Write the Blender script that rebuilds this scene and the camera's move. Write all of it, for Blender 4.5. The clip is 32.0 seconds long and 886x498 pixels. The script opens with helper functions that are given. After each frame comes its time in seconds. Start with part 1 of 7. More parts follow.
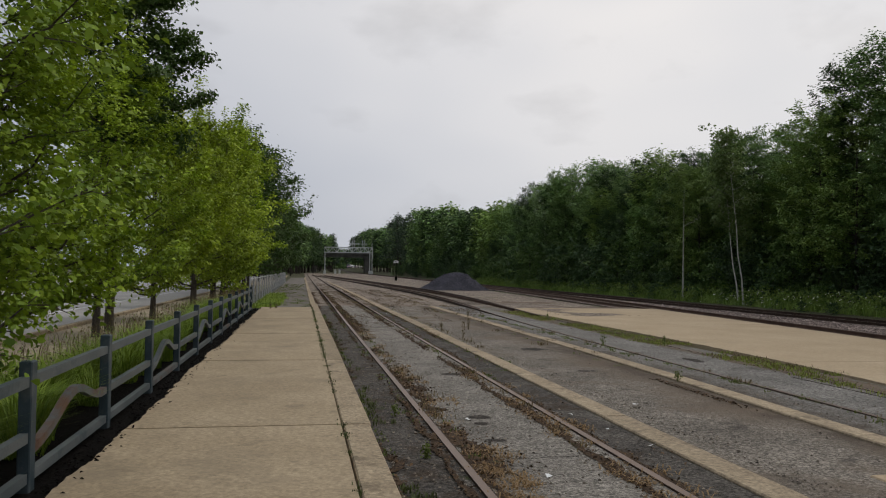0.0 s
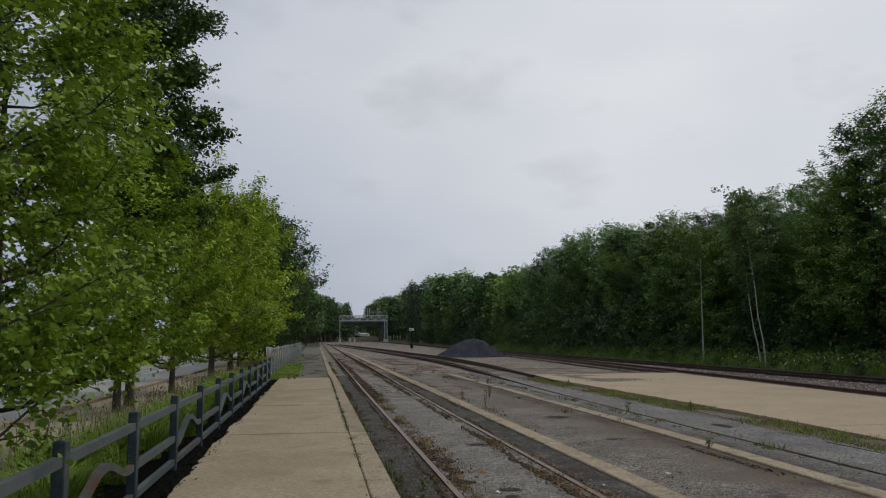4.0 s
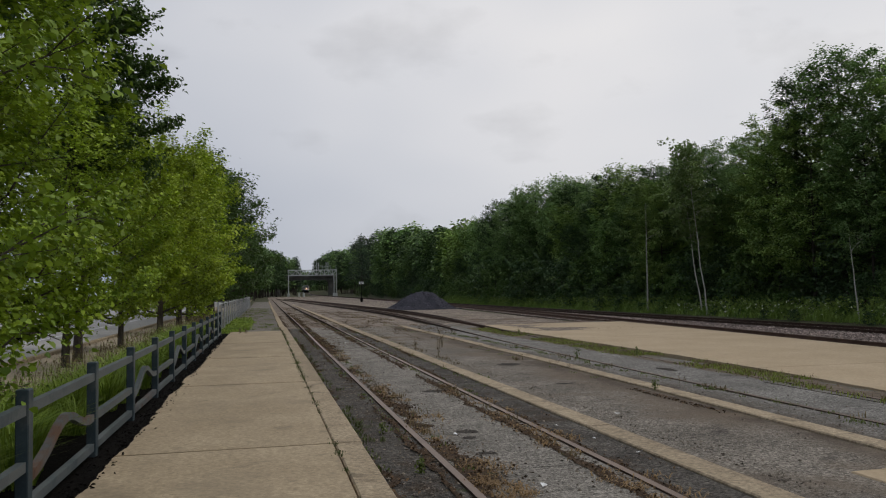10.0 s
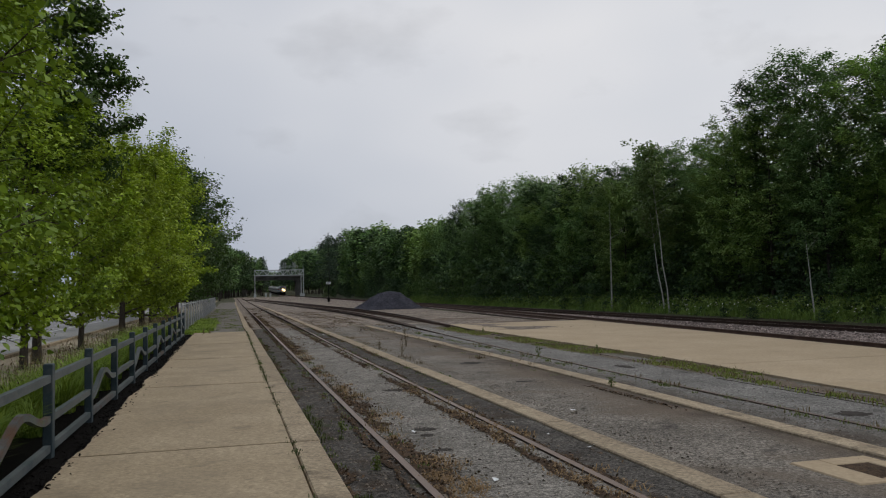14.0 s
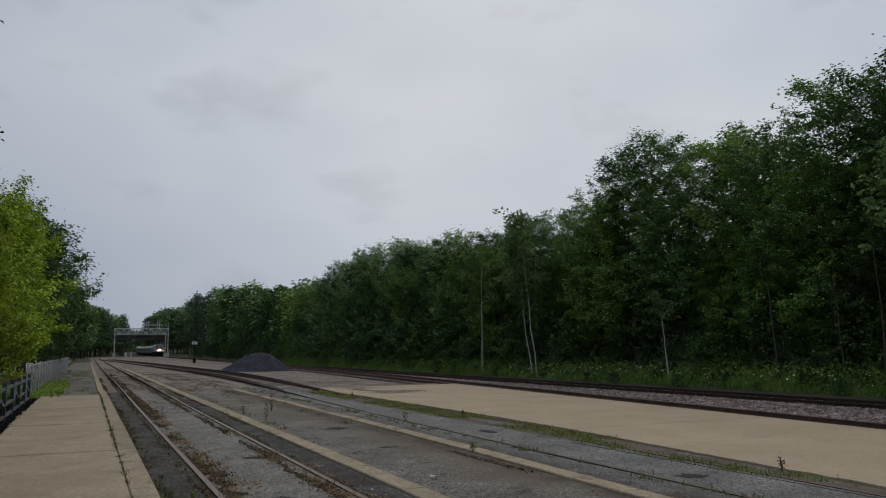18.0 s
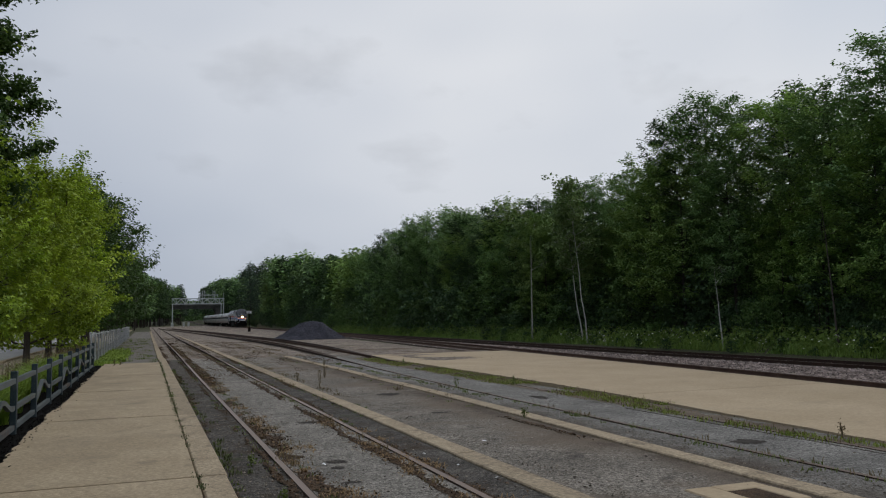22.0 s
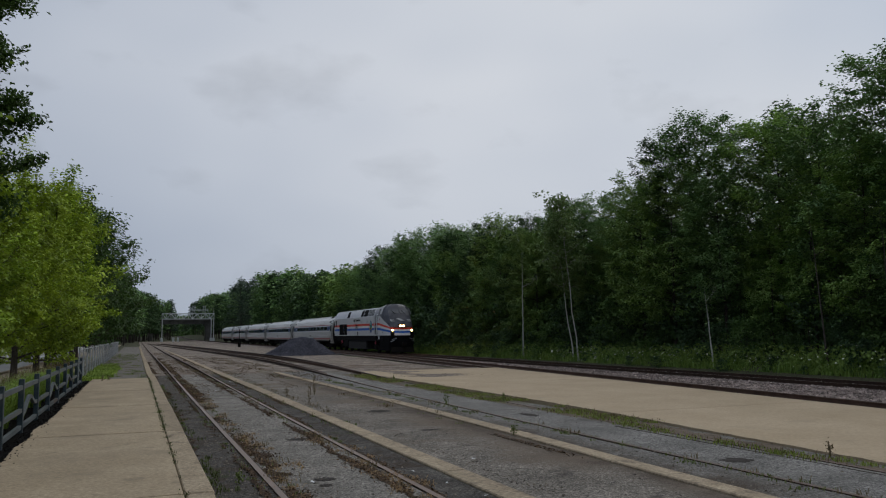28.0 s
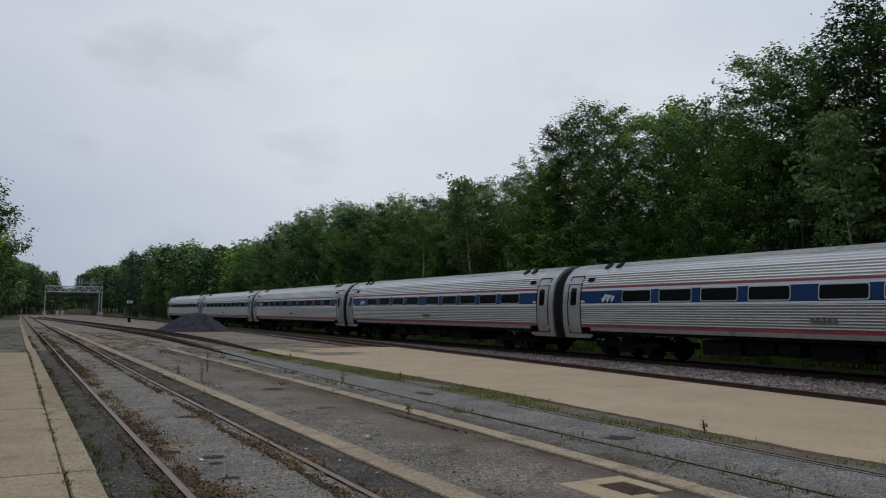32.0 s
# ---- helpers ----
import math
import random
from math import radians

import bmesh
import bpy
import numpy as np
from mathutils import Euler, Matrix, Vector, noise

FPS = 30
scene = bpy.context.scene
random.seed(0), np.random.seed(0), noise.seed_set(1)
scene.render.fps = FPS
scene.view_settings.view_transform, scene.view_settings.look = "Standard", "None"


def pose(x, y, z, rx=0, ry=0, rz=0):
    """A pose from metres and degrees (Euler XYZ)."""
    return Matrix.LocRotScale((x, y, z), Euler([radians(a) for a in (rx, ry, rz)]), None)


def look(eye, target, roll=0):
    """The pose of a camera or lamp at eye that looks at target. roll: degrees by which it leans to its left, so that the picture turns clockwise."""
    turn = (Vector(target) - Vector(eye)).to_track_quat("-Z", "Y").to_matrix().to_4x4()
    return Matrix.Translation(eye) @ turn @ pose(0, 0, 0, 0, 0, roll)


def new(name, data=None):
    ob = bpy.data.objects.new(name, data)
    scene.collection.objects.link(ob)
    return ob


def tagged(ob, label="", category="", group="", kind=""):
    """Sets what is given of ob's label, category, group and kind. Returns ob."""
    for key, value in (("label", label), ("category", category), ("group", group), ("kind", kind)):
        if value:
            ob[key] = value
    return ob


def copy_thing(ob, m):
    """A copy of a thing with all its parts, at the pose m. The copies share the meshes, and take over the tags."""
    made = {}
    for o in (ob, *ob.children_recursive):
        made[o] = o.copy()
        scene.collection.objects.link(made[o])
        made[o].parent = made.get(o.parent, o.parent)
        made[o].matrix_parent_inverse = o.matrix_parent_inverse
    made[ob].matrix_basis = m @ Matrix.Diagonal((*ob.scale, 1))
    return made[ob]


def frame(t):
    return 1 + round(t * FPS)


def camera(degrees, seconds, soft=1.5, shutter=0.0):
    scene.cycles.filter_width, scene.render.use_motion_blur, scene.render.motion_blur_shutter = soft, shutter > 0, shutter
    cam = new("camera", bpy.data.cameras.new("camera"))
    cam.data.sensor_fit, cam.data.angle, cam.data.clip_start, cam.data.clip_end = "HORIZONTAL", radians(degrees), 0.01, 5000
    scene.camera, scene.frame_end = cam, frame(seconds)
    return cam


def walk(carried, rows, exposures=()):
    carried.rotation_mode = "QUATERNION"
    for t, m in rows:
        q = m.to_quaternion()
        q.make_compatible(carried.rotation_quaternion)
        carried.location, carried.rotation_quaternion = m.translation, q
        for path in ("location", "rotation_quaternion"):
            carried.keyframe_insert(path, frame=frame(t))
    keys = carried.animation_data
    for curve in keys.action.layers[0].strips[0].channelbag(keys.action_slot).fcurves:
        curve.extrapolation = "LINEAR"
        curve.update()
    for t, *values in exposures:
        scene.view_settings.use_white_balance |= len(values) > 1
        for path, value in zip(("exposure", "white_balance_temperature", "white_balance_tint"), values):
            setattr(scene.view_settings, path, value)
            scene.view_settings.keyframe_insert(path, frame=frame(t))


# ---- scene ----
cam = camera(59.08, 32.0, soft=1.15)


def aim(x, y, z, yaw, pitch, roll):
    """A camera pose: heading, upward tilt and lean of a held camera."""
    return pose(x, y, z, 90 + pitch, 0, yaw) @ pose(0, 0, 0, 0, 0, -roll)


# seconds, x, y, z, yaw, pitch, roll
ROWS = [
    (0, 0.000, 0.001, 1.701, -10.19, 1.66, -0.76),
    (0.5, 0.004, 0.008, 1.708, -10.32, 1.61, -0.95),
    (1, 0.011, 0.030, 1.705, -10.13, 1.70, -2.05),
    (1.5, 0.024, 0.047, 1.705, -9.88, 1.97, -2.14),
    (2, -0.008, 0.054, 1.721, -9.18, 3.41, -1.41),
    (2.5, -0.006, 0.033, 1.723, -9.07, 4.30, -1.01),
    (3, 0.016, 0.012, 1.714, -9.13, 4.67, -0.33),
    (3.5, -0.067, 0.020, 1.732, -8.92, 6.56, 0.24),
    (5.5, -0.189, -0.063, 1.697, -10.34, 5.59, 0.73),
    (6, -0.228, -0.070, 1.675, -10.42, 4.86, 0.74),
    (6.5, -0.261, -0.059, 1.671, -10.41, 4.26, 0.44),
    (7, -0.254, -0.066, 1.675, -10.52, 4.31, 0.14),
    (7.5, -0.243, -0.078, 1.673, -10.60, 4.31, 0.42),
    (8, -0.250, -0.077, 1.676, -11.12, 4.33, 0.54),
    (8.5, -0.250, -0.082, 1.673, -11.56, 4.17, 0.62),
    (9, -0.247, -0.082, 1.667, -12.56, 3.50, 0.83),
    (9.5, -0.245, -0.095, 1.669, -12.75, 3.11, 0.96),
    (10, -0.247, -0.077, 1.668, -12.87, 3.08, 0.99),
    (10.5, -0.237, -0.085, 1.671, -13.97, 3.08, 1.10),
    (11, -0.215, -0.114, 1.682, -14.28, 3.12, 1.05),
    (11.5, -0.084, -0.104, 1.667, -14.28, 3.15, 1.19),
    (12, 0.038, -0.150, 1.656, -14.09, 3.11, 1.17),
    (12.5, -0.005, -0.162, 1.683, -14.16, 3.21, 1.08),
    (13, -0.147, -0.187, 1.699, -14.88, 3.18, 1.31),
    (13.5, -0.164, -0.225, 1.673, -15.27, 3.06, 1.32),
    (15.5, -0.150, -0.358, 1.677, -14.86, 2.96, 0.87),
    (16, -0.137, -0.376, 1.693, -15.41, 3.09, 0.93),
    (16.5, -0.118, -0.326, 1.746, -22.88, 8.91, 2.59),
    (17, -0.098, -0.342, 1.726, -27.11, 9.26, 3.16),
    (17.5, -0.089, -0.441, 1.727, -26.50, 9.30, 1.21),
    (18, -0.089, -0.493, 1.722, -24.36, 7.36, 0.63),
    (18.5, -0.084, -0.471, 1.710, -22.47, 6.46, 1.22),
    (19, -0.091, -0.435, 1.700, -22.28, 5.57, 2.37),
    (19.5, -0.096, -0.396, 1.709, -22.29, 5.66, 2.58),
    (20, -0.076, -0.402, 1.700, -22.06, 5.66, 2.19),
    (20.5, -0.062, -0.440, 1.691, -22.02, 5.16, 1.54),
    (21, -0.077, -0.447, 1.696, -21.71, 4.99, 1.30),
    (21.5, -0.087, -0.466, 1.708, -21.28, 4.99, 1.13),
    (22, -0.076, -0.448, 1.699, -20.74, 5.07, 0.99),
    (22.5, -0.071, -0.438, 1.689, -20.50, 5.17, 0.85),
    (23, -0.077, -0.440, 1.691, -20.30, 5.12, 0.64),
    (23.5, -0.083, -0.445, 1.692, -19.94, 5.12, 0.33),
    (24, -0.082, -0.461, 1.681, -19.88, 5.17, -0.50),
    (24.5, -0.090, -0.481, 1.698, -19.98, 5.36, -0.95),
    (25, -0.078, -0.504, 1.726, -20.30, 7.02, -0.50),
    (25.5, -0.073, -0.501, 1.715, -20.75, 6.95, -0.56),
    (26, -0.064, -0.485, 1.709, -21.34, 6.92, -0.49),
    (26.5, -0.081, -0.492, 1.701, -21.31, 6.87, -0.22),
    (28.5, -0.058, -0.481, 1.708, -21.49, 6.14, 0.89),
    (29, -0.047, -0.500, 1.703, -21.58, 6.16, 0.94),
    (29.5, -0.070, -0.487, 1.692, -21.65, 6.15, 0.65),
    (30, -0.161, -0.477, 1.706, -22.96, 5.79, 0.74),
    (30.5, -0.232, -0.468, 1.703, -26.99, 4.85, 1.07),
    (31, -0.203, -0.468, 1.706, -27.07, 4.82, 0.73),
    (31.5, -0.115, -0.492, 1.700, -27.19, 4.84, -0.08),
    (32, -0.049, -0.519, 1.698, -28.53, 4.77, -0.42),
]
# seconds, stops, kelvin, tint
EXPOSURES = [(0.0, 0.05, 6950, 11), (3.0, -0.1, 6500, 9), (6.0, -0.12, 6550, 9), (8.0, -0.14, 6700, 10), (9.0, 0.0, 6850, 11), (12.0, -0.1, 6580, 10), (16.0, -0.08, 6650, 10), (17.0, -0.45, 6380, 9), (19.0, -0.2, 6350, 9), (20.4, -0.26, 6360, 9), (21.2, -0.12, 6420, 9), (23.0, -0.1, 6400, 9), (24.0, -0.2, 6330, 9), (25.0, -0.38, 6230, 9), (26.0, -0.32, 6230, 9), (29.0, -0.28, 6270, 9), (30.0, -0.24, 6280, 9), (31.0, -0.12, 6280, 9), (32.0, -0.10, 6280, 9)]
walk(cam, [(t, aim(*row)) for t, *row in ROWS], EXPOSURES)

# ---- light: an overcast afternoon ----
world = bpy.data.worlds.new("overcast_sky")
scene.world = world
world.use_nodes = True
wn, wl = world.node_tree.nodes, world.node_tree.links
wn.clear()
SKY_STRENGTH = 1.0
w_out = wn.new("ShaderNodeOutputWorld")
w_bg = wn.new("ShaderNodeBackground")
w_bg.inputs["Strength"].default_value = SKY_STRENGTH
w_sky = wn.new("ShaderNodeTexSky")
w_sky.sky_type, w_sky.sun_disc = "NISHITA", False
w_sky.sun_elevation, w_sky.sun_rotation = radians(48), radians(75)
w_sky.air_density, w_sky.dust_density = 1.0, 3.0
w_dim = wn.new("ShaderNodeVectorMath")
w_dim.operation = "SCALE"
w_dim.inputs["Scale"].default_value = 0.06
w_co = wn.new("ShaderNodeTexCoord")
w_map = wn.new("ShaderNodeMapping")
w_map.inputs["Scale"].default_value = (1.0, 1.0, 2.0)
w_big = wn.new("ShaderNodeTexNoise")
w_big.inputs["Scale"].default_value, w_big.inputs["Detail"].default_value = 1.3, 3.0
w_ramp = wn.new("ShaderNodeValToRGB")
w_ramp.color_ramp.elements[0].position, w_ramp.color_ramp.elements[0].color = 0.32, (0.485, 0.53, 0.612, 1)
w_ramp.color_ramp.elements[1].position, w_ramp.color_ramp.elements[1].color = 0.68, (0.725, 0.735, 0.765, 1)
w_small = wn.new("ShaderNodeTexNoise")
w_small.inputs["Scale"].default_value, w_small.inputs["Detail"].default_value = 5.5, 6.0
w_puff = wn.new("ShaderNodeMapRange")
w_puff.inputs["From Min"].default_value, w_puff.inputs["From Max"].default_value = 0.53, 0.70
w_puff.inputs["To Min"].default_value, w_puff.inputs["To Max"].default_value = 1.0, 0.85
# the deck is thinner, and so brighter, towards the hidden sun
w_dot = wn.new("ShaderNodeVectorMath")
w_dot.operation = "DOT_PRODUCT"
w_dot.inputs[1].default_value = Vector((0.62, 0.16, 0.77)).normalized()
w_side = wn.new("ShaderNodeMapRange")
w_side.inputs["From Min"].default_value, w_side.inputs["From Max"].default_value = -0.2, 1.0
w_side.inputs["To Min"].default_value, w_side.inputs["To Max"].default_value = 0.53, 1.45
w_both = wn.new("ShaderNodeMath")
w_both.operation = "MULTIPLY"
w_mul = wn.new("ShaderNodeVectorMath")
w_mul.operation = "SCALE"
w_mix = wn.new("ShaderNodeMix")
w_mix.data_type = "RGBA"
w_mix.inputs["Factor"].default_value = 0.93
wl.new(w_co.outputs["Generated"], w_map.inputs["Vector"])
wl.new(w_map.outputs[0], w_big.inputs["Vector"])
wl.new(w_map.outputs[0], w_small.inputs["Vector"])
wl.new(w_big.outputs["Fac"], w_ramp.inputs["Fac"])
wl.new(w_small.outputs["Fac"], w_puff.inputs["Value"])
# and bluer away from it
w_tint = wn.new("ShaderNodeMix")
w_tint.data_type = "RGBA"
w_tint.inputs["A"].default_value, w_tint.inputs["B"].default_value = (0.87, 0.945, 1.07, 1), (1.02, 1.0, 0.97, 1)
w_fac = wn.new("ShaderNodeMapRange")
w_fac.inputs["From Min"].default_value, w_fac.inputs["From Max"].default_value = 0.05, 0.75
w_hue = wn.new("ShaderNodeVectorMath")
w_hue.operation = "MULTIPLY"
wl.new(w_dot.outputs["Value"], w_fac.inputs["Value"])
wl.new(w_fac.outputs["Result"], w_tint.inputs["Factor"])
wl.new(w_ramp.outputs["Color"], w_hue.inputs[0])
wl.new(w_tint.outputs["Result"], w_hue.inputs[1])
wl.new(w_hue.outputs[0], w_mul.inputs[0])
wl.new(w_co.outputs["Generated"], w_dot.inputs[0])
wl.new(w_dot.outputs["Value"], w_side.inputs["Value"])
wl.new(w_side.outputs["Result"], w_both.inputs[0])
wl.new(w_puff.outputs["Result"], w_both.inputs[1])
wl.new(w_both.outputs[0], w_mul.inputs["Scale"])
wl.new(w_sky.outputs["Color"], w_dim.inputs[0])
wl.new(w_dim.outputs[0], w_mix.inputs["A"])
wl.new(w_mul.outputs[0], w_mix.inputs["B"])
wl.new(w_mix.outputs["Result"], w_bg.inputs["Color"])
wl.new(w_bg.outputs[0], w_out.inputs["Surface"])

sun = new("sun", bpy.data.lights.new("sun", "SUN"))
sun.data.energy, sun.data.angle, sun.data.color = 0.55, radians(35), (1.0, 0.96, 0.9)
sun.matrix_world = look((62, 16, 77), (0, 0, 0))

# ---- materials ----
def mat(name, c1, c2, coarse=2.0, fine=45.0, rough=0.8, metal=0.0, bump=0.3, depth=0.01, grain=0.25, stretch=(1, 1, 1),
        random_tone=0.0, spec=0.2, island=0.0, spots=None, cells=(), drift=()):
    """A procedural surface: two tones at a coarse scale, grain at a fine one, relief, and a tone of its own for each piece."""
    m = bpy.data.materials.new(name)
    m.use_nodes = True
    n, l = m.node_tree.nodes, m.node_tree.links
    b = n["Principled BSDF"]
    b.inputs["Metallic"].default_value, b.inputs["Specular IOR Level"].default_value = metal, spec
    co, mp = n.new("ShaderNodeTexCoord"), n.new("ShaderNodeMapping")
    mp.inputs["Scale"].default_value = stretch
    l.new(co.outputs["Object"], mp.inputs["Vector"])
    big, small = n.new("ShaderNodeTexNoise"), n.new("ShaderNodeTexNoise")
    big.inputs["Scale"].default_value, big.inputs["Detail"].default_value, big.inputs["Roughness"].default_value = coarse, 7, 0.6
    small.inputs["Scale"].default_value, small.inputs["Detail"].default_value, small.inputs["Roughness"].default_value = fine, 4, 0.65
    l.new(mp.outputs[0], big.inputs["Vector"]), l.new(mp.outputs[0], small.inputs["Vector"])
    r = n.new("ShaderNodeMapRange")
    r.inputs["From Min"].default_value, r.inputs["From Max"].default_value = 0.32, 0.68
    l.new(big.outputs["Fac"], r.inputs["Value"])
    mix = n.new("ShaderNodeMix")
    mix.data_type = "RGBA"
    mix.inputs["A"].default_value, mix.inputs["B"].default_value = (*c1, 1), (*c2, 1)
    l.new(r.outputs[0], mix.inputs["Factor"])
    g = n.new("ShaderNodeMapRange")
    g.inputs["From Min"].default_value, g.inputs["From Max"].default_value = 0.3, 0.7
    g.inputs["To Min"].default_value, g.inputs["To Max"].default_value = 1 - grain, 1 + grain
    l.new(small.outputs["Fac"], g.inputs["Value"])
    tone = g.outputs[0]
    for amount, node, out in ((random_tone, "ShaderNodeObjectInfo", "Random"), (island, "ShaderNodeNewGeometry", "Random Per Island")):
        if amount:
            o, a, k = n.new(node), n.new("ShaderNodeMapRange"), n.new("ShaderNodeMath")
            a.inputs["To Min"].default_value, a.inputs["To Max"].default_value = 1 - amount, 1 + amount
            k.operation = "MULTIPLY"
            l.new(o.outputs[out], a.inputs["Value"]), l.new(a.outputs[0], k.inputs[0]), l.new(tone, k.inputs[1])
            tone = k.outputs[0]
    for scale, amount in cells:
        v, gy, a, k = n.new("ShaderNodeTexVoronoi"), n.new("ShaderNodeSeparateColor"), n.new("ShaderNodeMapRange"), n.new("ShaderNodeMath")
        v.inputs["Scale"].default_value = scale
        a.inputs["To Min"].default_value, a.inputs["To Max"].default_value = 1 - amount, 1 + amount
        k.operation = "MULTIPLY"
        l.new(mp.outputs[0], v.inputs["Vector"]), l.new(v.outputs["Color"], gy.inputs[0]), l.new(gy.outputs[0], a.inputs["Value"])
        l.new(a.outputs[0], k.inputs[0]), l.new(tone, k.inputs[1])
        tone = k.outputs[0]
    sc = n.new("ShaderNodeVectorMath")
    sc.operation = "SCALE"
    l.new(mix.outputs["Result"], sc.inputs[0]), l.new(tone, sc.inputs["Scale"])
    colour = sc.outputs[0]
    for tint, scale, low, high in spots or ():
        s, sr, sm = n.new("ShaderNodeTexNoise"), n.new("ShaderNodeMapRange"), n.new("ShaderNodeMix")
        s.inputs["Scale"].default_value, s.inputs["Detail"].default_value, s.inputs["Roughness"].default_value = scale, 7, 0.65
        sr.inputs["From Min"].default_value, sr.inputs["From Max"].default_value = low, high
        sm.data_type = "RGBA"
        sm.inputs["B"].default_value = (*tint, 1)
        off = n.new("ShaderNodeVectorMath")
        off.inputs[1].default_value = (scale * 7.3, 3.1 * scale, 1.7)
        l.new(mp.outputs[0], off.inputs[0]), l.new(off.outputs[0], s.inputs["Vector"])
        l.new(s.outputs["Fac"], sr.inputs["Value"]), l.new(sr.outputs[0], sm.inputs["Factor"])
        l.new(colour, sm.inputs["A"])
        colour = sm.outputs["Result"]
    for tint, x0, x1, scale in drift:
        s, sr, sm, sx, xr, k = [n.new("ShaderNode" + kind) for kind in ("TexNoise", "MapRange", "Mix", "SeparateXYZ", "MapRange", "Math")]
        s.inputs["Scale"].default_value, s.inputs["Detail"].default_value, s.inputs["Roughness"].default_value = scale, 8, 0.7
        sr.inputs["From Min"].default_value, sr.inputs["From Max"].default_value = 0.36, 0.58
        xr.inputs["From Min"].default_value, xr.inputs["From Max"].default_value = x0, x1
        sm.data_type, k.operation = "RGBA", "MULTIPLY"
        sm.inputs["B"].default_value = (*tint, 1)
        l.new(co.outputs["Object"], s.inputs["Vector"]), l.new(co.outputs["Object"], sx.inputs[0])
        l.new(s.outputs["Fac"], sr.inputs["Value"]), l.new(sx.outputs["X"], xr.inputs["Value"])
        l.new(sr.outputs[0], k.inputs[0]), l.new(xr.outputs[0], k.inputs[1]), l.new(k.outputs[0], sm.inputs["Factor"]), l.new(colour, sm.inputs["A"])
        colour = sm.outputs["Result"]
    l.new(colour, b.inputs["Base Color"])
    rr = n.new("ShaderNodeMapRange")
    rr.inputs["To Min"].default_value, rr.inputs["To Max"].default_value = max(rough - 0.12, 0.02), min(rough + 0.12, 1)
    l.new(big.outputs["Fac"], rr.inputs["Value"]), l.new(rr.outputs[0], b.inputs["Roughness"])
    if bump:
        bp = n.new("ShaderNodeBump")
        bp.inputs["Strength"].default_value, bp.inputs["Distance"].default_value = bump, depth
        l.new(small.outputs["Fac"], bp.inputs["Height"]), l.new(bp.outputs[0], b.inputs["Normal"])
    return m


def leafy(name, c1, c2, through_light=0.25, tone=0.3, rough=0.55):
    """Leaves: a tone for each leaf, a slow change over the crown, some light passing through."""
    m = bpy.data.materials.new(name)
    m.use_nodes = True
    n, l = m.node_tree.nodes, m.node_tree.links
    b = n["Principled BSDF"]
    b.inputs["Roughness"].default_value, b.inputs["Specular IOR Level"].default_value = rough, 0.3
    geo, mix, co, big = n.new("ShaderNodeNewGeometry"), n.new("ShaderNodeMix"), n.new("ShaderNodeTexCoord"), n.new("ShaderNodeTexNoise")
    info = n.new("ShaderNodeObjectInfo")
    big.inputs["Scale"].default_value = 0.55
    l.new(co.outputs["Object"], big.inputs["Vector"])
    add = n.new("ShaderNodeMath")
    add.operation = "MULTIPLY_ADD"
    add.inputs[1].default_value = 0.55
    l.new(geo.outputs["Random Per Island"], add.inputs[0])
    half = n.new("ShaderNodeMapRange")
    half.inputs["From Min"].default_value, half.inputs["From Max"].default_value = 0.35, 0.65
    half.inputs["To Max"].default_value = 0.45
    l.new(big.outputs["Fac"], half.inputs["Value"]), l.new(half.outputs[0], add.inputs[2])
    mix.data_type = "RGBA"
    mix.inputs["A"].default_value, mix.inputs["B"].default_value = (*c1, 1), (*c2, 1)
    l.new(add.outputs[0], mix.inputs["Factor"])
    tn, sc = n.new("ShaderNodeMapRange"), n.new("ShaderNodeVectorMath")
    tn.inputs["To Min"].default_value, tn.inputs["To Max"].default_value = 1 - tone, 1 + tone
    sc.operation = "SCALE"
    l.new(info.outputs["Random"], tn.inputs["Value"]), l.new(mix.outputs["Result"], sc.inputs[0]), l.new(tn.outputs[0], sc.inputs["Scale"])
    l.new(sc.outputs[0], b.inputs["Base Color"])
    tr, ms = n.new("ShaderNodeBsdfTranslucent"), n.new("ShaderNodeMixShader")
    ms.inputs[0].default_value = through_light
    l.new(sc.outputs[0], tr.inputs["Color"])
    l.new(b.outputs[0], ms.inputs[1]), l.new(tr.outputs[0], ms.inputs[2]), l.new(ms.outputs[0], n["Material Output"].inputs["Surface"])
    return m


def glow(name, colour, strength):
    m = bpy.data.materials.new(name)
    m.use_nodes = True
    b = m.node_tree.nodes["Principled BSDF"]
    b.inputs["Base Color"].default_value = (*colour, 1)
    b.inputs["Emission Color"].default_value, b.inputs["Emission Strength"].default_value = (*colour, 1), strength
    return m


CONCRETE = mat("aged_concrete", (0.315, 0.248, 0.163), (0.40, 0.322, 0.220), 0.8, 22, 0.85, bump=0.5, depth=0.008, grain=0.22, random_tone=0.05, cells=[(40, 0.12)],
               spots=[((0.245, 0.20, 0.14), 0.7, 0.52, 0.72), ((0.22, 0.18, 0.125), 2.3, 0.58, 0.76), ((0.13, 0.11, 0.08), 9, 0.68, 0.80)])
KERB = mat("weathered_kerb_concrete", (0.285, 0.226, 0.152), (0.385, 0.312, 0.218), 2.2, 26, 0.85, bump=0.6, depth=0.01, grain=0.3, random_tone=0.13, cells=[(34, 0.2)],
           spots=[((0.15, 0.12, 0.085), 3, 0.54, 0.70), ((0.35, 0.20, 0.09), 1.7, 0.66, 0.80)])
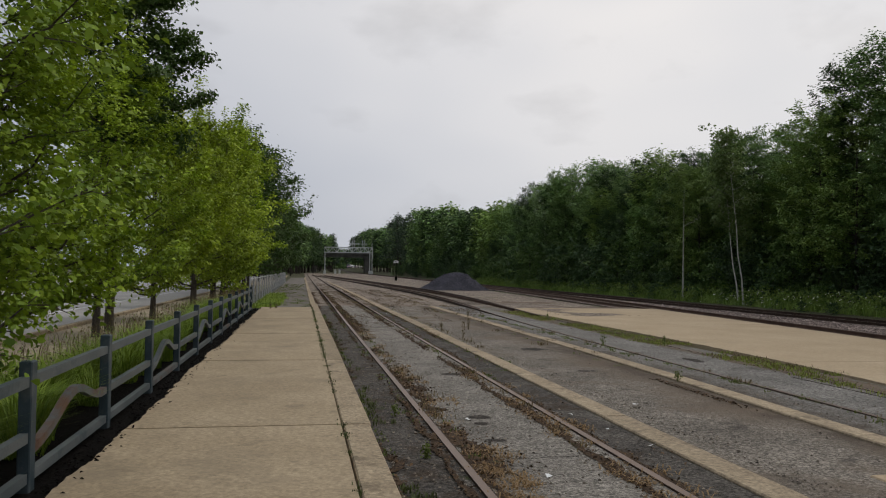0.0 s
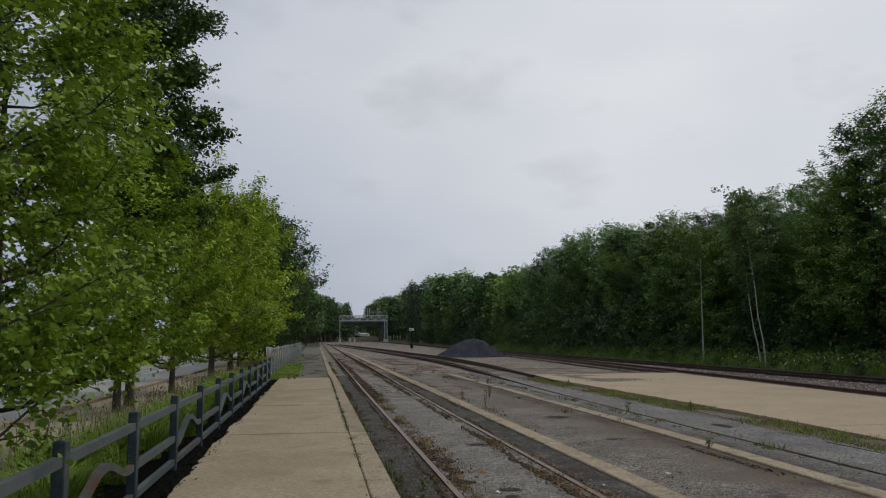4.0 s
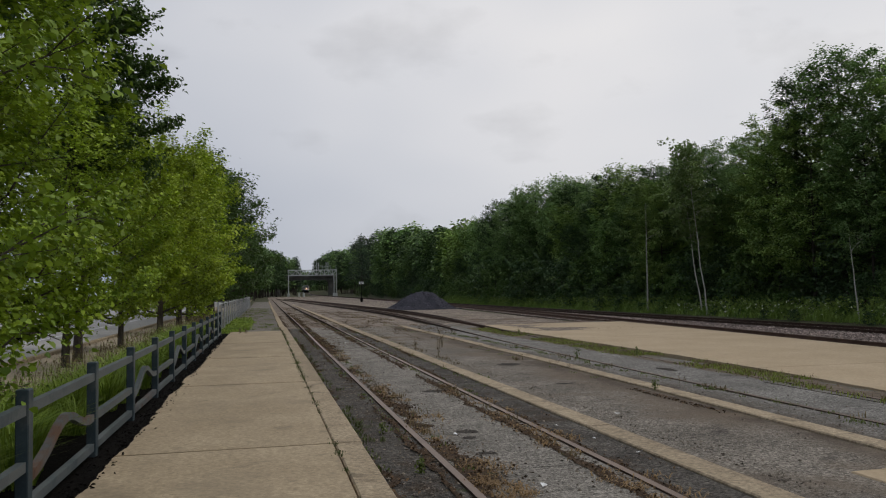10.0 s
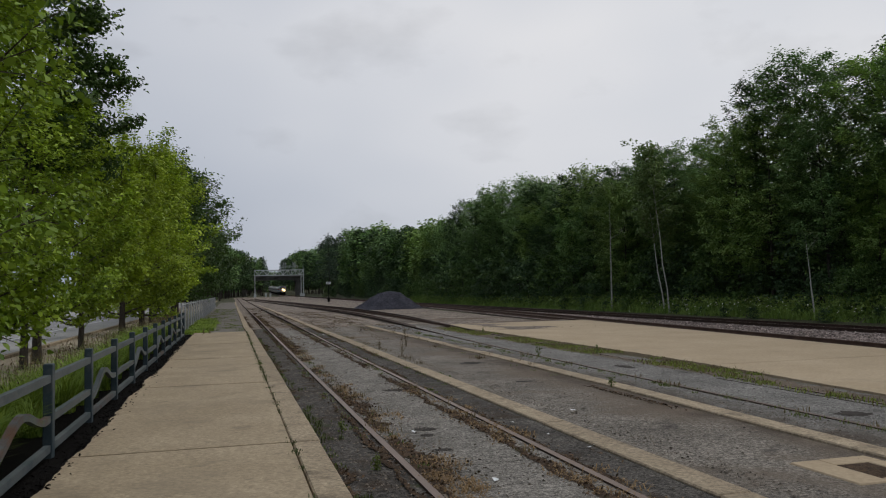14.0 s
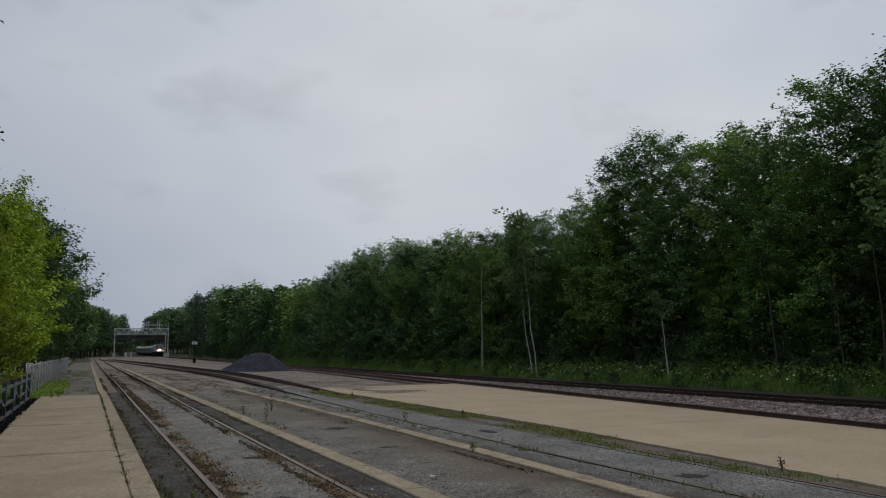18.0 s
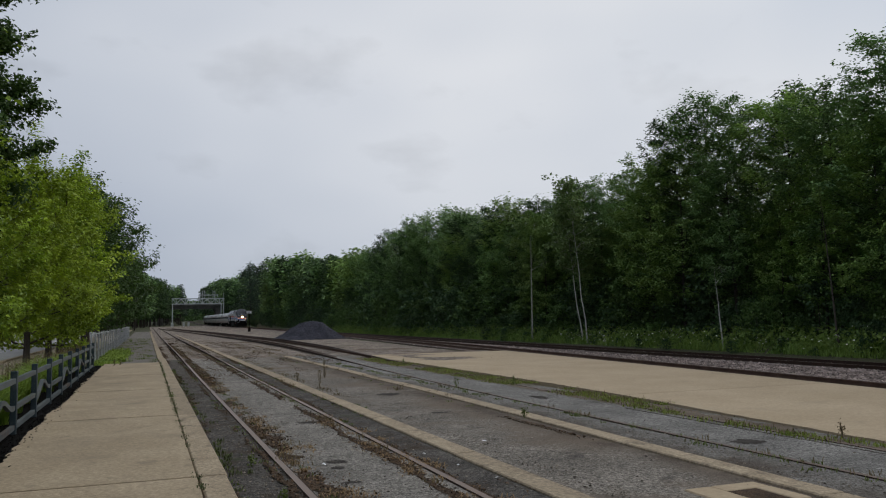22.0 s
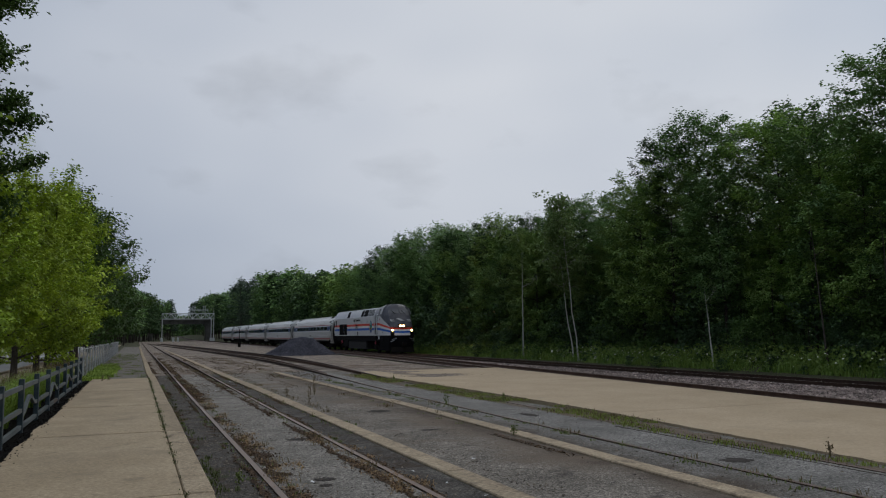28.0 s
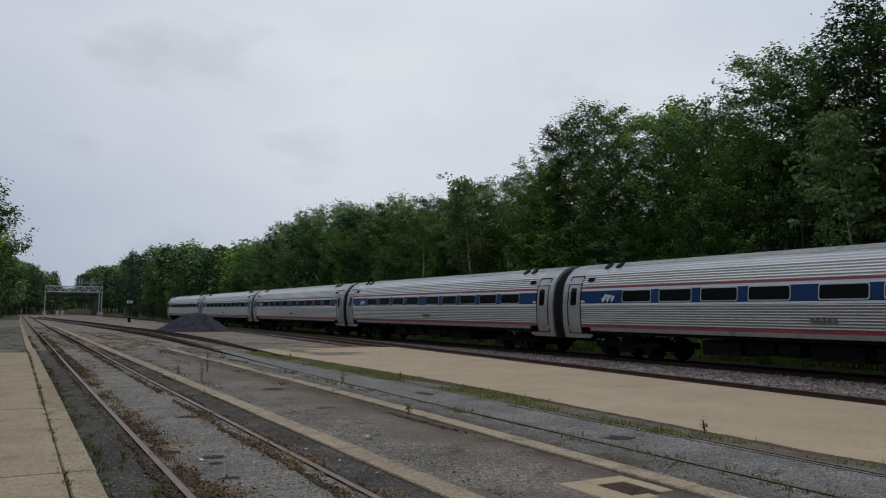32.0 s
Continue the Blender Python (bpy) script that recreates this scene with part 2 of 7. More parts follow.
PAD = mat("tan_concrete_pad", (0.385, 0.30, 0.195), (0.46, 0.365, 0.25), 0.5, 18, 0.85, bump=0.3, depth=0.006, grain=0.13, random_tone=0.03,
          spots=[((0.30, 0.25, 0.18), 0.9, 0.60, 0.8), ((0.20, 0.17, 0.12), 6, 0.70, 0.8)])
ASPHALT_GREY = mat("worn_blue_grey_asphalt", (0.160, 0.148, 0.130), (0.27, 0.250, 0.220), 0.9, 38, 0.92, bump=1.0, depth=0.02, grain=0.55, cells=[(44, 0.52), (16, 0.15)],
                   spots=[((0.055, 0.050, 0.045), 1.4, 0.60, 0.74), ((0.29, 0.275, 0.25), 48, 0.64, 0.70), ((0.035, 0.032, 0.03), 40, 0.62, 0.70)])
ASPHALT_LANE = mat("asphalt_lane_with_drifted_earth", (0.128, 0.114, 0.096), (0.245, 0.220, 0.187), 0.7, 34, 0.92, bump=1.0, depth=0.02, grain=0.6, cells=[(42, 0.55), (15, 0.15)],
              spots=[((0.045, 0.040, 0.036), 1.6, 0.58, 0.72), ((0.165, 0.13, 0.098), 0.45, 0.50, 0.66), ((0.27, 0.25, 0.22), 45, 0.64, 0.70), ((0.030, 0.027, 0.025), 38, 0.62, 0.70)],
                   drift=[((0.150, 0.116, 0.086), 4.6, 5.7, 0.5), ((0.085, 0.066, 0.05), 5.35, 5.75, 1.3)])
ASPHALT_BLUE = mat("blue_grey_asphalt_with_dirt", (0.140, 0.134, 0.124), (0.245, 0.236, 0.218), 0.9, 38, 0.92, bump=1.0, depth=0.02, grain=0.55, cells=[(44, 0.52), (16, 0.15)],
                   spots=[((0.055, 0.050, 0.045), 1.4, 0.60, 0.74), ((0.29, 0.275, 0.25), 48, 0.64, 0.70), ((0.035, 0.032, 0.03), 40, 0.62, 0.70)],
                   drift=[((0.085, 0.068, 0.052), 6.95, 6.3, 0.8), ((0.12, 0.105, 0.075), 8.15, 8.6, 0.7)])
ASPHALT_DARK = mat("dark_dirty_asphalt", (0.050, 0.045, 0.040), (0.120, 0.110, 0.097), 1.6, 34, 0.95, bump=1.0, depth=0.025, grain=0.6, cells=[(42, 0.55), (14, 0.2)],
                   spots=[((0.055, 0.038, 0.026), 2.2, 0.52, 0.66), ((0.17, 0.155, 0.135), 40, 0.64, 0.70), ((0.05, 0.06, 0.022), 1.3, 0.63, 0.72)])
DEBRIS = mat("brown_leaf_litter", (0.036, 0.024, 0.016), (0.100, 0.064, 0.038), 7, 34, 0.95, bump=0.9, depth=0.03, grain=0.5, spots=[((0.05, 0.06, 0.02), 3, 0.6, 0.72)])
RUST_BROWN = mat("brown_rusted_rail_steel", (0.075, 0.046, 0.034), (0.135, 0.085, 0.062), 3, 60, 0.8, bump=0.4, depth=0.004)
RUST = mat("rusty_rail_steel", (0.040, 0.026, 0.020), (0.075, 0.048, 0.036), 3, 60, 0.75, metal=0.25, bump=0.4, depth=0.004)
RAIL_FAR = mat("brown_rail_head", (0.11, 0.076, 0.058), (0.17, 0.125, 0.10), 1.5, 60, 0.6, metal=0.2, bump=0.15, depth=0.002, grain=0.15)
# one dark colour for packed dirt and for the shade of the rail gap
FLANGE = mat("dirt_and_gap_shade", (0.024, 0.018, 0.013), (0.065, 0.050, 0.036), 4, 40, 0.95, bump=0.8, depth=0.01, grain=0.5, spots=[((0.05, 0.065, 0.02), 1.6, 0.58, 0.68)])
RAILTOP = mat("dull_rail_head", (0.17, 0.122, 0.096), (0.245, 0.185, 0.15), 1.5, 80, 0.5, metal=0.45, bump=0.15, depth=0.002, grain=0.12)
TIE = mat("creosoted_timber", (0.045, 0.036, 0.03), (0.10, 0.08, 0.065), 5, 40, 0.9, bump=0.6, stretch=(1, 6, 6), random_tone=0.3)
BALLAST = mat("crushed_stone_ballast", (0.155, 0.120, 0.104), (0.36, 0.292, 0.258), 1.6, 16, 0.95, bump=0.6, depth=0.05, grain=0.35, island=0.4, cells=[(9, 0.5), (4, 0.25)],
              spots=[((0.10, 0.085, 0.08), 3, 0.58, 0.72)])
GRAVEL = mat("trodden_yard_gravel", (0.145, 0.118, 0.095), (0.275, 0.230, 0.188), 0.6, 20, 0.95, bump=0.7, depth=0.03, grain=0.5, cells=[(9, 0.45), (2.5, 0.25)],
             spots=[((0.10, 0.06, 0.04), 0.35, 0.55, 0.7), ((0.07, 0.08, 0.03), 0.25, 0.62, 0.72)])
LANE_DIRT = mat("brown_trodden_dirt", (0.105, 0.080, 0.058), (0.17, 0.135, 0.102), 1.5, 36, 0.95, bump=0.7, depth=0.01, grain=0.4, spots=[((0.05, 0.042, 0.035), 2.2, 0.56, 0.7)])
EARTH = mat("grassy_earth", (0.05, 0.06, 0.025), (0.09, 0.085, 0.05), 0.3, 20, 0.95, bump=0.8, depth=0.05, grain=0.4)
MULCH = mat("black_mulch", (0.003, 0.0026, 0.0024), (0.010, 0.0085, 0.0075), 6, 30, 0.95, spec=0.05, bump=1.0, depth=0.04, grain=0.6, island=0.4)
LOT = mat("grey_car_park_asphalt", (0.32, 0.31, 0.29), (0.40, 0.385, 0.36), 0.3, 30, 0.9, bump=0.4, grain=0.15, spots=[((0.18, 0.18, 0.18), 0.5, 0.6, 0.75)])
LINE_PAINT = mat("worn_white_paint", (0.55, 0.55, 0.53), (0.70, 0.70, 0.68), 3, 40, 0.8, grain=0.2)
FENCE = mat("blue_grey_painted_steel", (0.030, 0.047, 0.058), (0.050, 0.073, 0.086), 3, 60, 0.5, bump=0.15, depth=0.002, grain=0.12, random_tone=0.08,
            spots=[((0.11, 0.125, 0.128), 3.5, 0.55, 0.8)])
FENCE_RAIL = mat("weathered_grey_rail_paint", (0.080, 0.098, 0.104), (0.135, 0.150, 0.154), 2.5, 60, 0.55, bump=0.2, depth=0.002, grain=0.15, random_tone=0.08, spots=[((0.05, 0.07, 0.08), 1.7, 0.56, 0.7), ((0.12, 0.085, 0.06), 2.3, 0.70, 0.8)])
FENCE_RUST = mat("rust_stained_painted_steel", (0.085, 0.102, 0.108), (0.135, 0.148, 0.150), 3, 50, 0.65, bump=0.3, depth=0.003, grain=0.2, spots=[((0.125, 0.07, 0.045), 1.1, 0.50, 0.63), ((0.09, 0.045, 0.03), 5, 0.58, 0.68)])
WIRE = mat("weathered_fence_wire", (0.20, 0.21, 0.22), (0.30, 0.31, 0.32), 3, 60, 0.6, metal=0.3, bump=0, grain=0.12)
GALV = mat("galvanised_steel", (0.34, 0.36, 0.37), (0.48, 0.50, 0.51), 3, 60, 0.5, metal=0.5, bump=0.1, grain=0.12)
PALE_STEEL = mat("aluminium_painted_steel", (0.50, 0.53, 0.53), (0.64, 0.67, 0.66), 2, 40, 0.55, metal=0.2, grain=0.12)
BLACK = mat("black_painted_metal", (0.004, 0.004, 0.005), (0.009, 0.009, 0.010), 3, 50, 0.75, spec=0.06, bump=0.2, depth=0.003, grain=0.3)
DARKMETAL = mat("sooty_running_gear", (0.006, 0.0055, 0.005), (0.015, 0.013, 0.011), 3, 40, 0.9, spec=0.1, metal=0.0, bump=0.4, grain=0.35)
BARK = mat("grey_brown_bark", (0.06, 0.05, 0.042), (0.13, 0.11, 0.09), 3, 30, 0.95, bump=1.0, depth=0.03, grain=0.4, stretch=(4, 4, 1))
# ballast darkened in its colour for the shade of the woods
BALLAST_SHADED = mat("woods_shaded_ballast", (0.07, 0.063, 0.055), (0.13, 0.115, 0.10), 0.5, 10, 0.95, bump=0.5, depth=0.05, grain=0.4)
BARK_DARK = mat("dark_forest_bark", (0.035, 0.03, 0.026), (0.085, 0.072, 0.06), 3, 30, 0.95, bump=1.0, depth=0.03, grain=0.4, stretch=(4, 4, 1))
BIRCH_BARK = mat("white_birch_bark", (0.33, 0.315, 0.285), (0.54, 0.52, 0.475), 2, 14, 0.8, bump=0.3, grain=0.2, stretch=(1, 1, 3), spots=[((0.04, 0.035, 0.03), 3.5, 0.62, 0.68)])
LEAF_PEAR = leafy("bright_pear_leaves", (0.070, 0.140, 0.012), (0.45, 0.61, 0.05), 0.27, 0.10)
# pear leaves again, darkened in colour for the nearest canopy's own shade
LEAF_PEAR_SHADED = leafy("shade_darkened_pear_leaves", (0.050, 0.102, 0.010), (0.29, 0.43, 0.036), 0.17, 0.10)
LEAF_OLIVE = leafy("olive_pear_leaves", (0.125, 0.195, 0.018), (0.48, 0.61, 0.055), 0.24, 0.10)
LEAF_DARK = leafy("dark_pear_leaves", (0.036, 0.080, 0.019), (0.105, 0.18, 0.040), 0.25, 0.12)
LEAF_OAK = leafy("oak_forest_leaves", (0.088, 0.178, 0.066), (0.31, 0.48, 0.155), 0.15, 0.30)
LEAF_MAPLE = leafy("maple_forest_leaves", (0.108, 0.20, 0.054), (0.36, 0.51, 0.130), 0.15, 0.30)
# darker leaves: self-shade among the crowns is carried in their colour
LEAF_SHADE_TONED = leafy("shade_toned_leaves", (0.034, 0.072, 0.030), (0.10, 0.17, 0.062), 0.22, 0.25)
LEAF_BIRCH = leafy("birch_leaves", (0.13, 0.21, 0.07), (0.26, 0.36, 0.125), 0.4, 0.2)
LEAF_PINE = leafy("pine_needles", (0.032, 0.064, 0.038), (0.072, 0.115, 0.064), 0.1, 0.25)
LEAF_SHRUB = leafy("undergrowth_leaves", (0.055, 0.115, 0.030), (0.16, 0.25, 0.065), 0.3, 0.3)
GRASS = leafy("fresh_grass_blades", (0.085, 0.16, 0.018), (0.36, 0.48, 0.07), 0.25, 0.15)
YARD_GRASS = leafy("trodden_yard_grass", (0.085, 0.125, 0.028), (0.20, 0.245, 0.065), 0.3, 0.1)
DARK_WEED = leafy("dull_joint_weeds", (0.045, 0.062, 0.020), (0.115, 0.135, 0.045), 0.2, 0.1)
CHIPS = mat("dead_leaf_scraps", (0.055, 0.036, 0.022), (0.155, 0.100, 0.058), 3, 20, 0.9, bump=0, grain=0.2, island=0.6)
STRIP_GRASS = leafy("sunlit_strip_grass", (0.13, 0.19, 0.03), (0.36, 0.42, 0.09), 0.35, 0.1)
STRAW = leafy("orange_straw", (0.20, 0.12, 0.05), (0.34, 0.23, 0.11), 0.3, 0.15)
GRASS_DRY = leafy("dry_weeds", (0.13, 0.10, 0.05), (0.22, 0.17, 0.09), 0.3, 0.15)
PETAL = mat("white_petals", (0.78, 0.77, 0.62), (0.86, 0.85, 0.72), 5, 40, 0.7, bump=0)
PILE = mat("blue_grey_crushed_rock", (0.055, 0.056, 0.072), (0.10, 0.10, 0.125), 1.5, 24, 0.95, bump=1.0, depth=0.06, grain=0.5, island=0.35)
SIGN_WHITE = mat("white_sign_paint", (0.72, 0.74, 0.74), (0.80, 0.82, 0.82), 3, 40, 0.6, bump=0, grain=0.04)
BRIDGE = mat("stained_bridge_concrete", (0.09, 0.087, 0.08), (0.16, 0.153, 0.143), 0.5, 12, 0.9, bump=0.3, grain=0.2)
STAINLESS = mat("brushed_stainless_steel", (0.56, 0.56, 0.55), (0.70, 0.70, 0.685), 0.8, 30, 0.3, metal=0.7, bump=0.05, depth=0.002, grain=0.07, stretch=(1, 0.15, 1), spots=[((0.30, 0.29, 0.27), 1.2, 0.6, 0.8)])
STAINLESS_LOW = mat("grimy_fluted_stainless", (0.38, 0.37, 0.345), (0.49, 0.48, 0.45), 0.8, 30, 0.35, metal=0.6, bump=0.05, depth=0.002, grain=0.1, stretch=(1, 0.15, 1), spots=[((0.22, 0.20, 0.17), 1.1, 0.55, 0.75)])
STAINLESS_DOOR = mat("grey_stainless_vestibule", (0.42, 0.42, 0.41), (0.50, 0.50, 0.485), 1.2, 40, 0.4, metal=0.6, bump=0.05, grain=0.08, spots=[((0.22, 0.21, 0.2), 1.6, 0.58, 0.8)])
COACH_BLUE = mat("deep_blue_band_paint", (0.009, 0.040, 0.125), (0.015, 0.055, 0.16), 1, 40, 0.35, bump=0, grain=0.08)
RED_PAINT = mat("red_stripe_paint", (0.66, 0.055, 0.025), (0.74, 0.07, 0.035), 1, 40, 0.4, bump=0, grain=0.06)
DULL_RED = mat("dull_red_stripe_paint", (0.34, 0.065, 0.085), (0.44, 0.09, 0.11), 1, 40, 0.45, bump=0, grain=0.1)
WHITE_PAINT = mat("white_stripe_paint", (0.70, 0.70, 0.68), (0.80, 0.80, 0.78), 1, 40, 0.4, bump=0, grain=0.06)
BLUE_PAINT = mat("bright_blue_stripe_paint", (0.014, 0.11, 0.46), (0.02, 0.135, 0.54), 1, 40, 0.4, bump=0, grain=0.06)
SILVER = mat("silver_grey_body_paint", (0.60, 0.60, 0.605), (0.67, 0.67, 0.675), 0.9, 30, 0.42, metal=0.2, bump=0.04, depth=0.002, grain=0.06, spots=[((0.30, 0.29, 0.28), 1.4, 0.6, 0.8)])
PALE_SILVER = mat("pale_silver_roof_paint", (0.50, 0.505, 0.525), (0.60, 0.605, 0.625), 0.9, 30, 0.45, metal=0.2, bump=0.04, depth=0.002, grain=0.06, spots=[((0.42, 0.41, 0.40), 1.2, 0.58, 0.8)])
ROOF_GREY = mat("dark_grey_roof_paint", (0.085, 0.085, 0.09), (0.14, 0.14, 0.145), 1.2, 30, 0.6, bump=0.05, grain=0.12)
CHARCOAL = mat("charcoal_nose_paint", (0.056, 0.058, 0.072), (0.072, 0.074, 0.090), 1, 40, 0.3, bump=0, grain=0.08, spec=0.5)
GLASS_DARK = mat("dark_tinted_glass", (0.004, 0.004, 0.005), (0.006, 0.006, 0.008), 2, 40, 0.2, bump=0, grain=0.05, spec=0.12)
WINDSHIELD = mat("grey_reflective_windshield", (0.07, 0.075, 0.083), (0.11, 0.115, 0.125), 2, 40, 0.1, metal=0.0, bump=0, grain=0.05, spec=0.7)
RUBBER = mat("black_rubber_diaphragm", (0.012, 0.012, 0.012), (0.025, 0.024, 0.023), 3, 40, 0.8, grain=0.2)
RED_PANEL = mat("red_axle_box_panel", (0.52, 0.05, 0.10), (0.62, 0.08, 0.14), 2, 40, 0.5, bump=0, grain=0.1)
EMBLEM_GREEN = mat("green_blue_emblem_paint", (0.02, 0.16, 0.19), (0.05, 0.24, 0.12), 6, 40, 0.4, bump=0, grain=0.1)
BLUE_RIM = mat("blue_emblem_rim_paint", (0.01, 0.05, 0.20), (0.02, 0.07, 0.26), 3, 40, 0.4, bump=0, grain=0.08)
EMBLEM_PALE = mat("pale_sky_emblem_paint", (0.22, 0.42, 0.46), (0.40, 0.58, 0.58), 5, 40, 0.4, bump=0, grain=0.1)
FADED_RED = mat("faded_red_decal", (0.42, 0.20, 0.22), (0.52, 0.30, 0.30), 9, 60, 0.5, bump=0, grain=0.2)
EMBLEM_GOLD = mat("gold_emblem_paint", (0.42, 0.30, 0.06), (0.52, 0.40, 0.10), 4, 40, 0.4, bump=0, grain=0.1)
ROOF_GRIME = mat("weathered_stainless_roof", (0.36, 0.36, 0.355), (0.46, 0.46, 0.455), 0.8, 30, 0.5, metal=0.5, bump=0.05, depth=0.002, grain=0.1, spots=[((0.12, 0.115, 0.105), 0.7, 0.58, 0.75)])
FADED = mat("faded_number_paint", (0.10, 0.095, 0.09), (0.18, 0.175, 0.165), 6, 40, 0.6, bump=0, grain=0.3)
WEED_LEAF = leafy("roadside_weed_leaves", (0.12, 0.22, 0.045), (0.31, 0.42, 0.10), 0.42, 0.15)
HEADLIGHT = glow("lit_headlight_reflector", (1.0, 0.50, 0.14), 40.0)
BULB = glow("lit_lamp_bulb", (1.0, 0.42, 0.09), 1200.0)
DITCHLIGHT = glow("lit_ditch_light_lens", (1.0, 0.58, 0.22), 6.0)

# ---- mesh tools ----
class Soup:
    """Vertices and faces gathered for one mesh."""

    def __init__(self):
        self.v, self.f = [], []

    def add(self, verts, faces):
        k = len(self.v)
        self.v += [tuple(p) for p in verts]
        self.f += [tuple(i + k for i in face) for face in faces]
        return self

    def box(self, x0, y0, z0, x1, y1, z1, m=None, bevel=0.0):
        """A box; bevel cuts back its upright and top edges."""
        if bevel:
            b = bevel
            ring = lambda i, z: [(x0 + i + b, y0 + i, z), (x1 - i - b, y0 + i, z), (x1 - i, y0 + i + b, z), (x1 - i, y1 - i - b, z),
                                 (x1 - i - b, y1 - i, z), (x0 + i + b, y1 - i, z), (x0 + i, y1 - i - b, z), (x0 + i, y0 + i + b, z)]
            vs = ring(0, z0) + ring(0, z1 - b) + ring(b, z1)
            fs = [tuple(range(7, -1, -1)), tuple(range(16, 24))]
            for k in (0, 8):
                fs += [(k + i, k + (i + 1) % 8, k + 8 + (i + 1) % 8, k + 8 + i) for i in range(8)]
        else:
            vs = [(x, y, z) for z in (z0, z1) for x, y in ((x0, y0), (x1, y0), (x1, y1), (x0, y1))]
            fs = [(3, 2, 1, 0), (4, 5, 6, 7), (0, 1, 5, 4), (1, 2, 6, 5), (2, 3, 7, 6), (3, 0, 4, 7)]
        if m is not None:
            vs = [m @ Vector(p) for p in vs]
        return self.add(vs, fs)

    def tube(self, path, radii, sides=8, cap=True):
        """A round bar along a path of points; radii: one, or one for each point."""
        path = [Vector(p) for p in path]
        radii = [radii] * len(path) if isinstance(radii, (int, float)) else radii
        vs, fs, side = [], [], None
        for i, p in enumerate(path):
            d = (path[min(i + 1, len(path) - 1)] - path[max(i - 1, 0)]).normalized()
            if side is None:
                side = d.orthogonal().normalized()
            side = (side - d * side.dot(d)).normalized()
            up = d.cross(side)
            vs += [p + radii[i] * (math.cos(a) * side + math.sin(a) * up) for a in (2 * math.pi * k / sides for k in range(sides))]
        for i in range(len(path) - 1):
            fs += [(i * sides + k, i * sides + (k + 1) % sides, (i + 1) * sides + (k + 1) % sides, (i + 1) * sides + k) for k in range(sides)]
        if cap:
            fs += [tuple(range(sides - 1, -1, -1)), tuple(range(len(vs) - sides, len(vs)))]
        return self.add(vs, fs)

    def sweep(self, outline, stations, closed=True, cap=True):
        """An outline of (a, b) carried through stations, each a function (a, b) -> point."""
        n = len(outline)
        vs = [s(a, b) for s in stations for a, b in outline]
        fs = []
        for i in range(len(stations) - 1):
            for k in range(n if closed else n - 1):
                fs.append((i * n + k, i * n + (k + 1) % n, (i + 1) * n + (k + 1) % n, (i + 1) * n + k))
        if cap and closed:
            fs += [tuple(range(n - 1, -1, -1)), tuple(range(len(vs) - n, len(vs)))]
        return self.add(vs, fs)

    def grid(self, nu, nv, fn):
        vs = [fn(i / (nu - 1), j / (nv - 1)) for i in range(nu) for j in range(nv)]
        return self.add(vs, [(i * nv + j, (i + 1) * nv + j, (i + 1) * nv + j + 1, i * nv + j + 1) for i in range(nu - 1) for j in range(nv - 1)])

    def disc(self, centre, radius, thick, axis="x", sides=16):
        c = Vector(centre)
        d = {"x": Vector((1, 0, 0)), "y": Vector((0, 1, 0)), "z": Vector((0, 0, 1))}[axis]
        return self.tube([c - d * thick / 2, c + d * thick / 2], radius, sides)

    def ring(self, centre, inner, outer, depth, sides=18):
        """A short open collar along y."""
        x, y, z = centre
        way = [(math.cos(2 * math.pi * k / sides), math.sin(2 * math.pi * k / sides)) for k in range(sides)]
        v = [(x + r * c, y + o, z + r * h) for r, o in ((inner, 0), (inner, depth), (outer, depth), (outer, 0)) for c, h in way]
        n = sides
        return self.add(v, [(j * n + k, j * n + (k + 1) % n, ((j + 1) % 4) * n + (k + 1) % n, ((j + 1) % 4) * n + k) for j in range(4) for k in range(n)])

    def mesh(self, name, material, smooth=False, fix=True):
        me = bpy.data.meshes.new(name)
        me.from_pydata(self.v, [], self.f)
        for one in material if isinstance(material, (list, tuple)) else [material]:
            me.materials.append(one)
        if fix:
            bm = bmesh.new()
            bm.from_mesh(me)
            bmesh.ops.remove_doubles(bm, verts=bm.verts, dist=0.0004)
            bmesh.ops.recalc_face_normals(bm, faces=bm.faces)
            bm.to_mesh(me)
            bm.free()
        if smooth:
            me.shade_smooth()
            me.set_sharp_from_angle(angle=radians(35))
        return me


def part(name, soup, material, parent, label="", smooth=False, at=None, fix=True):
    """Links a soup, or a mesh that is shared, as one object under its thing."""
    ob = new(name, soup if isinstance(soup, bpy.types.Mesh) else soup.mesh(name, material, smooth, fix))
    ob.parent = parent
    if at is not None:
        ob.matrix_basis = at
    if label:
        ob["label"] = label
    return ob


def thing(name, label, category, group="", kind="", at=None):
    ob = new(name)
    if at is not None:
        ob.matrix_basis = at
    return tagged(ob, label, category, group, kind)


def solid(name, soup, material, label, category="", group="", kind="", smooth=False, at=None, fix=True):
    ob = new(name, soup if isinstance(soup, bpy.types.Mesh) else soup.mesh(name, material, smooth, fix))
    if at is not None:
        ob.matrix_basis = at
    return tagged(ob, label, category, group, kind)


